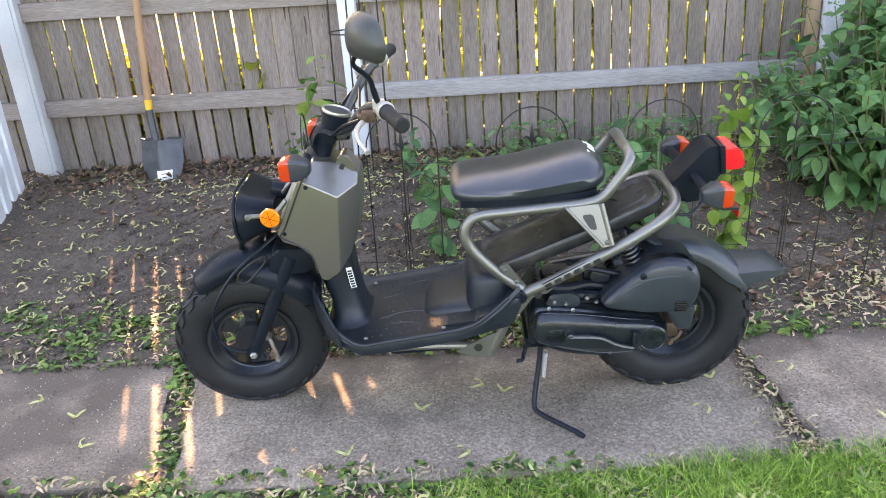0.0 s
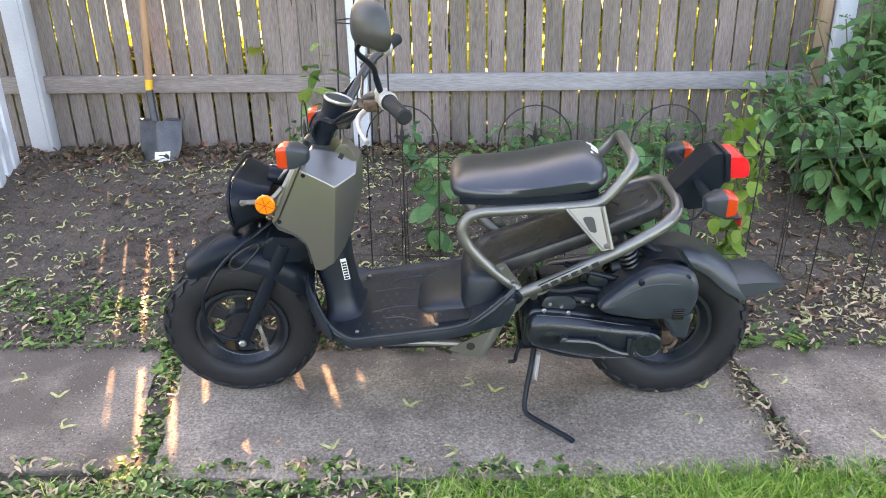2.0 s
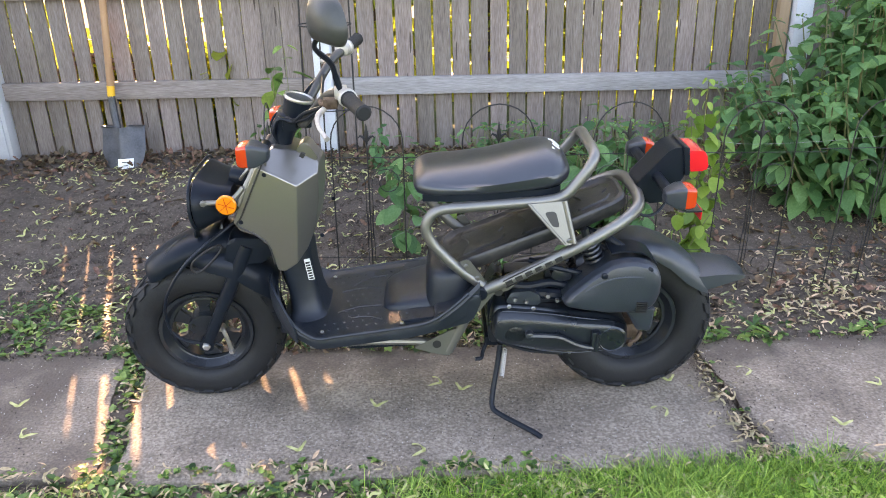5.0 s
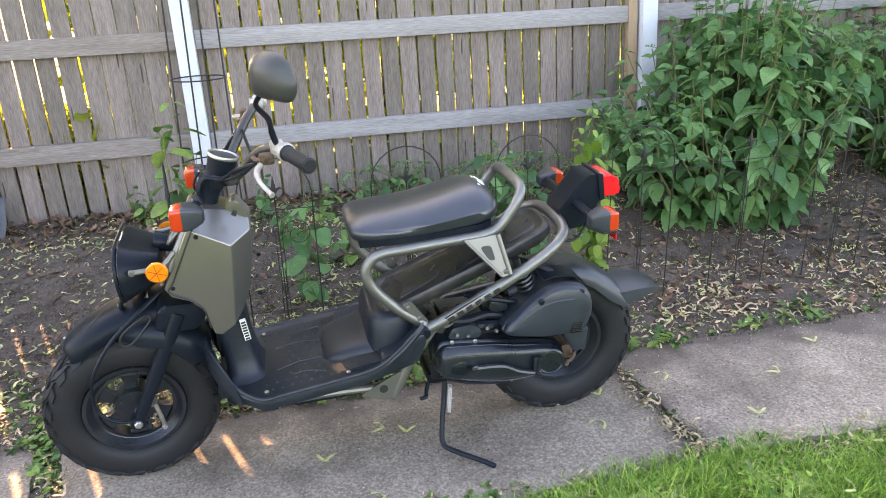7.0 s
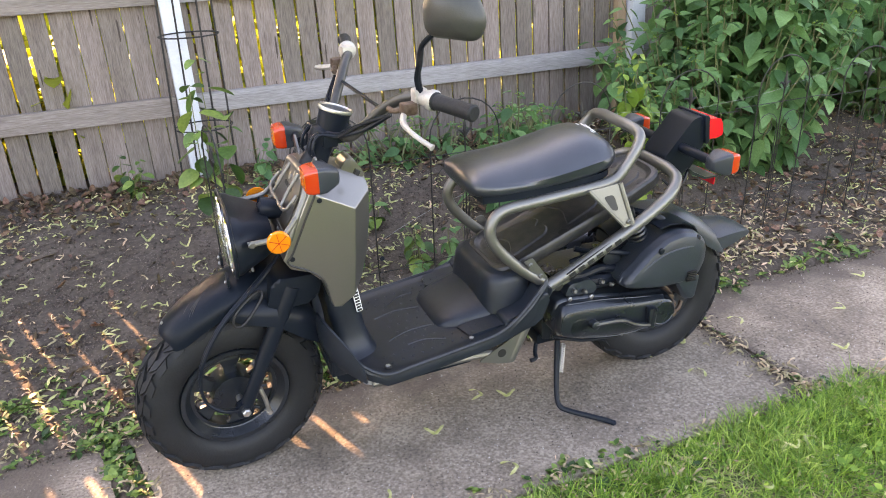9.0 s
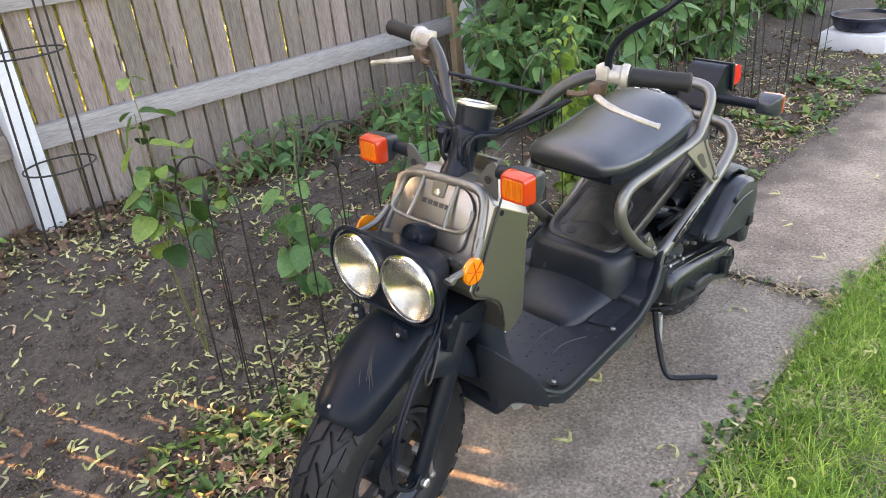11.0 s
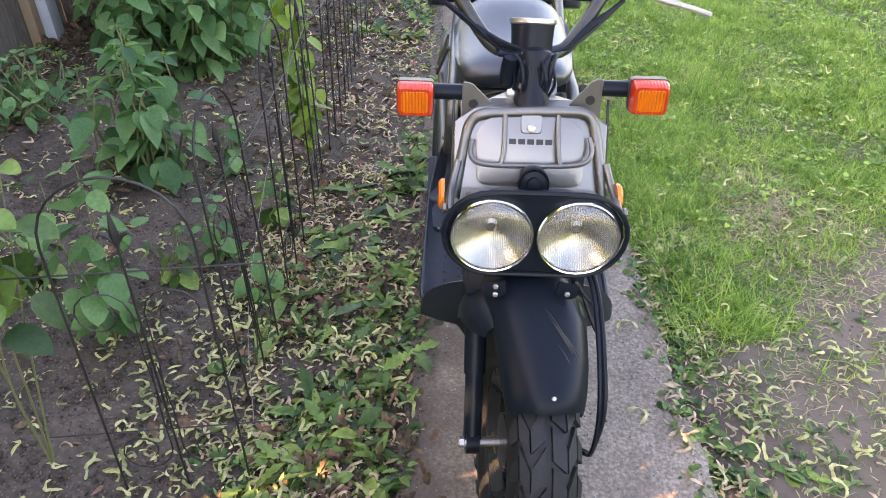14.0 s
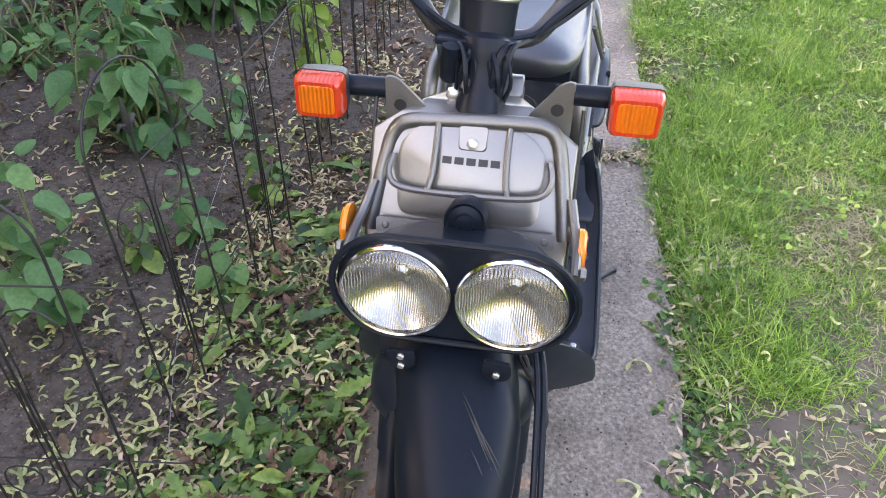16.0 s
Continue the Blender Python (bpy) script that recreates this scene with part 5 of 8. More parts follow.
# upturned front wings of the footboard
for s in (-1, 1):
    bm = bmesh.new()
    rows = []
    for u in np.linspace(0, 1, 13) ** 1.4:
        y = s * (0.192 - 0.122 * u)
        front_x = 0.262 + 0.062 * (1 - u) ** 2
        low = 0.306 - 0.022 * (1 - u) ** 2
        tall = 0.016 + 0.106 * math.sqrt(1 - (1 - u) ** 2)
        ztop, bow = low + tall, tall / 0.122
        rows.append([(front_x + 0.014 - 0.016 * v * bow - 0.010 * bow * math.sin(math.pi * v), y, low + (ztop - low) * v) for v in np.linspace(0, 1, 6)])
    sheet(bm, rows)
    thick(bm, 0.006)
    part("wing", bm, M_BOARD, footboard)
bm = bmesh.new()
prism(bm, rounded([(0.43, 0.252), (0.63, 0.262), (0.63, 0.232), (0.47, 0.226)], 0.01), -0.15, 0.15, 0.008)
prism(bm, rounded([(0.28, 0.25), (0.43, 0.26), (0.47, 0.232), (0.30, 0.215)], 0.02), -0.09, 0.09, 0.02)
part("under_tray", bm, M_BLACK, scooter)

bm = bmesh.new()
prism(bm, rounded([(0.340, 0.232), (0.450, 0.244), (0.450, 0.212), (0.410, 0.194), (0.356, 0.196)], 0.012), -0.095, 0.050, 0.010, 3)
part("under_box", bm, M_PALEPLASTIC, scooter, "pale grey moulded box below the footboard")

# hump behind the feet, and the long tray over the engine
bm = bmesh.new()
rings = []
for x, z, w in ((0.556, 0.312, 0.044), (0.562, 0.324, 0.060), (0.576, 0.338, 0.074), (0.605, 0.350, 0.086), (0.645, 0.360, 0.094), (0.69, 0.372, 0.102)):
    b = deck_z(x) - 0.004
    rings.append([(x, (w + 0.024) * math.cos(a), b + (z - b) * max(math.sin(a), 0) ** 0.55) for a in np.linspace(math.pi, 0, 15)] + [(x, 0, b - 0.01)])
loft(bm, rings)
part("hump", bm, M_BOARD, scooter, "moulded black hump", 60)
for s in (-1, 1):
    bm = bmesh.new()
    loft(bm, [[(x, s * y, z) for x, y, z in ((0.600, 0.118, deck_z(0.600) + e), (0.612, 0.172, deck_z(0.612) + e), (0.700, 0.180, deck_z(0.700) + e + 0.004), (0.700, 0.112, deck_z(0.700) + e + 0.004))] for e in (-0.004, 0.006)])
    part("step_plate", bm, M_BOARD, scooter)
    bm = bmesh.new()
    for i in range(4):
        for j in range(2):
            x, y = 0.625 + 0.018 * i, s * (0.128 + 0.022 * j)
            lathe(bm, [(0.0032, 0), (0.0022, 0.002)], (x, y, deck_z(x) + 0.007), (0, 0, 1), 7)
    part("stud", bm, M_BOARD, footboard)["kind"] = "stuff"
bm = bmesh.new()
rings = []
for z, x0, w in ((0.345, 0.676, 0.142), (0.390, 0.680, 0.137), (0.424, 0.684, 0.132), (0.438, 0.690, 0.128), (0.445, 0.702, 0.118)):
    rings.append([(x, y, z) for x, y in rounded([(x0, -w), (x0 + 0.13, -w), (x0 + 0.13, w), (x0, w)], 0.062, 7)])
loft(bm, rings)
part("knee_cowl", bm, M_BOARD, scooter, "smooth black cowl", 60)
for x0, x1 in ((0.705, 0.80),):
    for s in (-1, 1):
        bm = bmesh.new()
        prism(bm, rounded([(0.70, 0.300), (0.80, 0.330), (0.826, 0.395), (0.812, 0.415), (0.77, 0.375), (0.70, 0.355)], 0.012), s * 0.192, s * 0.125, 0.008)
        part("side_cover", bm, M_BOARD, scooter)
t0, t1 = Vector((0.715, 0, 0.446)), Vector((1.208, 0, 0.640))
td = (t1 - t0).normalized()
tn = Vector((-td.z, 0, td.x))
L = (t1 - t0).length
bm = bmesh.new()
rings = []
for d, g in ((-0.040, 0.012), (-0.028, 0.002), (-0.006, 0.0), (0.0, 0.004), (0.001, 0.012), (-0.008, 0.020), (-0.009, 0.026)):
    out = rounded([(0.0 + g, -0.112 + g), (L * 0.62, -0.112 + g), (L - g, -0.095 + g), (L - g, 0.095 - g), (L * 0.62, 0.112 - g), (0.0 + g, 0.112 - g)], 0.055, 6)
    rings.append([t0 + td * a + Vector((0, y, 0)) + tn * d for a, y in out])
loft(bm, rings)
tray = part("tray", bm, M_TRAY, scooter, "long dark plastic tray under the seat", 40)
bm = bmesh.new()
for a, b, w in ((0.06, 0.20, 0.070), (0.23, 0.36, 0.075), (0.39, 0.50, 0.060)):
    out = rounded([(a, -w), (b - 0.02, -w * 0.8), (b, -w * 0.3), (b - 0.03, 0), (b, w * 0.3), (b - 0.02, w * 0.8), (a, w), (a + 0.03, 0)], 0.02, 3)
    loft(bm, [[t0 + td * p + Vector((0, y, 0)) + tn * -0.0092 for p, y in out], [t0 + td * ((a + b) / 2 + (p - (a + b) / 2) * 0.93) + Vector((0, y * 0.93, 0)) + tn * -0.0052 for p, y in out]])
pieces("tray_relief", bm, M_TRAY, tray)
bm = bmesh.new()
for a, y in ((0.06, -0.085), (0.21, -0.086), (0.30, -0.086), (0.47, -0.07), (0.06, 0.085), (0.21, 0.086), (0.47, 0.07), (0.042, -0.045), (0.042, 0.045)):
    lathe(bm, [(0.013, 0), (0.013, 0.001)], t0 + td * a + Vector((0, y, 0)) + tn * -0.0088, tn, 16)
pieces("tray_hole", bm, M_INK, tray)

# tube frame
TR = 0.0158


def side_tube(pts, r=TR, k=5):
    bm = bmesh.new()
    tube(bm, spline(pts, k), r, 14)
    return bm


rear_loop = [(0.822, -0.152, 0.398), (0.92, -0.158, 0.4455), (1.04, -0.164, 0.512), (1.12, -0.164, 0.557), (1.185, -0.154, 0.596), (1.226, -0.122, 0.620), (1.238, -0.080, 0.630), (1.240, -0.035, 0.634)]
rear_loop += [(x, -y, z) for x, y, z in rear_loop[::-1]]
part("main_tube", side_tube(rear_loop), M_FRAME, scooter, "pewter grey metal frame tube")
seat_loop = [(0.832, -0.145, 0.412), (0.775, -0.142, 0.455), (0.735, -0.140, 0.493), (0.697, -0.138, 0.538), (0.682, -0.137, 0.577), (0.693, -0.135, 0.609), (0.724, -0.134, 0.628), (0.80, -0.133, 0.634), (0.90, -0.133, 0.641),
             (0.985, -0.133, 0.647), (1.030, -0.132, 0.657), (1.060, -0.130, 0.684), (1.095, -0.124, 0.730), (1.110, -0.105, 0.756), (1.110, -0.060, 0.765), (1.108, -0.020, 0.766)]
seat_loop += [(x, -y, z) for x, y, z in seat_loop[::-1]]
part("seat_tube", side_tube(seat_loop, 0.0142), M_FRAME, scooter, "pewter grey metal seat frame tube")
for s in (-1, 1):
    bm = bmesh.new()
    tube(bm, [(0.822, s * 0.152, 0.400), (0.735, s * 0.148, 0.215)], TR, 14)
    tube(bm, spline([(0.735, s * 0.148, 0.232), (0.66, s * 0.150, 0.246), (0.52, s * 0.155, 0.252), (0.36, s * 0.150, 0.240)], 4), 0.0115, 10)
    part("lower_tube", bm, M_FRAME, scooter, "pewter grey metal frame tube")
    bm = bmesh.new()
    prism(bm, rounded([(0.640, 0.232), (0.735, 0.282), (0.762, 0.292), (0.742, 0.205), (0.700, 0.212)], 0.008), s * 0.162, s * 0.156, 0.0015, 1)
    prism(bm, rounded([(0.815, 0.395), (0.905, 0.440), (0.935, 0.440), (0.900, 0.400), (0.858, 0.388), (0.820, 0.335), (0.795, 0.330)], 0.008), s * 0.150, s * 0.144, 0.0015, 1)
    pieces("gusset", bm, M_FRAME, scooter, "drilled metal gusset plate")
    bm = bmesh.new()
    lathe(bm, [(0.012, 0), (0.012, 0.001)], (0.705, s * 0.1622, 0.243), (0, s, 0), 16)
    lathe(bm, [(0.011, 0), (0.011, 0.001)], (0.872, s * 0.1502, 0.394), (0, s, 0), 16)
    pieces("gusset_hole", bm, M_INK, scooter)
    bm = bmesh.new()
    lathe(bm, [(0.019, -0.004), (0.019, 0.018), (0.015, 0.021)], (0.822, s * 0.152, 0.399), (0, s, 0), 20)
    part("frame_cap", bm, M_BLACK, scooter, "black end cap")
    bm = bmesh.new()
    prism(bm, rounded([(0.768, 0.488), (0.792, 0.494), (0.838, 0.428), (0.815, 0.415)], 0.006), s * 0.153, s * 0.149, 0.001, 1)
    for x, z in ((0.785, 0.476), (0.815, 0.440)):
        bolt(bm, (x, s * 0.153, z), (0, s, 0), 0.007, 0.006)
    part("tube_clamp", bm, M_FRAME, scooter)
    bm = bmesh.new()
    hole = rounded([(0.982, 0.626), (1.012, 0.628), (1.022, 0.588), (1.004, 0.590)], 0.010, 3)
    outl = rounded([(0.940, 0.646), (1.036, 0.652), (1.061, 0.548), (1.037, 0.543)], 0.006)

    def bracket_y(z, out):
        return s * (0.147 + (0.650 - z) * 0.30 + out)
    loft(bm, [[(x, bracket_y(z, d), z) for x, z in outl] for d in (0.0, 0.004)])
    tube(bm, [(1.034, bracket_y(0.652, 0.003), 0.652), (1.059, bracket_y(0.548, 0.003), 0.548)], 0.007, 8)
    tube(bm, [(0.943, bracket_y(0.646, 0.003), 0.646), (1.036, bracket_y(0.545, 0.003), 0.545)], 0.0045, 8)
    bolt(bm, (1.047, bracket_y(0.556, 0.004), 0.556), (0, s, 0), 0.007, 0.006)
    part("seat_bracket", bm, M_FRAME, scooter, "triangular metal bracket")
    bm = bmesh.new()
    loft(bm, [[(x, bracket_y(z, d), z) for x, z in hole] for d in (0.0042, 0.0050)])
    pieces("bracket_hole", bm, M_INK, scooter)
# strip of dark shapes along the main tube
bm = bmesh.new()
a0, a1 = Vector((0.885, -0.1562, 0.4275)), Vector((1.035, -0.1638, 0.5092))
ad = (a1 - a0).normalized()
an = Vector((-ad.z, 0, ad.x))
for i in range(6):
    c = a0.lerp(a1, (i + 0.5) / 6)
    m = Matrix.Translation(c + Vector((0, -0.0150, 0))) @ Matrix(((ad.x, 0, an.x, 0), (0, 1, 0, 0), (ad.z, 0, an.z, 0), (0, 0, 0, 1)))
    block(bm, (-0.0098, -0.0012, -0.0058), (0.0098, 0.004, 0.0058), 0, 1, m)
for dn in (-0.0105, 0.0105):
    m = Matrix.Translation(a0.lerp(a1, 0.5) + an * dn + Vector((0, -0.0122, 0))) @ Matrix(((ad.x, 0, an.x, 0), (0, 1, 0, 0), (ad.z, 0, an.z, 0), (0, 0, 0, 1)))
    block(bm, (-0.085, -0.0010, -0.0007), (0.085, 0.004, 0.0007), 0, 1, m)
pieces("emblem", bm, M_INK, scooter, "strip of angular dark marks")

# seat
bm = bmesh.new()
rings = []
# x, underside, top of the middle, half width, side drop
for x, zb, zt, w, drop in ((0.650, 0.676, 0.688, 0.052, 0.002), (0.653, 0.664, 0.697, 0.084, 0.004), (0.662, 0.653, 0.706, 0.106, 0.008), (0.684, 0.647, 0.715, 0.120, 0.014), (0.715, 0.645, 0.720, 0.128, 0.020), (0.770, 0.646, 0.724, 0.133, 0.024),
                           (0.84, 0.649, 0.733, 0.137, 0.028), (0.90, 0.652, 0.747, 0.139, 0.032), (0.945, 0.655, 0.757, 0.138, 0.034), (0.980, 0.659, 0.762, 0.135, 0.034), (1.005, 0.663, 0.761, 0.129, 0.030), (1.030, 0.670, 0.752, 0.118, 0.022),
                           (1.046, 0.682, 0.737, 0.102, 0.013), (1.055, 0.694, 0.722, 0.078, 0.006), (1.057, 0.702, 0.712, 0.050, 0.002)):
    ring = []
    for i in range(32):
        a = 2 * math.pi * i / 32
        c, s = math.cos(a), math.sin(a)
        y = w * math.copysign(abs(c) ** 0.60, c) * (1.0 if s < 0.15 else 1 - 0.10 * s)
        zc, h = (zb + zt) / 2, (zt - zb) / 2
        ring.append((x, y, zc + h * math.copysign(abs(s) ** 0.62, s) - drop * abs(y / 0.13) ** 3 * (max(s, 0) ** 0.3)))
    rings.append(ring)
loft(bm, rings)
seat = part("seat", bm, M_VINYL, scooter, "black vinyl seat", 80)
bm = bmesh.new()
outl = [(x, s * w) for s in (-1, 1) for x, w in (((0.675, 0.112), (0.76, 0.128), (0.90, 0.130), (1.0, 0.120), (1.03, 0.10)) if s < 0 else ((1.03, 0.10), (1.0, 0.120), (0.90, 0.130), (0.76, 0.128), (0.675, 0.112)))]
loft(bm, [[(x, y, 0.642 + 0.016 * (x - 0.66) / 0.37) for x, y in outl], [(x, y, 0.660 + 0.016 * (x - 0.66) / 0.37) for x, y in outl]])
part("seat_base", bm, M_BLACK, seat)
bm = bmesh.new()
for i in range(5):
    y = -0.036 + i * 0.018
    block(bm, (-0.011, -0.0062, -0.001), (0.011, 0.0062, 0.0012), 0, 1, Matrix.Translation((1.027 - 0.0012 * abs(i - 2) ** 2, y, 0.7560 - 0.0012 * abs(i - 2) ** 2)) @ Matrix.Rotation(radians(36), 4, "Y"))
pieces("seat_emblem", bm, M_LABEL, seat, "small white emblem strip")

# rear mudguard, tail lamp, plate bracket
bm = bmesh.new()
sheet(bm, arch_rows([(1.090, 0.455, 0.402, 0.070), (1.130, 0.479, 0.428, 0.078), (1.175, 0.493, 0.442, 0.082), (1.235, 0.499, 0.452, 0.084), (1.294, 0.495, 0.450, 0.084), (1.346, 0.476, 0.420, 0.084),
                     (1.400, 0.443, 0.372, 0.084), (1.436, 0.409, 0.350, 0.083), (1.456, 0.380, 0.342, 0.080), (1.462, 0.360, 0.338, 0.076)], 21, 0.70, 0.70))
thick(bm, 0.004)
part("rear_mudguard", bm, M_GREYPLASTIC, scooter, "satin black rear mudguard", 60)
bm = bmesh.new()
rings = []
for x, z, w, h in ((1.420, 0.392, 0.076, 0.020), (1.446, 0.396, 0.080, 0.048), (1.474, 0.397, 0.077, 0.042), (1.515, 0.395, 0.071, 0.030), (1.552, 0.389, 0.064, 0.016), (1.568, 0.381, 0.058, 0.004)):
    rings.append([(x, y, q) for y, q in ((-w, z - h), (-w * 0.96, z - h * 0.1), (-w * 0.5, z + 0.004), (0, z + 0.006), (w * 0.5, z + 0.004), (w * 0.96, z - h * 0.1), (w, z - h), (0, z - h * 0.7))])
loft(bm, rings)
part("mud_flap", bm, M_GREYPLASTIC, scooter, "black flared mudguard tail")
bm = bmesh.new()
prism(bm, rounded([(1.238, 0.655), (1.318, 0.748), (1.334, 0.755), (1.358, 0.754), (1.370, 0.690), (1.322, 0.606), (1.268, 0.600)], 0.010), -0.050, 0.050, 0.012, 3)
tail = part("tail_housing", bm, M_BLACK, scooter, "black plastic tail housing", 50)
bm = bmesh.new()
prism(bm, rounded([(1.364, 0.747), (1.402, 0.746), (1.414, 0.739), (1.422, 0.700), (1.414, 0.692), (1.372, 0.690)], 0.006), -0.055, 0.055, 0.005, 3)
part("tail_lens", bm, M_RED, tail, "bright red tail lamp lens")
bm = bmesh.new()
prism(bm, rounded([(1.351, 0.759), (1.365, 0.757), (1.374, 0.684), (1.362, 0.680)], 0.003), -0.059, 0.059, 0.003, 2)
part("lens_frame", bm, M_BLACK, tail)
signal("rear_turn_signal", (1.322, -0.188, 0.677), 1, -1, -0.03)
signal("rear_turn_signal", (1.316, 0.188, 0.677), 1, 1, 0.03)
bm = bmesh.new()
prism(bm, rounded([(1.325, 0.612), (1.340, 0.600), (1.385, 0.577), (1.424, 0.577), (1.424, 0.572), (1.380, 0.572), (1.330, 0.596)], 0.003), -0.050, 0.050, 0.0015, 1)
plate = part("plate_bracket", bm, M_DARKMETAL, scooter, "bare dark plate bracket")
bm = bmesh.new()
block(bm, (1.424, -0.040, 0.545), (1.428, 0.040, 0.576), 0.0015, 2)
part("rear_reflector", bm, M_RED, plate, "small red reflector")
bm = bmesh.new()
tube(bm, spline([(1.23, -0.06, 0.60), (1.26, -0.07, 0.575), (1.30, -0.06, 0.58), (1.34, -0.03, 0.62)], 4), 0.004, 6)
part("tail_wire", bm, M_BLACK, scooter)

# engine: transmission case, air box, shock absorber, hoses
engine = empty("engine", None, scooter)
CASE = [(0.852, 0.262), (0.850, 0.320), (0.862, 0.358), (0.913, 0.358), (0.988, 0.348), (1.094, 0.330), (1.184, 0.320), (1.222, 0.296), (1.228, 0.262), (1.210, 0.236), (1.178, 0.218), (1.072, 0.209), (0.995, 0.218), (0.918, 0.240)]
bm = bmesh.new()

def case_ring(kx, kz, y):
    return [(1.035 + (x - 1.035) * kx, y, 0.282 + (z - 0.282) * kz) for x, z in rounded(CASE, 0.022, 4)]


loft(bm, [case_ring(0.99, 0.98, -0.075), case_ring(1.0, 1.0, -0.080), case_ring(1.0, 1.0, -0.150), case_ring(0.992, 0.975, -0.156), case_ring(0.975, 0.90, -0.159), case_ring(0.972, 0.89, -0.168), case_ring(0.965, 0.86, -0.176), case_ring(0.945, 0.72, -0.188), case_ring(0.93, 0.64, -0.1915), case_ring(0.80, 0.40, -0.193)])
case = part("transmission_case", bm, M_DARKMETAL, engine, "black cast transmission case", 50)
bm = bmesh.new()
inner = rounded([(1.0 + (x - 1.0) * 0.93, 0.285 + (z - 0.285) * 0.66) for x, z in CASE], 0.018, 3)
tube(bm, [(x, -0.1895, z) for x, z in inner], 0.0020, 6, True)
tube(bm, spline([(0.880, -0.1745, 0.350), (0.99, -0.1745, 0.341), (1.10, -0.1745, 0.323), (1.18, -0.1745, 0.312)], 4), 0.0018, 6)
tube(bm, spline([(0.890, -0.1745, 0.252), (0.99, -0.1745, 0.226), (1.08, -0.1745, 0.216), (1.17, -0.1745, 0.224)], 4), 0.0018, 6)
lathe(bm, [(0.040, 0), (0.040, 0.010), (0.035, 0.014), (0.033, 0.012), (0.006, 0.013)], (1.176, -0.180, 0.266), (0, -1, 0), 28)
lathe(bm, [(0.030, 0), (0.030, 0.004), (0.027, 0.006)], (0.915, -0.187, 0.285), (0, -1, 0), 28)
part("case_relief", bm, M_DARKMETAL, case)
bm = bmesh.new()
tube(bm, spline([(0.945, -0.205, 0.290), (0.965, -0.208, 0.292), (1.03, -0.207, 0.286), (1.073, -0.207, 0.264), (1.115, -0.206, 0.251), (1.14, -0.205, 0.253)], 4), 0.0075, 8)
lathe(bm, [(0.012, 0), (0.012, 0.026), (0.008, 0.028)], (0.952, -0.186, 0.290), (0, -1, 0), 14)
block(bm, (1.118, -0.212, 0.240), (1.140, -0.192, 0.300), 0.004, 2)
tube(bm, [(1.129, -0.212, 0.245), (1.135, -0.212, 0.300)], 0.006, 8)
part("kick_starter", bm, M_DARKMETAL, case, "folded black kick starter")
bm = bmesh.new()
for x, z in ((1.07, 0.209), (0.900, 0.356), (1.19, 0.216), (0.965, 0.349), (0.870, 0.262)):
    bolt(bm, (x, -0.158, z), (0, -1, 0), 0.0065, 0.006)
pieces("case_bolt", bm, M_STEEL, case, "bright bolts")
AIR = [(1.036, 0.380), (1.048, 0.402), (1.110, 0.460), (1.162, 0.494), (1.212, 0.502), (1.258, 0.492), (1.283, 0.472), (1.293, 0.444), (1.293, 0.406), (1.280, 0.372), (1.262, 0.356), (1.230, 0.350), (1.155, 0.349), (1.074, 0.362), (1.044, 0.370)]


def air_ring(k, y):
    return [(1.185 + (x - 1.185) * k, y, 0.428 + (z - 0.428) * k) for x, z in rounded(AIR, 0.012, 4)]


bm = bmesh.new()
loft(bm, [air_ring(0.97, -0.100), air_ring(0.97, -0.160), air_ring(1.0, -0.164), air_ring(1.0, -0.174), air_ring(0.982, -0.177), air_ring(0.982, -0.188), air_ring(0.955, -0.197), air_ring(0.88, -0.2045), air_ring(0.72, -0.2085), air_ring(0.4, -0.2105)])
air = part("air_box", bm, M_GREYPLASTIC, engine, "dark plastic air filter box", 30)
bm = bmesh.new()
tube(bm, spline([(1.068, -0.2005, 0.398), (1.104, -0.2065, 0.430), (1.142, -0.2085, 0.452), (1.182, -0.2092, 0.462), (1.23, -0.2078, 0.462), (1.276, -0.1985, 0.455)], 5), 0.0026, 6)
part("seam", bm, M_GREYPLASTIC, air)
bm = bmesh.new()
loft(bm, [[(x, y, z) for x, z in rounded([(1.200 + e, 0.362), (1.284 - e, 0.362), (1.276 - e, 0.290 + e), (1.240 + e, 0.293 + e)], 0.010, 3)] for y, e in ((-0.105, 0.0), (-0.190, 0.0), (-0.198, 0.006), (-0.200, 0.012))])
part("duct", bm, M_GREYPLASTIC, air, "", 30)
bm = bmesh.new()
for x, y, z in ((1.138, -0.2045, 0.466), (1.254, -0.1990, 0.478), (1.066, -0.195, 0.384)):
    lathe(bm, [(0.009, 0), (0.009, 0.004), (0.006, 0.006), (0.002, 0.006)], (x, y, z), (0, -1, 0), 12)
pieces("clip", bm, M_BLACK, air)
bm = bmesh.new()
for i in range(6):
    block(bm, (1.226, -0.2150, 0.360 + i * 0.0055), (1.254, -0.1950, 0.3625 + i * 0.0055))
pieces("vent", bm, M_INK, air)
bm = bmesh.new()
c0, c1 = Vector((1.140, -0.112, 0.440)), Vector((1.106, -0.112, 0.530))
hd = (c1 - c0).normalized()
hu, hw = hd.orthogonal().normalized(), hd.cross(hd.orthogonal().normalized())
tube(bm, [c0.lerp(c1, i / 80) + 0.023 * (math.cos(i * 0.55) * hu + math.sin(i * 0.55) * hw) for i in range(81)], 0.0050, 6)
tube(bm, [c0 - hd * 0.06, c1 + hd * 0.03], 0.011, 10)
part("shock_absorber", bm, M_DARKMETAL, engine, "black coil spring shock absorber")
bm = bmesh.new()
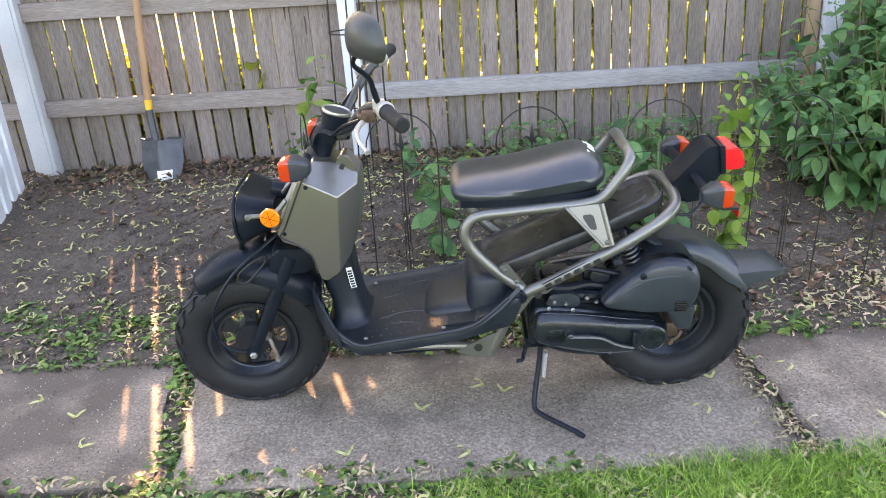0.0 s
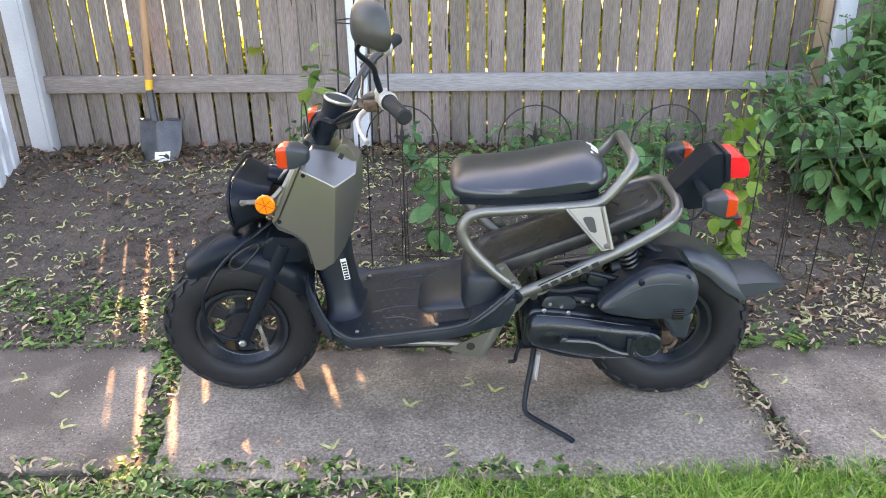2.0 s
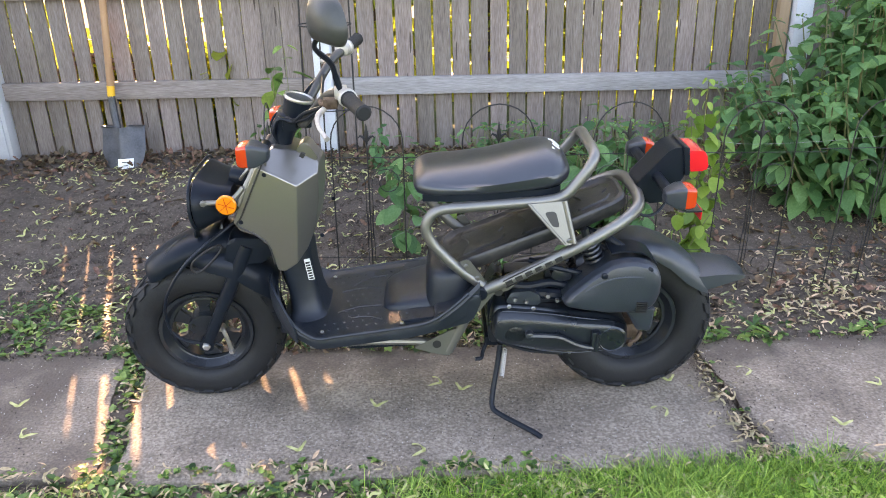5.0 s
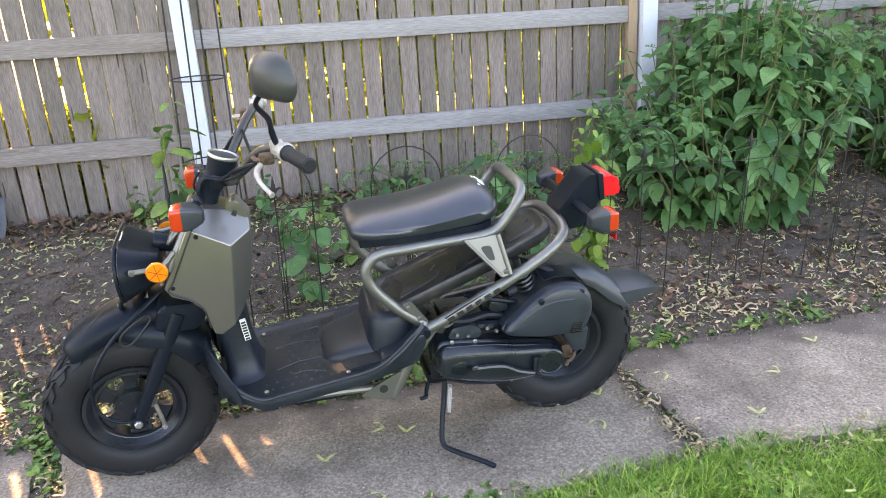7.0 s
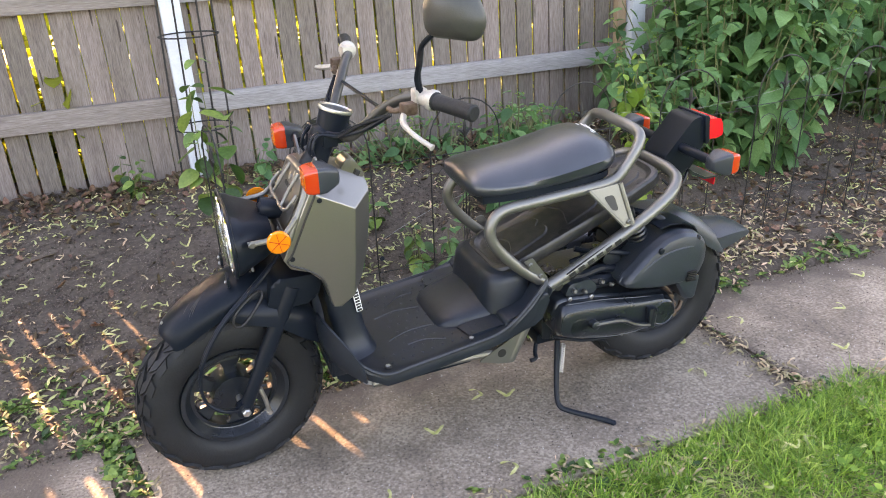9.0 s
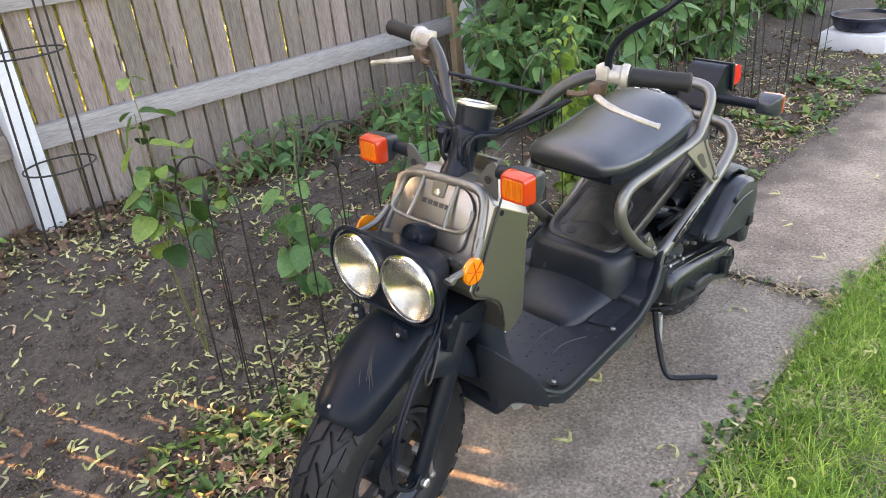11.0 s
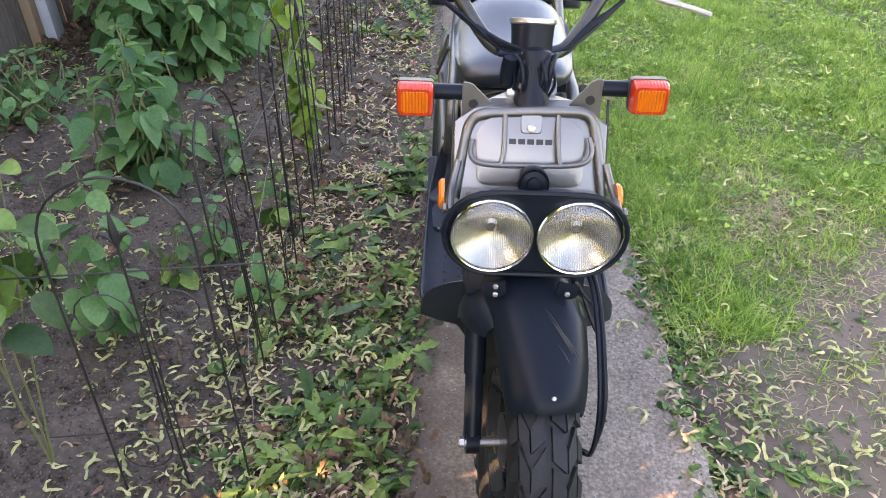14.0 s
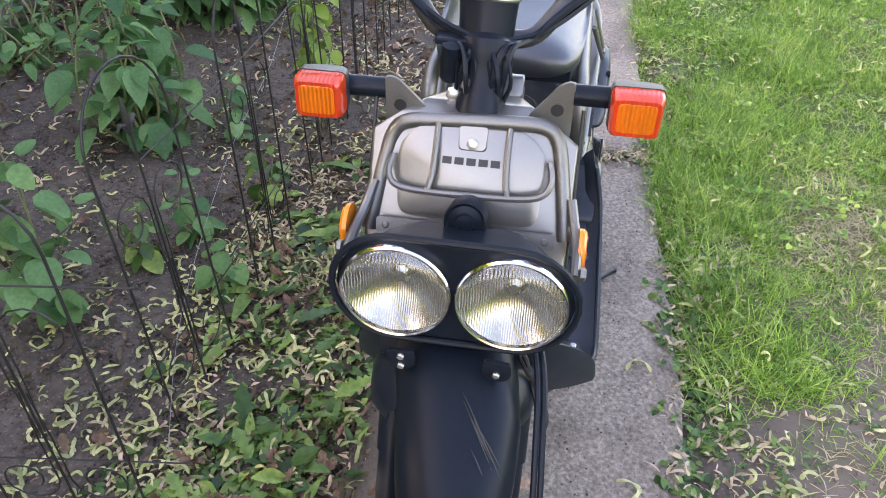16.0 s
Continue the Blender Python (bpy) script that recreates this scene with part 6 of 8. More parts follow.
for pts, r in (([(0.89, -0.11, 0.40), (0.95, -0.12, 0.395), (1.01, -0.12, 0.405), (1.06, -0.12, 0.395)], 0.013), ([(0.92, -0.10, 0.37), (1.0, -0.125, 0.375), (1.06, -0.12, 0.365)], 0.017),
               ([(0.96, -0.07, 0.45), (1.02, -0.09, 0.435), (1.08, -0.09, 0.425), (1.13, -0.09, 0.44)], 0.008), ([(1.12, -0.06, 0.50), (1.16, -0.08, 0.485), (1.18, -0.09, 0.46)], 0.010),
               ([(0.86, -0.10, 0.38), (0.85, -0.11, 0.32), (0.86, -0.10, 0.25)], 0.006), ([(0.875, -0.12, 0.225), (0.95, -0.15, 0.212), (1.05, -0.165, 0.208)], 0.005)):
    tube(bm, spline(pts, 4), r, 10)
pieces("hose", bm, M_BLACK, engine, "black rubber hoses")
bm = bmesh.new()
block(bm, (0.90, -0.09, 0.22), (1.12, 0.09, 0.37), 0.02, 2)
block(bm, (0.985, -0.125, 0.345), (1.05, -0.07, 0.385), 0.008, 2)
block(bm, (1.00, -0.10, 0.40), (1.06, -0.03, 0.44), 0.01, 2)
prism(bm, rounded([(0.845, 0.30), (0.875, 0.36), (0.90, 0.36), (0.90, 0.21), (0.85, 0.215)], 0.01), -0.11, 0.11, 0.006)
block(bm, (1.10, -0.05, 0.36), (1.24, 0.07, 0.44), 0.02, 2)
part("crankcase", bm, M_DARKMETAL, engine, "dark oily crankcase")
bm = bmesh.new()
block(bm, (1.215, -0.13, 0.228), (1.262, -0.06, 0.276), 0.012, 2)
bolt(bm, (1.262, -0.10, 0.236), (0, -1, 0), 0.013, 0.03)
tube(bm, spline([(1.215, -0.15, 0.235), (1.245, -0.165, 0.245), (1.262, -0.155, 0.265)], 3), 0.006, 8)
bolt(bm, (1.232, -0.160, 0.236), (0, -1, 0), 0.009, 0.012)
part("rear_hub_cover", bm, M_RUST, engine, "greasy rust-tinted hub and brake arm")
bm = bmesh.new()
rings = []
for x, r in ((0.93, 0.030), (0.95, 0.045), (1.25, 0.052), (1.34, 0.048), (1.36, 0.030)):
    rings.append([(x, 0.155 + r * 0.8 * math.cos(a), 0.30 + 0.12 * (x - 0.93) + r * math.sin(a)) for a in (2 * math.pi * i / 20 for i in range(20))])
loft(bm, rings)
part("silencer", bm, M_DARKMETAL, engine, "black exhaust silencer")

bm = bmesh.new()
sheet(bm, [[(x, y, z) for y in (-0.165, -0.13, -0.09)] for x, z in ((1.160, 0.510), (1.19, 0.517), (1.235, 0.514), (1.268, 0.498), (1.285, 0.474))])
thick(bm, 0.004)
part("splash_guard", bm, M_BLACK, engine)

# small fittings on the engine's upper side
for x, y, z, r in ((0.915, -0.152, 0.374, 0.007), (0.946, -0.152, 0.366, 0.006), (1.004, -0.140, 0.376, 0.008), (1.028, -0.150, 0.368, 0.006)):
    bm = bmesh.new()
    bolt(bm, (x, y, z), (0, -1, 0.2), r, 0.012)
    part("fitting", bm, M_DULL, engine, "dull steel hose clamp bolt")
bm = bmesh.new()
prism(bm, rounded([(0.890, 0.360), (0.905, 0.392), (0.960, 0.396), (0.985, 0.380), (0.985, 0.352)], 0.010), -0.150, -0.090, 0.008, 2)
part("fan_cover", bm, M_GREYPLASTIC, engine, "dark plastic fan cover")
bm = bmesh.new()
prism(bm, rounded([(1.010, 0.428), (1.022, 0.452), (1.065, 0.440), (1.070, 0.418), (1.030, 0.412)], 0.008), -0.130, -0.080, 0.008, 2)
part("carburettor", bm, M_DARKMETAL, engine, "small dark carburettor body")
bm = bmesh.new()
tube(bm, spline([(0.930, -0.100, 0.430), (1.000, -0.125, 0.455), (1.080, -0.130, 0.440), (1.125, -0.120, 0.425)], 5), 0.0075, 8)
tube(bm, spline([(1.110, -0.060, 0.535), (1.170, -0.110, 0.525), (1.200, -0.125, 0.505), (1.195, -0.130, 0.480)], 5), 0.0100, 8)
pieces("breather_hose", bm, M_BLACK, engine, "black breather hose")

# stands
bm = bmesh.new()
foot = Vector((0.985, -0.285, 0.020))
tube(bm, spline([(0.880, -0.140, 0.225), (0.872, -0.155, 0.170), (0.858, -0.185, 0.095), (0.856, -0.205, 0.062), (0.875, -0.222, 0.050), (0.925, -0.250, 0.036), (0.965, -0.272, 0.025), (0.985, -0.285, 0.016)], 4), [0.0075] * 27 + [0.009, 0.006], 10)
part("side_stand", bm, M_BLACK, scooter, "bent black steel side stand")
bm = bmesh.new()
s0, s1 = Vector((0.892, -0.150, 0.216)), Vector((0.884, -0.158, 0.130))
sd = (s1 - s0).normalized()
su = sd.orthogonal().normalized()
sw = sd.cross(su)
tube(bm, [s0.lerp(s1, i / 96) + 0.0065 * (math.cos(i * 0.9) * su + math.sin(i * 0.9) * sw) for i in range(97)], 0.0016, 5)
part("stand_spring", bm, M_STEEL, scooter, "steel return spring")
bm = bmesh.new()
block(bm, (0.84, -0.10, 0.195), (0.90, 0.10, 0.225), 0.006, 2)
tube(bm, spline([(0.85, -0.08, 0.205), (0.835, -0.10, 0.175), (0.830, -0.115, 0.165), (0.812, -0.12, 0.165)], 3), 0.006, 8)
tube(bm, spline([(0.86, 0.09, 0.205), (0.90, 0.11, 0.185), (0.98, 0.12, 0.180)], 3), 0.008, 8)
part("stand_bracket", bm, M_BLACK, scooter)

# ---- wire border fence in the garden bed ----
BY = 2.61


def wire_panel(name_parent, to_world, base, half=0.125, top=0.725):
    """One arched panel: two legs in an arch, a middle stake with a leaf-shaped tip, cross wires and scrolls. Own axes: u along, z up."""
    arch = [(-half, base)] + [(-half, z) for z in (0.2, 0.4, 0.56)] + [(half * math.cos(a), 0.60 + (top - 0.60) * math.sin(a)) for a in np.linspace(math.pi, 0, 13)] + [(half, z) for z in (0.56, 0.4, 0.2)] + [(half, base)]
    bm = bmesh.new()
    tube(bm, [to_world(u, z) for u, z in arch], 0.0025, 6)
    part("arch", bm, M_WIRE, name_parent)
    bm = bmesh.new()
    tube(bm, [to_world(0, base), to_world(0, 0.3), to_world(0, 0.600)], 0.0025, 6)
    part("stake", bm, M_WIRE, name_parent)
    bm = bmesh.new()
    tube(bm, [to_world(0, 0.595), to_world(0, 0.615), to_world(0, 0.635), to_world(0, 0.665)], [0.004, 0.008, 0.006, 0.001], 6)
    for s in (-1, 1):
        tube(bm, [to_world(0, 0.600), to_world(s * 0.012, 0.618), to_world(s * 0.022, 0.622), to_world(s * 0.030, 0.614)], [0.004, 0.005, 0.004, 0.001], 6)
    part("finial", bm, M_WIRE, name_parent, "small leaf-shaped tip")
    for z, w in ((0.545, 0.235), (0.17, 0.235)):
        bm = bmesh.new()
        tube(bm, [to_world(-w, z), to_world(w, z)], 0.0016, 6)
        part("cross_wire", bm, M_WIRE, name_parent)
    for s in (-1, 1):
        for z0, up in ((0.40, 1), (0.17, -1)):
            bm = bmesh.new()
            pts = [(s * 0.006, z0 - up * 0.16)]
            pts += [(s * 0.012, z0 - up * 0.05)]
            for i in range(15):
                a = math.pi - i * 0.5
                r = 0.055 - 0.0022 * i
                pts.append((s * (0.066 + r * math.cos(a)), z0 + up * (0.055 + r * math.sin(a))))
            tube(bm, [to_world(u, max(z, 0.03)) for u, z in pts], 0.0016, 5)
            part("scroll", bm, M_WIRE, name_parent)


r2 = random.Random(21)
for i in range(9):
    cx = -0.095 + 0.455 * i
    th, lean = radians(r2.uniform(-5, 5)), r2.uniform(-0.035, 0.035)
    panel_thing = tagged(empty("wire_border_panel"), "thin black arched wire border panel stuck in the soil", "border fence", "wire border panels")
    dz = r2.uniform(-0.008, 0.008)

    def place(u, z, cx=cx, th=th, lean=lean, dz=dz):
        return Vector((cx + u * math.cos(th), BY + u * math.sin(th) + lean * z + 0.004 * i, z + dz))
    wire_panel(panel_thing, place, 0.0)
panel_thing = tagged(empty("wire_border_panel"), "thin black arched wire border panel at the corner", "border fence", "wire border panels")
wire_panel(panel_thing, lambda u, z: Vector((-0.445 - 0.10 * u, 2.695 + u, z)), 0.0)
bm = bmesh.new()
tube(bm, spline([(-0.32, 2.58, 0.06), (-0.10, 2.62, 0.20), (0.25, 2.63, 0.36), (0.62, 2.64, 0.44), (0.95, 2.66, 0.58), (1.30, 2.70, 0.545), (1.75, 2.72, 0.56), (2.2, 2.74, 0.62), (2.8, 2.8, 0.63)], 6), 0.0006, 5)
string = part("string", bm, M_STRING)
tagged(string, "thin pale garden string tied along the wire border", "string")

# ---- round wire plant support by the white post ----
cage = tagged(empty("plant_support"), "tall dark wire plant support around the white post", "plant support")
for i in range(4):
    a = radians(20 + 90 * i)
    bm = bmesh.new()
    tube(bm, [(-0.375 + 0.135 * math.cos(a), 3.90 + 0.10 * math.sin(a) - 0.02, 0.12), (-0.36 + 0.115 * math.cos(a), 3.90 + 0.09 * math.sin(a) - 0.02, 1.45)], 0.0042, 6)
    part("rod", bm, M_WIRE, cage)
for z in (0.45, 0.85, 1.25):
    bm = bmesh.new()
    tube(bm, [(-0.368 + 0.126 * math.cos(a), 3.88 + 0.105 * math.sin(a), z) for a in np.linspace(0, 2 * math.pi, 25)[:-1]], 0.0035, 6, True)
    part("ring", bm, M_WIRE, cage)

# ---- planter by the far part of the path ----
bm = bmesh.new()
block(bm, (4.25, 2.46, 0.0), (4.66, 2.88, 0.115), 0.012, 2)
tagged(part("plinth", bm, M_WHITE), "low white painted block under a planter", "plinth")
planter = tagged(empty("planter"), "shallow dark blue planter bowl full of soil on a white block", "planter")
bm = bmesh.new()
lathe(bm, [(0.150, 0.116), (0.178, 0.135), (0.196, 0.195), (0.205, 0.198), (0.205, 0.214), (0.190, 0.214), (0.186, 0.190)], (4.455, 2.67, 0.0), (0, 0, 1), 36, False)
part("bowl", bm, M_NAVY, planter, "dark blue glazed bowl")
bm = bmesh.new()
lathe(bm, [(0.187, 0.180), (0.188, 0.192), (0.09, 0.200), (0.01, 0.202)], (4.455, 2.67, 0.0), (0, 0, 1), 30)
part("potting_soil", bm, M_CRUMB, planter, "dark soil in the bowl")

# ---- leaf shapes ----
def leaf_shape(width=0.30, droop=0.26, fold=0.10, stations=(0.0, 0.12, 0.3, 0.5, 0.7, 0.87, 1.0), widths=(0, 0.55, 0.95, 1.0, 0.78, 0.4, 0)):
    """A pointed oval leaf along x, folded at the midrib and drooping: vertices and triangles."""
    v, rows = [], []
    for u, w in zip(stations, widths):
        z = -droop * u * u
        if w == 0:
            rows.append((len(v),))
            v.append((u, 0, z))
        else:
            rows.append((len(v), len(v) + 1, len(v) + 2))
            v += [(u - 0.03 * w, -width * w, z + fold * w), (u, 0, z), (u - 0.03 * w, width * w, z + fold * w)]
    f = []
    for a, b in zip(rows, rows[1:]):
        if len(a) == 1:
            f += [(a[0], b[1], b[0]), (a[0], b[2], b[1])]
        elif len(b) == 1:
            f += [(a[0], a[1], b[0]), (a[1], a[2], b[0])]
        else:
            f += [(a[0], a[1], b[1]), (a[0], b[1], b[0]), (a[1], a[2], b[2]), (a[1], b[2], b[1])]
    return np.array(v), np.array(f)


LEAF_V, LEAF_F = leaf_shape()
ROUND_V, ROUND_F = leaf_shape(0.37, 0.12, 0.08, widths=(0, 0.75, 1.0, 1.0, 0.82, 0.5, 0))


class Foliage:
    """Gathers leaves and stems of one plant."""

    def __init__(self, seed):
        self.r = np.random.default_rng(seed)
        self.p, self.yaw, self.pitch, self.roll, self.size = [], [], [], [], []
        self.stems = bmesh.new()

    def leaf(self, at, yaw, pitch, size):
        self.p.append(tuple(at))
        self.yaw.append(yaw)
        self.pitch.append(pitch)
        self.roll.append(self.r.normal(0, 0.28))
        self.size.append(size)

    def stem(self, base, tip, bend, r0, r1, gap, size, start=0.3, droop=0.35, top_light=False):
        """A stem with pairs of leaves, each pair turned against the one below."""
        base, tip = Vector(base), Vector(tip)
        mid = base.lerp(tip, 0.5) + Vector((bend[0], bend[1], 0))
        pts = spline([base, mid, tip], 5)
        tube(self.stems, pts, [r0 + (r1 - r0) * i / (len(pts) - 1) for i in range(len(pts))], 5)
        length = (tip - base).length
        n = max(int(length * (1 - start) / gap), 2)
        turn = self.r.uniform(0, 6.28)
        for i in range(n + 1):
            u = start + (1 - start) * i / n
            q = pts[min(int(u * (len(pts) - 1)), len(pts) - 1)]
            k = u * (len(pts) - 1) - int(u * (len(pts) - 1))
            if int(u * (len(pts) - 1)) + 1 < len(pts):
                q = q.lerp(pts[int(u * (len(pts) - 1)) + 1], k)
            scale = size * self.r.uniform(0.7, 1.2) * (1.0 if u < 0.85 else 0.55)
            for s in (0, math.pi):
                yaw = turn + s + self.r.normal(0, 0.35)
                out = 0.22 * scale
                self.leaf((q.x + out * math.cos(yaw), q.y + out * math.sin(yaw), q.z + 0.1 * scale), yaw, droop * self.r.uniform(0.1, 1.9) - (0.5 if u > 0.9 else 0), scale)
            turn += math.pi / 2 + self.r.normal(0, 0.2)

    def finish(self, parent, leaf_mat, stem_mat=None, shape=(LEAF_V, LEAF_F)):
        a = [np.array(q) for q in (self.yaw, self.pitch, self.roll)]
        me = strewn("leaves", shape[0], shape[1], np.array(self.p), turns(*a), np.array(self.size))
        ob = part("leaves", me, leaf_mat, parent, angle=180)
        ob["kind"] = "stuff"
        st = part("stem", self.stems, stem_mat or M_STEM, parent)
        st["kind"] = "stuff"
        return ob


def soil(x, y):
    return float(height(x, y))


def shrub(label, centre, spread, tall, stems, size, seed, mat, name="shrub", category="shrub", low_side=None):
    """A many-stemmed broad-leaved shrub."""
    thing = tagged(empty(name), label, category)
    fo = Foliage(seed)
    r = fo.r
    buds = bmesh.new()
    for i in range(stems):
        a, d = r.uniform(0, 6.28), math.sqrt(r.uniform(0, 1))
        bx, by = centre[0] + 0.45 * d * spread[0] * math.cos(a), centre[1] + 0.45 * d * spread[1] * math.sin(a)
        k = r.uniform(0.75, 1.05)
        tx, ty = centre[0] + k * d * spread[0] * math.cos(a), min(centre[1] + k * d * spread[1] * math.sin(a), 4.04)
        h = tall * (1.0 - 0.45 * d ** 2.2) * r.uniform(0.82, 1.06)
        if low_side is not None:          # lower growth towards the post
            h = min(h, (0.50 + 1.25 * max(tx - low_side, 0)) * r.uniform(0.9, 1.08))
        fo.stem((bx, by, soil(bx, by) - 0.02), (tx, ty, soil(tx, ty) + h), (r.normal(0, 0.04), r.normal(0, 0.04)), 0.006, 0.0025, 0.075, size, 0.22 if d < 0.7 else 0.08, 0.42)
        if r.random() < 0.4:
            for q in range(7):
                lathe(buds, [(0.002, 0), (0.0045, 0.003), (0.002, 0.006)], (tx + r.normal(0, 0.010), ty + r.normal(0, 0.010), soil(tx, ty) + h + r.normal(0.012, 0.005)), (0, 0, 1), 5)
    fo.finish(thing, mat)
    b = part("bud_cluster", buds, M_LIME, thing, "pale green flower buds")
    b["kind"] = "stuff"
    return thing


shrub("large leafy green hydrangea shrub growing against the fence", (2.17, 3.42), (0.80, 0.54), 1.22, 150, 0.116, 31, M_LEAF, low_side=1.72)
shrub("second leafy green hydrangea shrub farther along the fence", (3.58, 3.55), (0.72, 0.66), 1.12, 86, 0.104, 32, M_LEAF)
shrub("leafy green hydrangea shrub far along the fence", (5.15, 3.55), (0.75, 0.6), 1.0, 50, 0.12, 38, M_LEAF)
shrub("low dark green shrub beside the path", (5.05, 2.62), (0.42, 0.26), 0.36, 34, 0.075, 39, M_LEAF, "low_shrub")
shrub("young bright green hydrangea growing in the soil", (0.86, 3.20), (0.20, 0.20), 0.52, 15, 0.112, 33, M_LEAF, "young_shrub", "plant")
shrub("low green seedlings at the foot of the fence", (0.55, 3.84), (0.42, 0.14), 0.20, 30, 0.070, 34, M_LEAF, "seedling_patch", "plant")
shrub("low green seedlings at the foot of the fence", (1.20, 3.76), (0.30, 0.18), 0.23, 26, 0.072, 35, M_LEAF, "seedling_patch", "plant")


def climber(label, at, tops, size, gap, mat, seed, name, shape=(ROUND_V, ROUND_F), droop=0.6, start=0.25):
    thing = tagged(empty(name), label, "plant")
    fo = Foliage(seed)
    for dx, dy, h in tops:
        fo.stem((at[0], at[1], soil(*at) - 0.01), (at[0] + dx, at[1] + dy, h), (fo.r.normal(0, 0.02), fo.r.normal(0, 0.02)), 0.0028, 0.0014, gap, size, start, droop)
    fo.finish(thing, mat, None, shape)
    return thing


climber("bright green climber with broad leaves behind the wire border", (-0.40, 3.00), [(-0.06, -0.06, 0.80), (0.05, -0.09, 0.70), (-0.02, 0.02, 0.87), (-0.05, -0.11, 0.66)], 0.078, 0.055, M_WEED, 41, "climbing_plant", start=0.62)
climber("green broad-leaved plant behind the wire border", (0.0, 3.02), [(0.02, -0.03, 0.52), (0.08, 0.0, 0.42), (-0.06, 0.02, 0.38), (0.05, 0.08, 0.46), (0.12, -0.06, 0.28)], 0.085, 0.08, M_LEAF, 42, "broad_leaved_plant")
climber("lime green vine climbing a wire border", (1.10, 2.70), [(0.00, 0.00, 0.78), (0.06, 0.02, 0.70), (-0.05, 0.0, 0.66), (0.09, -0.03, 0.52), (-0.06, -0.03, 0.40), (0.04, -0.06, 0.30), (0.10, 0.04, 0.60), (-0.03, 0.05, 0.74)], 0.062, 0.052, M_LIME, 43, "vine", droop=0.9)
for i, (x, y) in enumerate(((0.30, 2.95), (0.42, 2.85), (0.22, 3.30), (-0.05, 3.55), (0.62, 2.72), (0.95, 2.95), (-0.7, 3.9), (-0.15, 3.80), (0.15, 3.72), (0.20, 2.68))):
    climber("small green seedling in the soil", (x, y), [(r2.uniform(-0.05, 0.05), r2.uniform(-0.05, 0.05), soil(x, y) + r2.uniform(0.10, 0.20)) for _ in range(4)], 0.06, 0.05, M_LEAF if i % 2 else M_WEED, 60 + i, "seedling")

# ---- ground litter ----
def spread(n, x0, x1, y0, y1, keep):
    """Random places in a rectangle, kept where keep(x, y) says so."""
    out = np.zeros((0, 2))
    while len(out) < n:
        p = np.stack([rng.uniform(x0, x1, n * 2), rng.uniform(y0, y1, n * 2)], -1)
        out = np.concatenate([out, p[rng.random(len(p)) < keep(p[:, 0], p[:, 1])]])
    return out[:n]


def patchy(x, y, s=1.0, k=0.0):
    v = np.sin(5.1 * s * x + 1.7 * y + k) * np.sin(6.3 * s * y - 2.2 * x + 2 * k) + 0.6 * np.sin(13 * s * x - 7 * y + k) * np.sin(11 * s * y + 5 * x)
    return np.clip(0.5 + 0.5 * v, 0.02, 1)


def top_of(p):
    """Height of what lies on top at a place: soil or path."""
    h = height(p[:, 0], p[:, 1])
    slab_on = (p[:, 1] > 1.62) & (p[:, 1] < 2.262) & (np.abs(p[:, 0] + 0.735 + 0.21 * (p[:, 1] - 1.63)) > 0.05)
    return np.where(slab_on, 0.004, h)


def key_shape(bend, wave, curl, pair=0.0):
    """A fallen maple key: a fat nut and a curled wing; verts and triangles. With pair, two keys still joined at that angle."""
    n = 9
    v, f = [], []
    x, y, z, a = 0.0, 0.0, 0.05, 0.0
    for i in range(n):
        u = i / (n - 1)
        w = (0.13, 0.23, 0.16, 0.11, 0.14, 0.18, 0.19, 0.16, 0.06)[i]
        nx, ny = -math.sin(a), math.cos(a)
        tip = curl * math.sin(3.1 * u)
        v += [(x - nx * w / 2, y - ny * w / 2, z + tip * 0.5), (x + nx * w / 2, y + ny * w / 2, z + tip + 0.05 * math.sin(5 * u))]
        if i:
            q = 2 * i
            f += [(q - 2, q, q + 1), (q - 2, q + 1, q - 1)]
        a += bend / n + wave * math.cos(6.28 * u)
        x, y, z = x + math.cos(a) / n * 1.1, y + math.sin(a) / n * 1.1, z + 0.01 * math.sin(4 * u)
    v, f = np.array(v), np.array(f)
    if pair:
        c, t = math.cos(pair), math.sin(pair)
        w = v.copy()
        w[:, 0], w[:, 1] = c * v[:, 0] + t * v[:, 1], t * v[:, 0] - c * v[:, 1]
        v, f = np.concatenate([v, w]), np.concatenate([f, f[:, ::-1] + len(v)])
    return v, f


KEY_SHAPES = [key_shape(1.4, 0.10, 0.10), key_shape(2.9, 0.05, 0.16), key_shape(-0.9, 0.28, 0.12), key_shape(0.7, -0.06, 0.10, 1.9), key_shape(3.9, 0.0, 0.22), key_shape(1.1, 0.12, 0.14, 2.5)]


def keys(label, places, lo, hi, mat, tilt=0.3, lift=0.006):
    """Maple keys of all the shapes over the given places."""
    for k, shape in enumerate(KEY_SHAPES):
        q = places[k::len(KEY_SHAPES)]
        litter("maple_seeds", label, "seeds", shape, q, rng.uniform(lo, hi, len(q)), mat, tilt, lift)


def litter(name, label, category, shape, places, size, mat, tilt=0.25, lift=0.004):
    n = len(places)
    z = top_of(places) + lift
    rot = turns(rng.uniform(0, 6.28, n), rng.normal(0, tilt, n), rng.normal(0, tilt, n))
    ob = part(name, strewn(name, shape[0], shape[1], np.column_stack([places, z]), rot, size), mat, angle=180)
    return tagged(ob, label, category, kind="stuff")


def clustered(n, x0, x1, y0, y1, keep, knot=5, near=0.035):
    """Places in small heaps."""
    c = spread(max(n // knot, 1), x0, x1, y0, y1, keep)
    q = np.repeat(c, knot, 0)
    return q + rng.normal(0, near, q.shape)


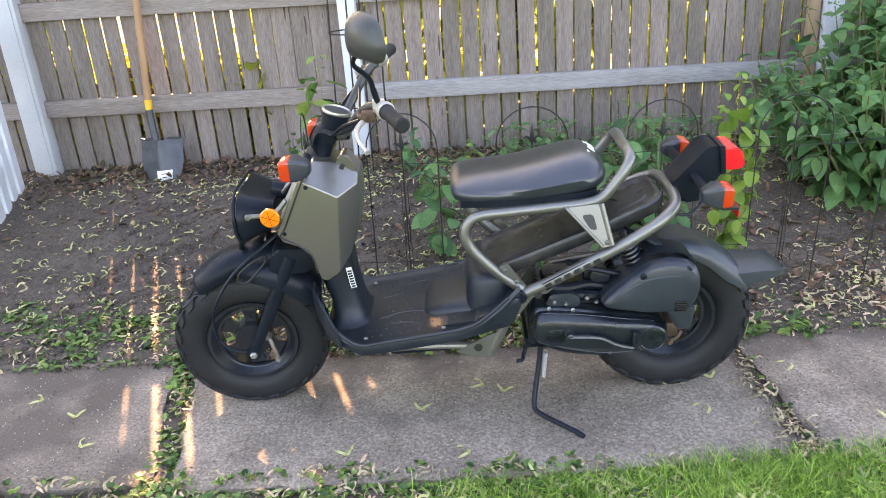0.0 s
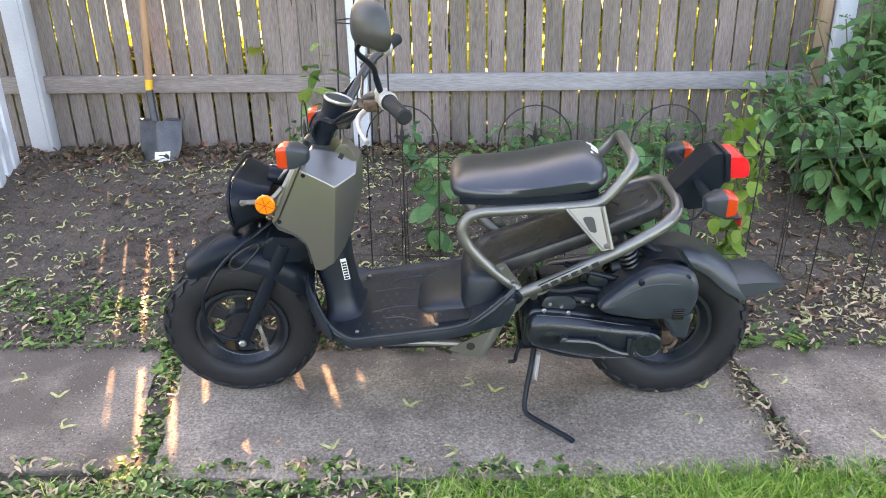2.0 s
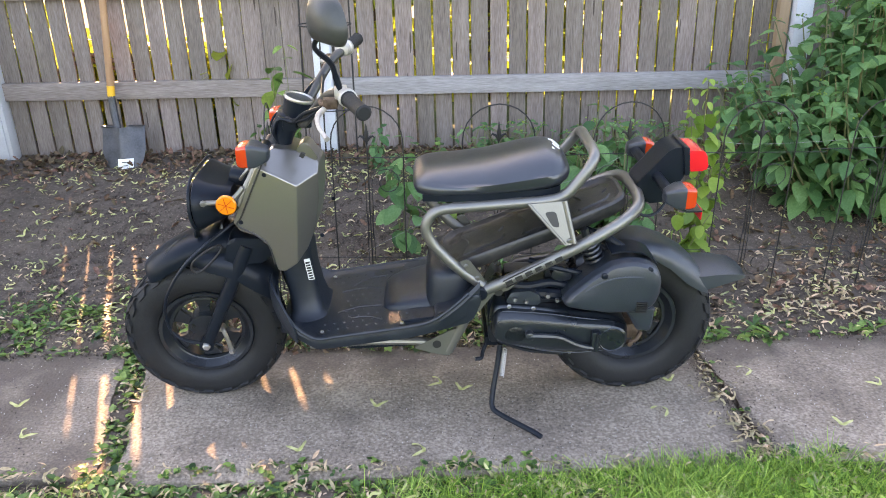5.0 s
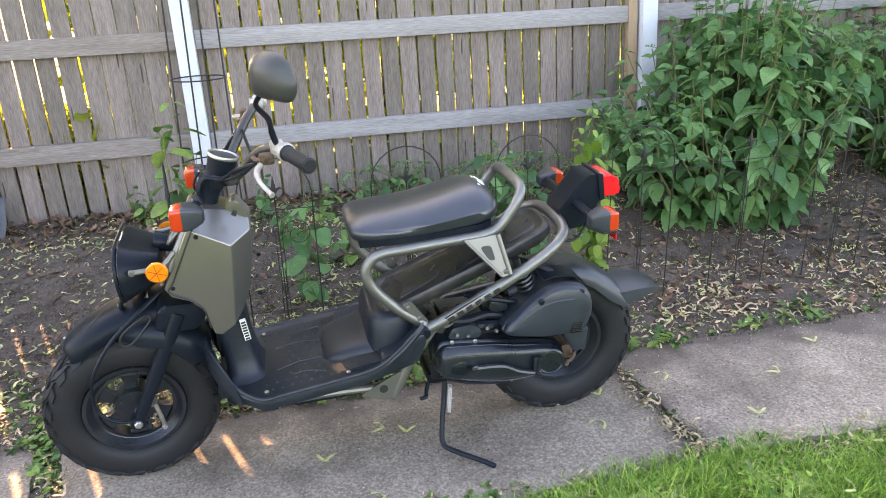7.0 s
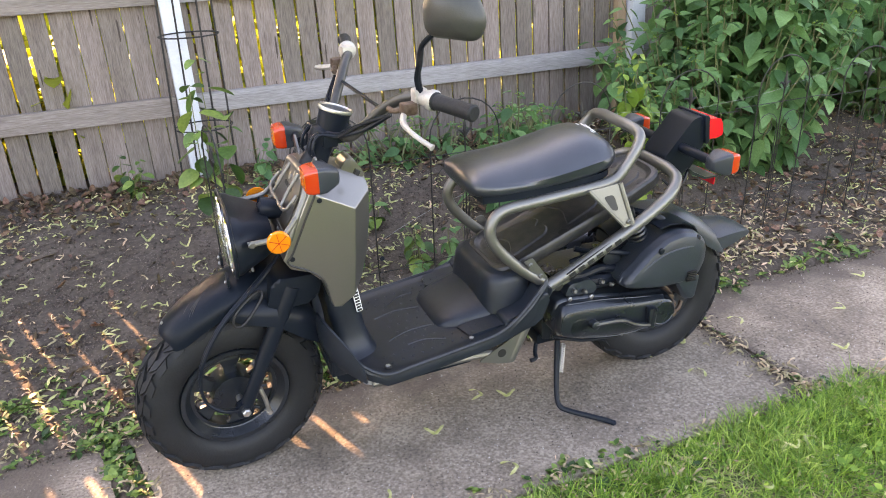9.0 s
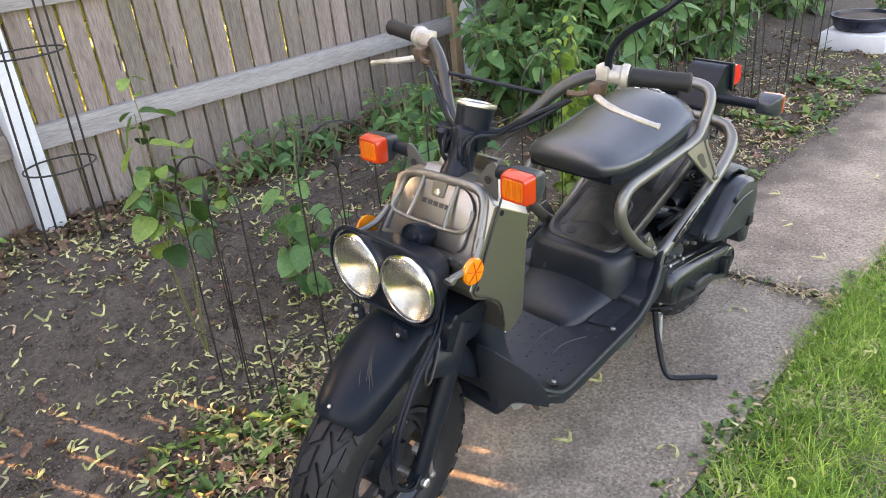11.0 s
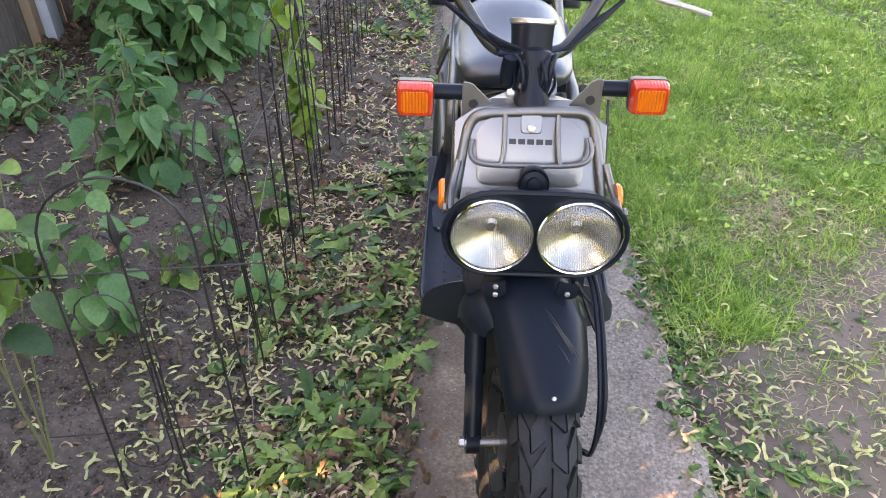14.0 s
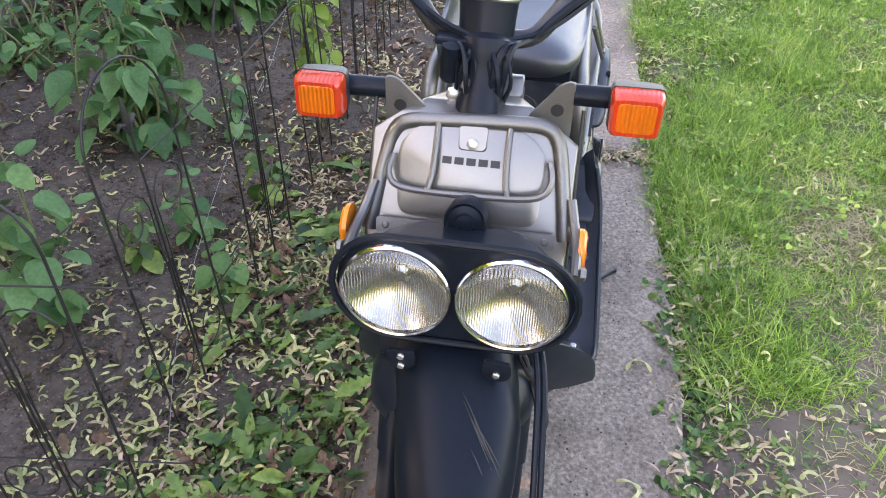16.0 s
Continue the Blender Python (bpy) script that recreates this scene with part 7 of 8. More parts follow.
bed = np.concatenate([clustered(1500, -2.4, 4.6, 2.28, 4.0, lambda x, y: (0.15 + 0.85 * patchy(x, y)) * np.where(x > 1.2, 0.6, 1.0), 6, 0.05), spread(1100, -2.4, 4.6, 2.26, 4.03, lambda x, y: np.where(x > 1.2, 0.6, 1.0))])
heaps = np.concatenate([clustered(600, -2.0, 0.5, 3.62, 4.02, lambda x, y: 0.3 + 0.7 * patchy(x, y, 0.9, 0.4), 6, 0.05), clustered(500, -1.1, 0.5, 2.3, 3.0, lambda x, y: patchy(x, y, 0.5, 1.1), 7, 0.04)])
bed = np.concatenate([bed, heaps])
bed = bed[(bed[:, 1] > 2.27) & (bed[:, 1] < 4.05) & ((bed[:, 0] > -0.6) | (rng.random(len(bed)) < 0.50))]
keys("pale green fallen maple seeds lying all over the soil", bed, 0.026, 0.046, M_SEED)
dry = np.concatenate([spread(1500, -2.4, 4.6, 2.28, 4.05, lambda x, y: 0.35 + 0.65 * np.clip((y - 3.1) / 0.7, 0, 1)), clustered(900, -0.7, 1.0, 2.3, 2.72, lambda x, y: patchy(x, y, 1.2, 0.7), 6, 0.04)])
dry = dry[(dry[:, 1] > 2.27) & (dry[:, 1] < 4.07)]
keys("dry tan maple seeds mixed into the leaf litter", dry, 0.020, 0.040, M_DRYSEED)
rim = clustered(360, -1.6, 3.0, 1.15, 1.70, lambda x, y: 0.12 + 0.88 * np.exp(-np.abs(y - 1.57) / 0.10), 4, 0.03)
rim = rim[rim[:, 1] < 1.635]
keys("pale green maple seeds along the lawn edge", rim, 0.028, 0.046, M_SEED, 0.3, 0.010)
rim2 = clustered(800, -1.6, 2.4, 1.05, 1.66, lambda x, y: (0.06 + 0.94 * np.exp(-np.abs(y - 1.56) / 0.09)) * np.where(x < 0.6, 1, 0.3), 5, 0.035)
rim2 = rim2[rim2[:, 1] < 1.65]
keys("dry tan maple seeds along the lawn edge", rim2, 0.020, 0.038, M_DRYSEED, 0.4, 0.007)
rim3 = clustered(420, -1.5, 0.5, 0.35, 1.50, lambda x, y: patchy(x, y, 0.8, 0.9), 5, 0.05)
keys("pale maple seeds on the worn bare edge of the lawn", rim3, 0.026, 0.044, M_SEED, 0.35, 0.012)
lawn_seeds = spread(850, -0.6, 4.5, -0.8, 1.5, lambda x, y: patchy(x, y))
keys("pale maple seeds caught in the grass", lawn_seeds, 0.026, 0.042, M_SEED, 0.4, 0.030)
joint = spread(70, -1.02, -0.66, 1.62, 2.3, lambda x, y: np.where(np.abs(x + 0.735 + (y - 1.63) * 0.21) < 0.06, 1.0, 0.0))
keys("maple seeds in the gap between slabs", joint, 0.022, 0.036, M_DRYSEED)
SCRAP_V, SCRAP_F = leaf_shape(0.27, -0.20, 0.22, (0.0, 0.10, 0.26, 0.36, 0.55, 0.66, 0.82, 1.0), (0, 0.55, 0.80, 0.55, 1.0, 0.62, 0.70, 0))
dead = spread(3000, -2.4, 4.6, 2.35, 4.08, lambda x, y: 0.06 + 0.9 * np.clip((y - 3.4) / 0.55, 0, 1) ** 1.5 * np.where(x < 1.1, 1, 0.5) + 0.35 * np.clip((x - 1.0), 0, 1) * patchy(x, y))
litter("dead_leaves", "dry brown fallen leaves on the soil", "leaves", (SCRAP_V, SCRAP_F), dead, rng.uniform(0.016, 0.050, len(dead)), M_DEAD, 0.5, 0.008)
dead2 = clustered(420, -0.8, 0.9, 2.3, 2.75, lambda x, y: patchy(x, y, 1.0, 1.7), 4, 0.05)
litter("dead_leaves", "curled brown leaves among the weeds", "leaves", (SCRAP_V, SCRAP_F), dead2, rng.uniform(0.014, 0.040, len(dead2)), M_DEAD, 0.6, 0.010)
CR_V = np.array([(1, 0, 0), (-1, 0.1, 0), (0, 0.9, 0.1), (0.1, -1, 0), (0, 0, 0.8), (0, 0.1, -0.8)])
CR_F = np.array([(0, 2, 4), (2, 1, 4), (1, 3, 4), (3, 0, 4), (2, 0, 5), (1, 2, 5), (3, 1, 5), (0, 3, 5)])
crumbs = spread(40000, -2.4, 4.0, 2.22, 4.05, lambda x, y: np.where(y < 3.4, 1.0, 0.4))
litter("soil_crumbs", "small dark crumbs of loose soil", "soil", (CR_V, CR_F), crumbs, rng.uniform(0.0010, 0.0042, len(crumbs)), M_CRUMB, 0.8, 0.001)
clods = spread(26000, -1.5, 0.9, 2.24, 3.6, lambda x, y: 0.3 + 0.7 * patchy(x, y, 0.5, 1.4))
litter("soil_crumbs", "small clods of loose dark soil", "soil", (CR_V, CR_F), clods, 0.0016 + 0.0062 * rng.random(len(clods)) ** 3, M_CRUMB, 0.8, 0.0)
crumbs3 = spread(26000, -2.4, 4.0, 2.24, 4.05, lambda x, y: np.where(y < 3.4, 1.0, 0.4) * np.where(x < 0.9, 1.0, 0.45))
litter("soil_crumbs", "small dry pale crumbs of soil", "soil", (CR_V, CR_F), crumbs3, rng.uniform(0.0012, 0.0045, len(crumbs3)), M_DRYCRUMB, 0.8, 0.001)
grit = spread(1700, -2.6, 4.2, 1.66, 2.25, lambda x, y: 0.35 + 0.65 * patchy(x, y, 0.8, 1.1))
litter("grit", "dark grit and soil crumbs on the concrete", "grit", (CR_V, CR_F), grit, rng.uniform(0.0010, 0.0032, len(grit)), M_CRUMB, 0.8, 0.0005)
grit2 = spread(3200, -2.6, 4.2, 1.66, 2.25, lambda x, y: np.ones_like(x))
litter("grit", "pale grit on the concrete", "grit", (CR_V, CR_F), grit2, rng.uniform(0.0008, 0.0026, len(grit2)), M_GRIT, 0.8, 0.0005)

# weeds along both edges of the path, and in the gaps
def weeds(name, label, places, size, mat, leaves=(3, 7), tilt=(-0.7, 0.15), lift=0.004, shape=(ROUND_V, ROUND_F)):
    n = rng.integers(leaves[0], leaves[1], len(places))
    p = np.repeat(places, n, 0)
    k = len(p)
    sz = np.repeat(rng.uniform(size[0], size[1], len(places)), n) * rng.uniform(0.6, 1.1, k)
    z = top_of(p) + lift
    rot = turns(rng.uniform(0, 6.28, k), rng.uniform(tilt[0], tilt[1], k), rng.normal(0, 0.25, k))
    p = p + rng.normal(0, 0.006, p.shape)
    ob = part(name, strewn(name, shape[0], shape[1], np.column_stack([p, z]), rot, sz), mat, angle=180)
    return tagged(ob, label, "weeds", kind="stuff")


LANCE_V, LANCE_F = leaf_shape(0.14, 0.30, 0.05)
w1 = spread(430, -2.4, 4.4, 2.24, 2.60, lambda x, y: np.exp(-np.clip(y - 2.26, 0, 1) / 0.12) * np.where(x < 0.25, 1.0, 0.42) * patchy(x, y, 0.7, 1.0))
weeds("weeds", "low green weeds along the garden edge of the path", w1, (0.012, 0.034), M_WEED, (3, 6), (-0.8, 0.15), 0.004, (LEAF_V, LEAF_F))
w1b = spread(120, -1.4, 0.1, 2.26, 2.75, lambda x, y: patchy(x, y, 0.8, 0.4))
weeds("weeds", "tufts of green weeds in the soil by the path", w1b, (0.025, 0.060), M_WEED, (3, 6), (-0.6, 0.05), 0.004, (LANCE_V, LANCE_F))
w1c = spread(170, -0.55, 0.45, 2.30, 2.66, lambda x, y: patchy(x, y, 1.1, 2.4) ** 1.5)
weeds("weeds", "mixed green weeds and plantain by the wire border", w1c, (0.014, 0.034), M_WEED, (3, 6), (-0.7, 0.1), 0.005, (LANCE_V, LANCE_F))
hearts = spread(34, -0.6, 0.9, 2.30, 2.72, lambda x, y: patchy(x, y, 1.4, 0.3))
weeds("weeds", "bright broad-leaved weeds by the wire border", hearts, (0.028, 0.050), M_WEED, (2, 5), (-0.5, 0.1), 0.012)
rosettes = spread(20, -1.2, 1.0, 2.30, 2.70, lambda x, y: np.ones_like(x))
weeds("weeds", "dandelion rosettes in the soil", rosettes, (0.07, 0.12), M_WEED, (4, 8), (-0.5, -0.05), 0.004, (LANCE_V, LANCE_F))
w2 = spread(420, -2.0, 1.2, 1.40, 1.67, lambda x, y: np.exp(-np.abs(y - 1.60) / 0.06) * np.where(x < 0.5, 1, 0.4))
weeds("weeds", "small green weeds along the lawn edge of the path", w2, (0.010, 0.026), M_WEED)
w6 = spread(260, -0.7, 0.5, 0.9, 1.55, lambda x, y: patchy(x, y, 1.3, 0.9) ** 2)
weeds("weeds", "scattered weeds on the worn bare edge of the lawn", w6, (0.012, 0.030), M_WEED, (3, 6), (-0.8, 0.05), 0.004, (LANCE_V, LANCE_F))
crumbs2 = spread(2200, -1.0, 0.9, 0.6, 1.64, lambda x, y: np.ones_like(x))
litter("soil_crumbs", "small crumbs of dry soil on the worn lawn edge", "soil", (CR_V, CR_F), crumbs2, rng.uniform(0.0015, 0.006, len(crumbs2)), M_DRYCRUMB, 0.8, 0.001)
w3 = spread(105, -1.0, -0.66, 1.62, 2.3, lambda x, y: np.where(np.abs(x + 0.735 + (y - 1.63) * 0.21) < 0.050, 1.0, 0.0))
weeds("weeds", "green weeds in the gap between slabs", w3, (0.014, 0.034), M_WEED, lift=0.0)
w4 = spread(12, 0.93, 1.05, 1.64, 2.28, lambda x, y: np.where(np.abs(x - 1.005 + (y - 1.64) * 0.06) < 0.018, 1.0, 0.0))
weeds("weeds", "tiny weeds in a slab joint", w4, (0.012, 0.026), M_WEED, lift=-0.004)
w5 = clustered(3200, 0.1, 6.5, -1.5, 1.5, lambda x, y: patchy(x, y, 0.6, 2.0), 7, 0.05)
w5 = w5[w5[:, 1] < 1.6]
weeds("lawn_weeds", "broad-leaved weeds and clover in the lawn", w5, (0.010, 0.024), M_GRASS, (3, 6), (-0.6, 0.0), 0.028)
w7 = spread(150, 0.2, 6.5, -1.5, 1.5, lambda x, y: patchy(x, y, 0.6, 2.0))
weeds("lawn_weeds", "plantain and dandelions in the lawn", w7, (0.03, 0.06), M_WEED, (4, 8), (-0.6, -0.1), 0.012, (LANCE_V, LANCE_F))

JAG_V, JAG_F = leaf_shape(0.20, 0.30, 0.07, (0.0, 0.10, 0.22, 0.28, 0.40, 0.46, 0.58, 0.64, 0.78, 0.84, 1.0), (0, 0.20, 0.62, 0.30, 0.85, 0.42, 1.0, 0.60, 0.90, 0.55, 0))
SHORT_V, SHORT_F = leaf_shape(0.17, 0.40, 0.12)
BROAD_V, BROAD_F = leaf_shape(0.24, 0.26, 0.10, widths=(0, 0.35, 0.70, 1.0, 0.85, 0.5, 0))
w8 = np.concatenate([clustered(112, -0.62, 0.34, 2.24, 2.62, lambda x, y: np.exp(-np.abs(y - 2.38) / 0.13) * np.exp(-np.clip(x - 0.05, 0, 1) / 0.2) * patchy(x, y, 1.6, 0.4), 4, 0.045),
                     clustered(84, 0.30, 2.2, 2.22, 2.36, lambda x, y: patchy(x, y, 1.2, 0.8) ** 2, 6, 0.035)])
w8 = w8[w8[:, 1] > 2.225]
weeds("weeds", "thick clumps of broad green weeds where the soil meets the path", w8[0::4], (0.030, 0.075), M_WEED, (2, 6), (-0.9, 0.25), 0.010, (BROAD_V, BROAD_F))
weeds("weeds", "jagged dandelion leaves where the soil meets the path", w8[1::4], (0.045, 0.110), M_WEED, (3, 6), (-0.8, 0.1), 0.008, (JAG_V, JAG_F))
weeds("weeds", "narrow pointed weeds where the soil meets the path", np.concatenate([w8[2::4], w8[3::4]]), (0.018, 0.062), M_WEED, (4, 9), (-1.1, 0.25), 0.006, (SHORT_V, SHORT_F))
w9 = clustered(84, -1.65, -1.00, 2.34, 2.72, lambda x, y: patchy(x, y, 0.7, 0.5), 6, 0.045)
w9 = w9[w9[:, 1] > 2.30]
weeds("weeds", "patch of low green weeds in the soil beside the slab", w9, (0.020, 0.045), M_WEED, (3, 7), (-0.7, 0.15), 0.005, (BROAD_V, BROAD_F))
w10 = clustered(190, -1.30, 0.50, 1.38, 1.62, lambda x, y: np.exp(-np.abs(y - 1.56) / 0.07) * np.where(x < 0.1, 1, 0.45), 4, 0.03)
w10 = w10[(w10[:, 1] < 1.615) & (w10[:, 1] > 1.30)]
weeds("weeds", "broad green weeds and dandelions along the lawn edge", w10, (0.022, 0.048), M_WEED, (3, 6), (-0.6, 0.1), 0.004, (BROAD_V, BROAD_F))
w11 = clustered(70, 2.2, 4.6, 2.24, 2.75, lambda x, y: np.exp(-np.abs(y - 2.38) / 0.15), 5, 0.06)
weeds("weeds", "bright green weeds beside the far part of the path", w11, (0.04, 0.09), M_WEED, (4, 7), (-0.9, 0.0), 0.006, (BROAD_V, BROAD_F))

top_seeds = clustered(150, -0.62, 0.40, 2.26, 2.66, lambda x, y: patchy(x, y, 1.1, 1.9), 4, 0.05)
keys("pale maple seeds lying on the weeds", top_seeds, 0.026, 0.044, M_SEED, 0.45, 0.022)
brown = clustered(220, -0.62, 0.40, 2.24, 2.66, lambda x, y: patchy(x, y, 1.3, 0.2), 4, 0.05)
litter("dead_leaves", "curled brown leaves caught on the weeds", "leaves", (SCRAP_V, SCRAP_F), brown, rng.uniform(0.016, 0.048, len(brown)), M_DEAD, 0.6, 0.014)
drift = spread(1500, -2.0, 2.4, 3.70, 4.07, lambda x, y: np.clip((y - 3.70) / 0.25, 0.1, 1) * (0.35 + 0.65 * patchy(x, y, 0.8, 0.9)))
litter("dead_leaves", "drift of dry brown leaves at the foot of the fence", "leaves", (LEAF_V, LEAF_F), drift, rng.uniform(0.020, 0.052, len(drift)), M_DEAD, 0.55, 0.012)

# withered bits along the edges
bits = np.concatenate([spread(1500, -2.2, 0.6, 2.25, 2.75, lambda x, y: np.exp(-np.clip(y - 2.26, 0, 1) / 0.22)), spread(700, 0.6, 4.0, 2.25, 2.85, lambda x, y: patchy(x, y, 0.8, 1.5)), spread(900, -1.8, 2.6, 1.38, 1.68, lambda x, y: np.exp(-np.abs(y - 1.6) / 0.08))])
litter("withered_bits", "withered pale scraps of leaves and seed wings", "litter", (LANCE_V, LANCE_F), bits, rng.uniform(0.010, 0.034, len(bits)), M_DRYSEED, 0.5, 0.006)
bits2 = spread(1300, -2.2, 4.0, 2.25, 3.0, lambda x, y: patchy(x, y, 0.9, 0.2))
litter("withered_bits", "dry brown scraps of leaves on the soil", "litter", (LANCE_V, LANCE_F), bits2, rng.uniform(0.010, 0.040, len(bits2)), M_DEAD, 0.5, 0.005)

TWIG_A, TWIG_B = (1.022, 2.284, 0.010), (1.070, 2.263, 0.008)
in_joint = spread(110, 0.86, 1.06, 1.62, 2.28, lambda x, y: np.exp(-np.abs(x + 0.065 * y - 1.085) / 0.022) * (0.35 + 0.65 * np.clip((1.95 - y) / 0.3, 0, 1)))
keys("dry maple seeds gathered along a slab joint", in_joint, 0.022, 0.040, M_DRYSEED, 0.35, 0.006)
joint_soil = spread(900, 0.85, 1.08, 1.62, 2.29, lambda x, y: np.exp(-np.abs(x + 0.065 * y - 1.095) / 0.020))
litter("soil_crumbs", "dark soil gathered along a slab joint", "soil", (CR_V, CR_F), joint_soil, rng.uniform(0.0010, 0.0034, len(joint_soil)), M_CRUMB, 0.8, 0.001)

side = clustered(650, 1.0, 3.4, 2.30, 3.10, lambda x, y: np.exp(-np.clip(y - 2.4, 0, 1) / 0.35) * (0.3 + 0.7 * patchy(x, y, 0.9, 1.3)), 5, 0.06)
side = side[side[:, 1] > 2.27]
keys("dry tan maple seeds heaped along the garden bed", side, 0.024, 0.046, M_DRYSEED, 0.4, 0.007)
side2 = clustered(800, 1.0, 3.4, 2.30, 3.20, lambda x, y: 0.3 + 0.7 * patchy(x, y, 1.1, 0.1), 4, 0.06)
side2 = side2[side2[:, 1] > 2.27]
litter("dead_leaves", "dry brown leaf scraps along the garden bed", "leaves", (LEAF_V, LEAF_F), side2, rng.uniform(0.018, 0.050, len(side2)), M_DEAD, 0.5, 0.007)

# single large maple seeds on the slabs
SINGLE = [(-0.05, 1.905, 0.4), (-0.245, 1.71, 1.0), (0.09, 1.70, 2.2), (0.20, 1.98, 0.3), (0.14, 2.02, 1.9), (0.78, 1.86, 2.8), (0.83, 2.0, 0.7), (0.70, 1.98, 1.4), (1.24, 1.76, 0.2), (1.10, 2.05, 2.4), (1.45, 1.95, 1.1),
          (-1.10, 1.95, 0.9), (-1.25, 2.05, 2.0), (-1.02, 1.80, 0.1), (-1.35, 1.85, 2.9), (1.7, 2.1, 0.5), (2.1, 1.85, 1.5)]
first = None
for x, y, a in SINGLE:
    m = Matrix.Translation((x, y, 0.006)) @ Matrix.Rotation(a, 4, "Z")
    if first is None:
        first = part("maple_seed", strewn("maple_seed", KEY_SHAPES[3][0], KEY_SHAPES[3][1], np.zeros((1, 3)), turns(np.zeros(1), np.zeros(1), np.zeros(1)), np.array([0.046])), M_SEED, angle=180)
        tagged(first, "pale green winged maple seed lying on the concrete", "maple seed", "maple seeds on the path")
        first.matrix_basis = m
    else:
        copy_thing(first, m)

bm = bmesh.new()
tube(bm, spline([(TWIG_A), ((TWIG_A[0] + TWIG_B[0]) / 2, (TWIG_A[1] + TWIG_B[1]) / 2 + 0.004, 0.012), (TWIG_B)], 3), [0.005, 0.0055, 0.005, 0.0045, 0.005, 0.004, 0.003], 7)
tagged(part("twig", bm, M_BARK), "short brown broken twig on the slab edge", "twig")

# ---- lawn ----
BL_V = np.array([(-0.5, 0, 0), (0.5, 0, 0), (-0.42, 0.10, 0.45), (0.42, 0.10, 0.45), (-0.25, 0.30, 0.8), (0.25, 0.30, 0.8), (0, 0.55, 1.0)])
BL_F = np.array([(0, 1, 3), (0, 3, 2), (2, 3, 5), (2, 5, 4), (4, 5, 6)])


def grass_density(x, y):
    bare = np.clip((np.hypot((x + 0.30) / 0.95, (y - 0.98) / 0.72) + 0.22 * np.sin(5.1 * y + 1.0) * np.sin(4.7 * x) + 0.12 * np.sin(11 * x + 3) * np.sin(13 * y) - 0.52) / 0.42, 0.06, 1)
    weedy = np.clip((x + 0.12 + 1.2 * np.clip(1.45 - y, 0, 1)) / 0.25, 0.10, 1)
    worn = 1 - 0.85 * np.exp(-((x - 0.70) ** 2 / 0.05 + (y - 1.14) ** 2 / 0.03))
    return bare * worn * np.where(y > 1.0, weedy, 1) * (0.25 + 0.75 * patchy(x, y, 1.3, 3.0))


def lawn(name, n, x0, x1, y0, y1, length, width, label, mat=None, knot=9, flat=0.0):
    """Blades of grass in tufts, bent every way."""
    c = spread(n // knot, x0, x1, y0, y1, grass_density)
    tall = np.repeat(rng.uniform(0.6, 1.35, len(c)), knot)
    p = np.repeat(c, knot, 0) + rng.normal(0, 0.010, (len(c) * knot, 2))
    k = len(p)
    edge = np.clip((np.where(p[:, 0] < 0.45, 1.615, 1.70) - p[:, 1]) / 0.06, 0, 1)
    ln_ = rng.uniform(*length, k) * tall * (0.25 + 0.75 * edge) * (0.62 + 0.75 * patchy(p[:, 0], p[:, 1], 0.8, 1.6))
    size = np.stack([rng.uniform(*width, k), ln_, ln_], -1)
    rot = turns(rng.uniform(0, 6.28, k), rng.normal(0, 0.35, k), rng.normal(-0.45 - flat, 0.5, k))
    me = strewn(name, BL_V, BL_F, np.column_stack([p, height(p[:, 0], p[:, 1]) - 0.004]), rot, size)
    return tagged(part(name, me, mat or M_GRASS, angle=180), label, "grass", kind="stuff")


lawn("lawn_grass", 185000, -1.0, 3.2, 0.1, 1.69, (0.022, 0.058), (0.0016, 0.0033), "short green lawn grass in tufts beside the path", None, 10, 0.25)
lawn("lawn_grass", 9000, 0.02, 1.5, 1.34, 1.655, (0.036, 0.072), (0.0016, 0.0034), "longer lush grass at the edge of the lawn", None, 12, 0.35)
lawn("lawn_grass", 80000, 3.1, 8.5, -2.6, 1.66, (0.030, 0.060), (0.0035, 0.007), "lawn grass farther along the path")
lawn("lawn_grass", 60000, -3.0, 3.2, -2.6, 0.15, (0.030, 0.060), (0.003, 0.006), "lawn grass in the yard")
lawn("lawn_grass", 60000, -9.0, 12.0, -9.0, -2.5, (0.04, 0.07), (0.008, 0.014), "distant lawn grass in the yard")
lawn("lawn_grass", 16000, -8.0, -1.0, -2.6, 1.6, (0.04, 0.07), (0.008, 0.014), "lawn grass behind the bare patch")
lawn("dry_grass", 9000, -1.0, 5.0, -0.6, 1.66, (0.02, 0.05), (0.0016, 0.0030), "straw-coloured dead grass blades in the lawn", M_STRAW, 6, 0.7)
thatch = np.concatenate([np.stack([rng.normal(0.70, 0.26, 5200), rng.normal(1.14, 0.16, 5200)], -1), np.stack([rng.normal(1.9, 0.40, 2600), rng.normal(0.75, 0.22, 2600)], -1), spread(2600, -0.5, 1.4, 0.5, 1.55, lambda x, y: patchy(x, y, 1.5, 0.6) ** 2)])
thatch = thatch[thatch[:, 1] < 1.57]
k = len(thatch)
tagged(part("thatch", strewn("thatch", BL_V, BL_F, np.column_stack([thatch, height(thatch[:, 0], thatch[:, 1]) + 0.001]), turns(rng.uniform(0, 6.28, k), rng.normal(0, 0.3, k), rng.normal(-1.15, 0.25, k)),
                               np.stack([rng.uniform(0.0016, 0.0030, k), *[rng.uniform(0.018, 0.046, k)] * 2], -1)), M_STRAW, angle=180), "dry tan thatch lying in worn spots of the lawn", "grass", kind="stuff")

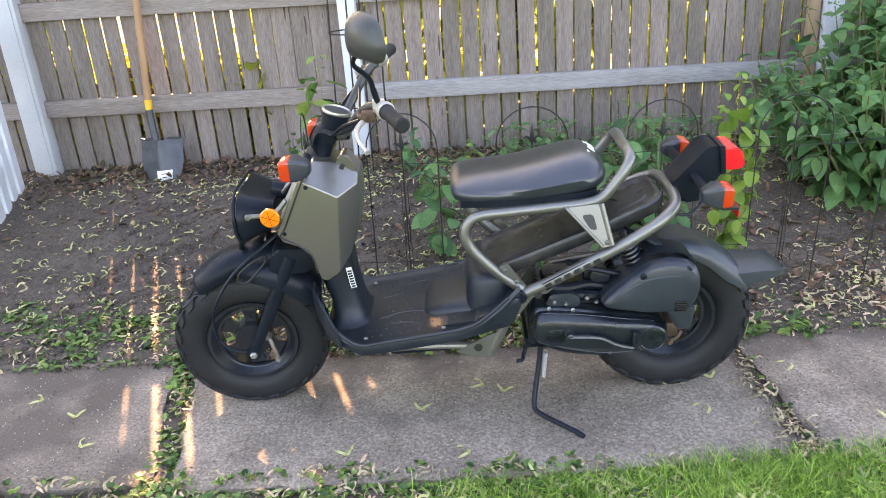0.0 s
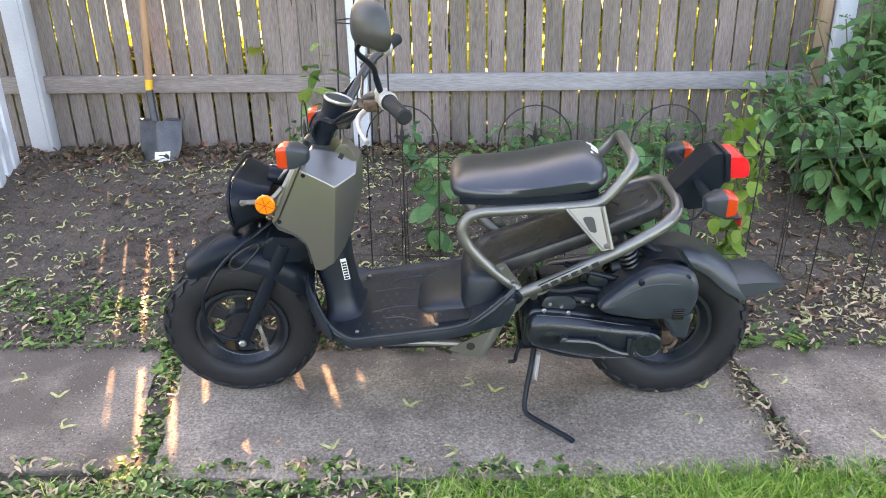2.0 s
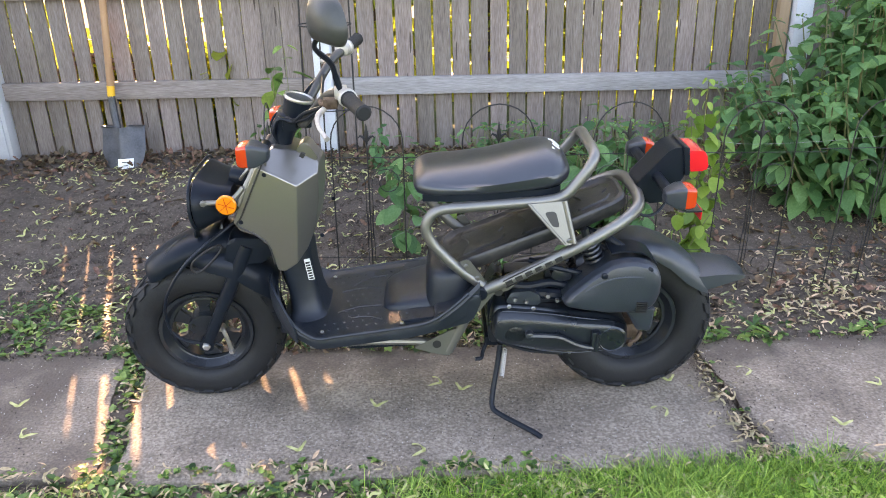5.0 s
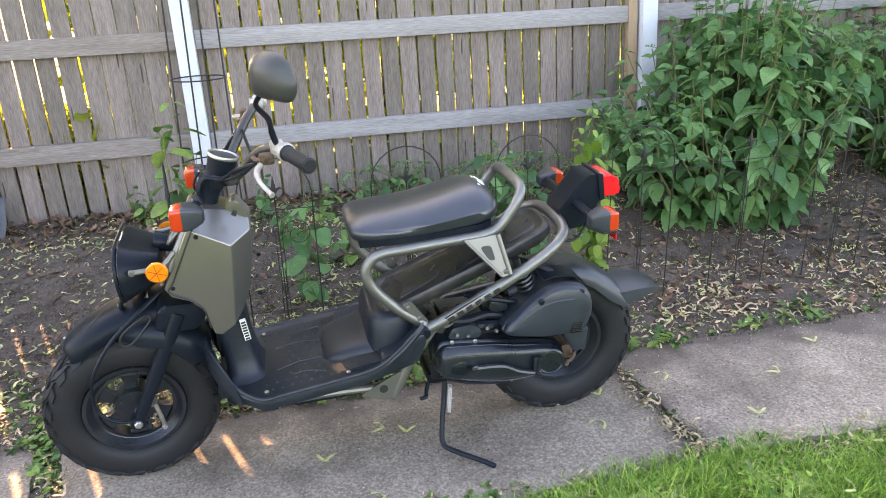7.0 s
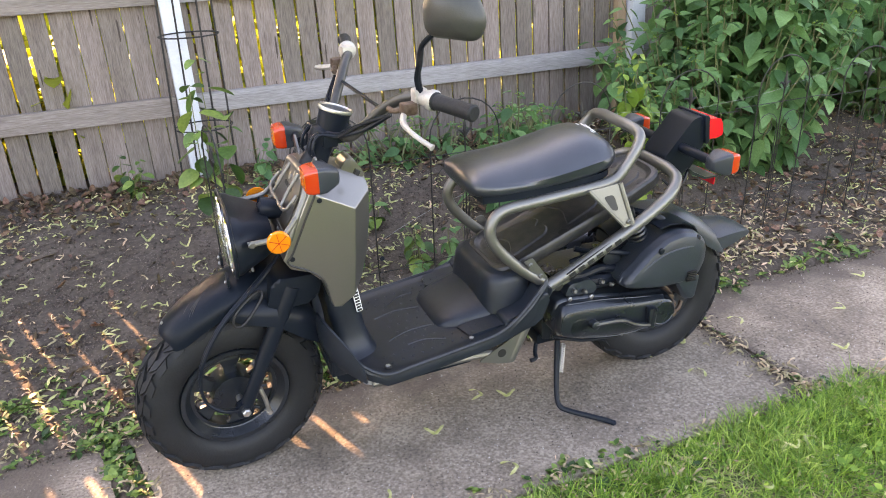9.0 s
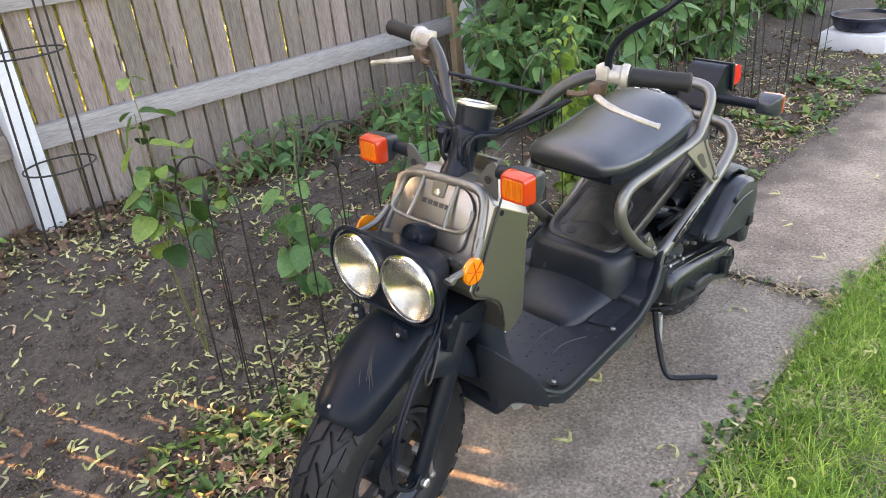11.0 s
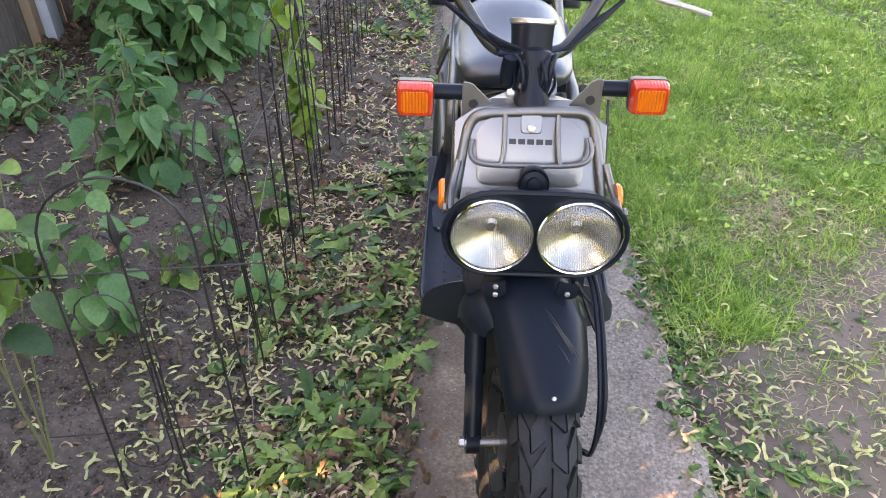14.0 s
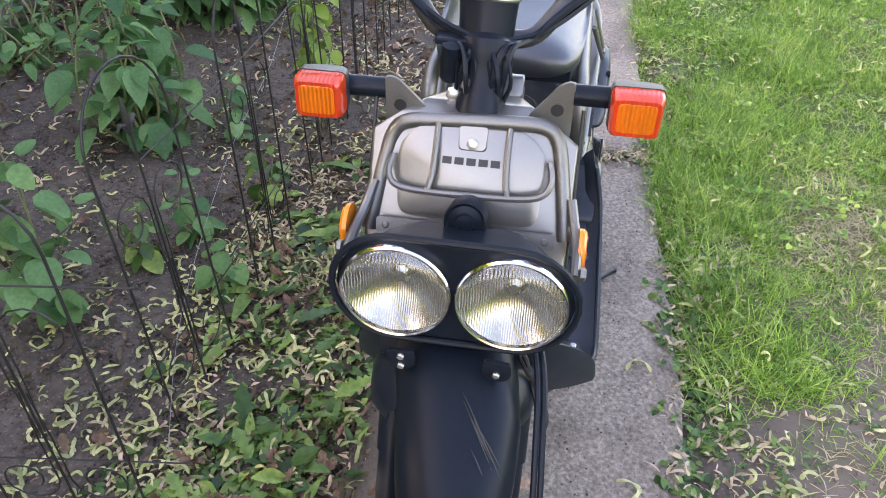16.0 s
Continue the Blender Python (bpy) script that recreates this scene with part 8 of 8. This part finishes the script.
# ---- hedge and tree behind the fence, placed to hold off the sun ----
def hedge(label, x0, x1, y0, y1, z0, z1, n, size, seed, mat, stems=8):
    thing = tagged(empty("hedge"), label, "hedge")
    r = np.random.default_rng(seed)
    p = np.stack([r.uniform(x0, x1, n), r.uniform(y0, y1, n), z0 + (z1 - z0) * r.random(n) ** 0.9], -1)
    wob = 0.22 * np.sin(3 * p[:, 0] + 1.3 * p[:, 2])
    p[:, 1] += wob
    me = strewn("leaves", ROUND_V, ROUND_F, p, turns(r.uniform(0, 6.28, n), r.normal(0.3, 0.5, n), r.normal(0, 0.5, n)), r.uniform(size * 0.7, size * 1.2, n))
    part("leaves", me, mat, thing, angle=180)["kind"] = "stuff"
    bm = bmesh.new()
    for i in range(stems):
        x, y = r.uniform(x0 + 0.1, x1 - 0.1), (y0 + y1) / 2
        tube(bm, spline([(x, y, 0.1), (x + r.normal(0, 0.1), y, (z0 + z1) / 2), (x + r.normal(0, 0.25), y, z1 * 0.95)], 4), [0.022] * 4 + [0.012] * 5, 6)
    part("stem", bm, M_BARK, thing)["kind"] = "stuff"
    return thing


# Unseen height added to block the sun; the space between lets strips through.
hedge("leafy hedge behind the board fence, its unseen height added to block the sun", -1.18, 6.5, 5.0, 5.8, 0.15, 3.6, 15500, 0.16, 71, M_HEDGE, 22)
hedge("leafy hedge behind the board fence, its unseen height added to block the sun", -8.0, -2.47, 5.0, 5.8, 0.15, 3.6, 10300, 0.16, 72, M_HEDGE, 14)
# Growth added here to block sun through the lower fence gaps.
hedge("low rank growth added at the back of the fence to block low sun", -2.60, -0.90, 4.32, 4.62, 0.12, 0.70, 2100, 0.10, 74, M_HEDGE, 9)
# Unseen tree, added only to keep the sun off the scooter and lawn.
tree = tagged(empty("tree"), "unseen broad-leaved tree added behind the fence to block the sun", "tree")
bm = bmesh.new()
tube(bm, spline([(-3.9, 7.2, 0), (-3.85, 7.2, 1.2), (-3.7, 7.1, 2.4), (-3.6, 7.0, 3.6)], 4), [0.16] * 4 + [0.13] * 4 + [0.10] * 4 + [0.08], 10)
for a in range(7):
    t = 1.2 + a * 0.65
    tube(bm, spline([(-3.7, 7.1, 2.1 + 0.2 * a), (-3.7 + 0.9 * math.cos(t), 7.0 + 0.7 * math.sin(t), 2.6 + 0.2 * a), (-3.7 + 1.9 * math.cos(t), 6.9 + 1.3 * math.sin(t), 2.9 + 0.3 * a)], 4), [0.05] * 4 + [0.03] * 4 + [0.015], 7)
part("trunk", bm, M_BARK, tree)
r = np.random.default_rng(73)
p = np.stack([r.uniform(-5.0, 1.2, 13000), r.uniform(5.6, 8.2, 13000), r.uniform(2.0, 5.6, 13000)], -1)
across = p[:, 0] + 0.353 * (p[:, 1] - 4.1)          # a gap cut under the crown to let the low sun through
sun_gap = (across > -1.80) & (across < -0.85) & (p[:, 2] - 0.54 * (p[:, 1] - 4.1) < 1.36)
p = p[(np.sin(2.3 * p[:, 0]) * np.sin(2.9 * p[:, 2] + p[:, 1]) > -0.9) & ~sun_gap]
n = len(p)
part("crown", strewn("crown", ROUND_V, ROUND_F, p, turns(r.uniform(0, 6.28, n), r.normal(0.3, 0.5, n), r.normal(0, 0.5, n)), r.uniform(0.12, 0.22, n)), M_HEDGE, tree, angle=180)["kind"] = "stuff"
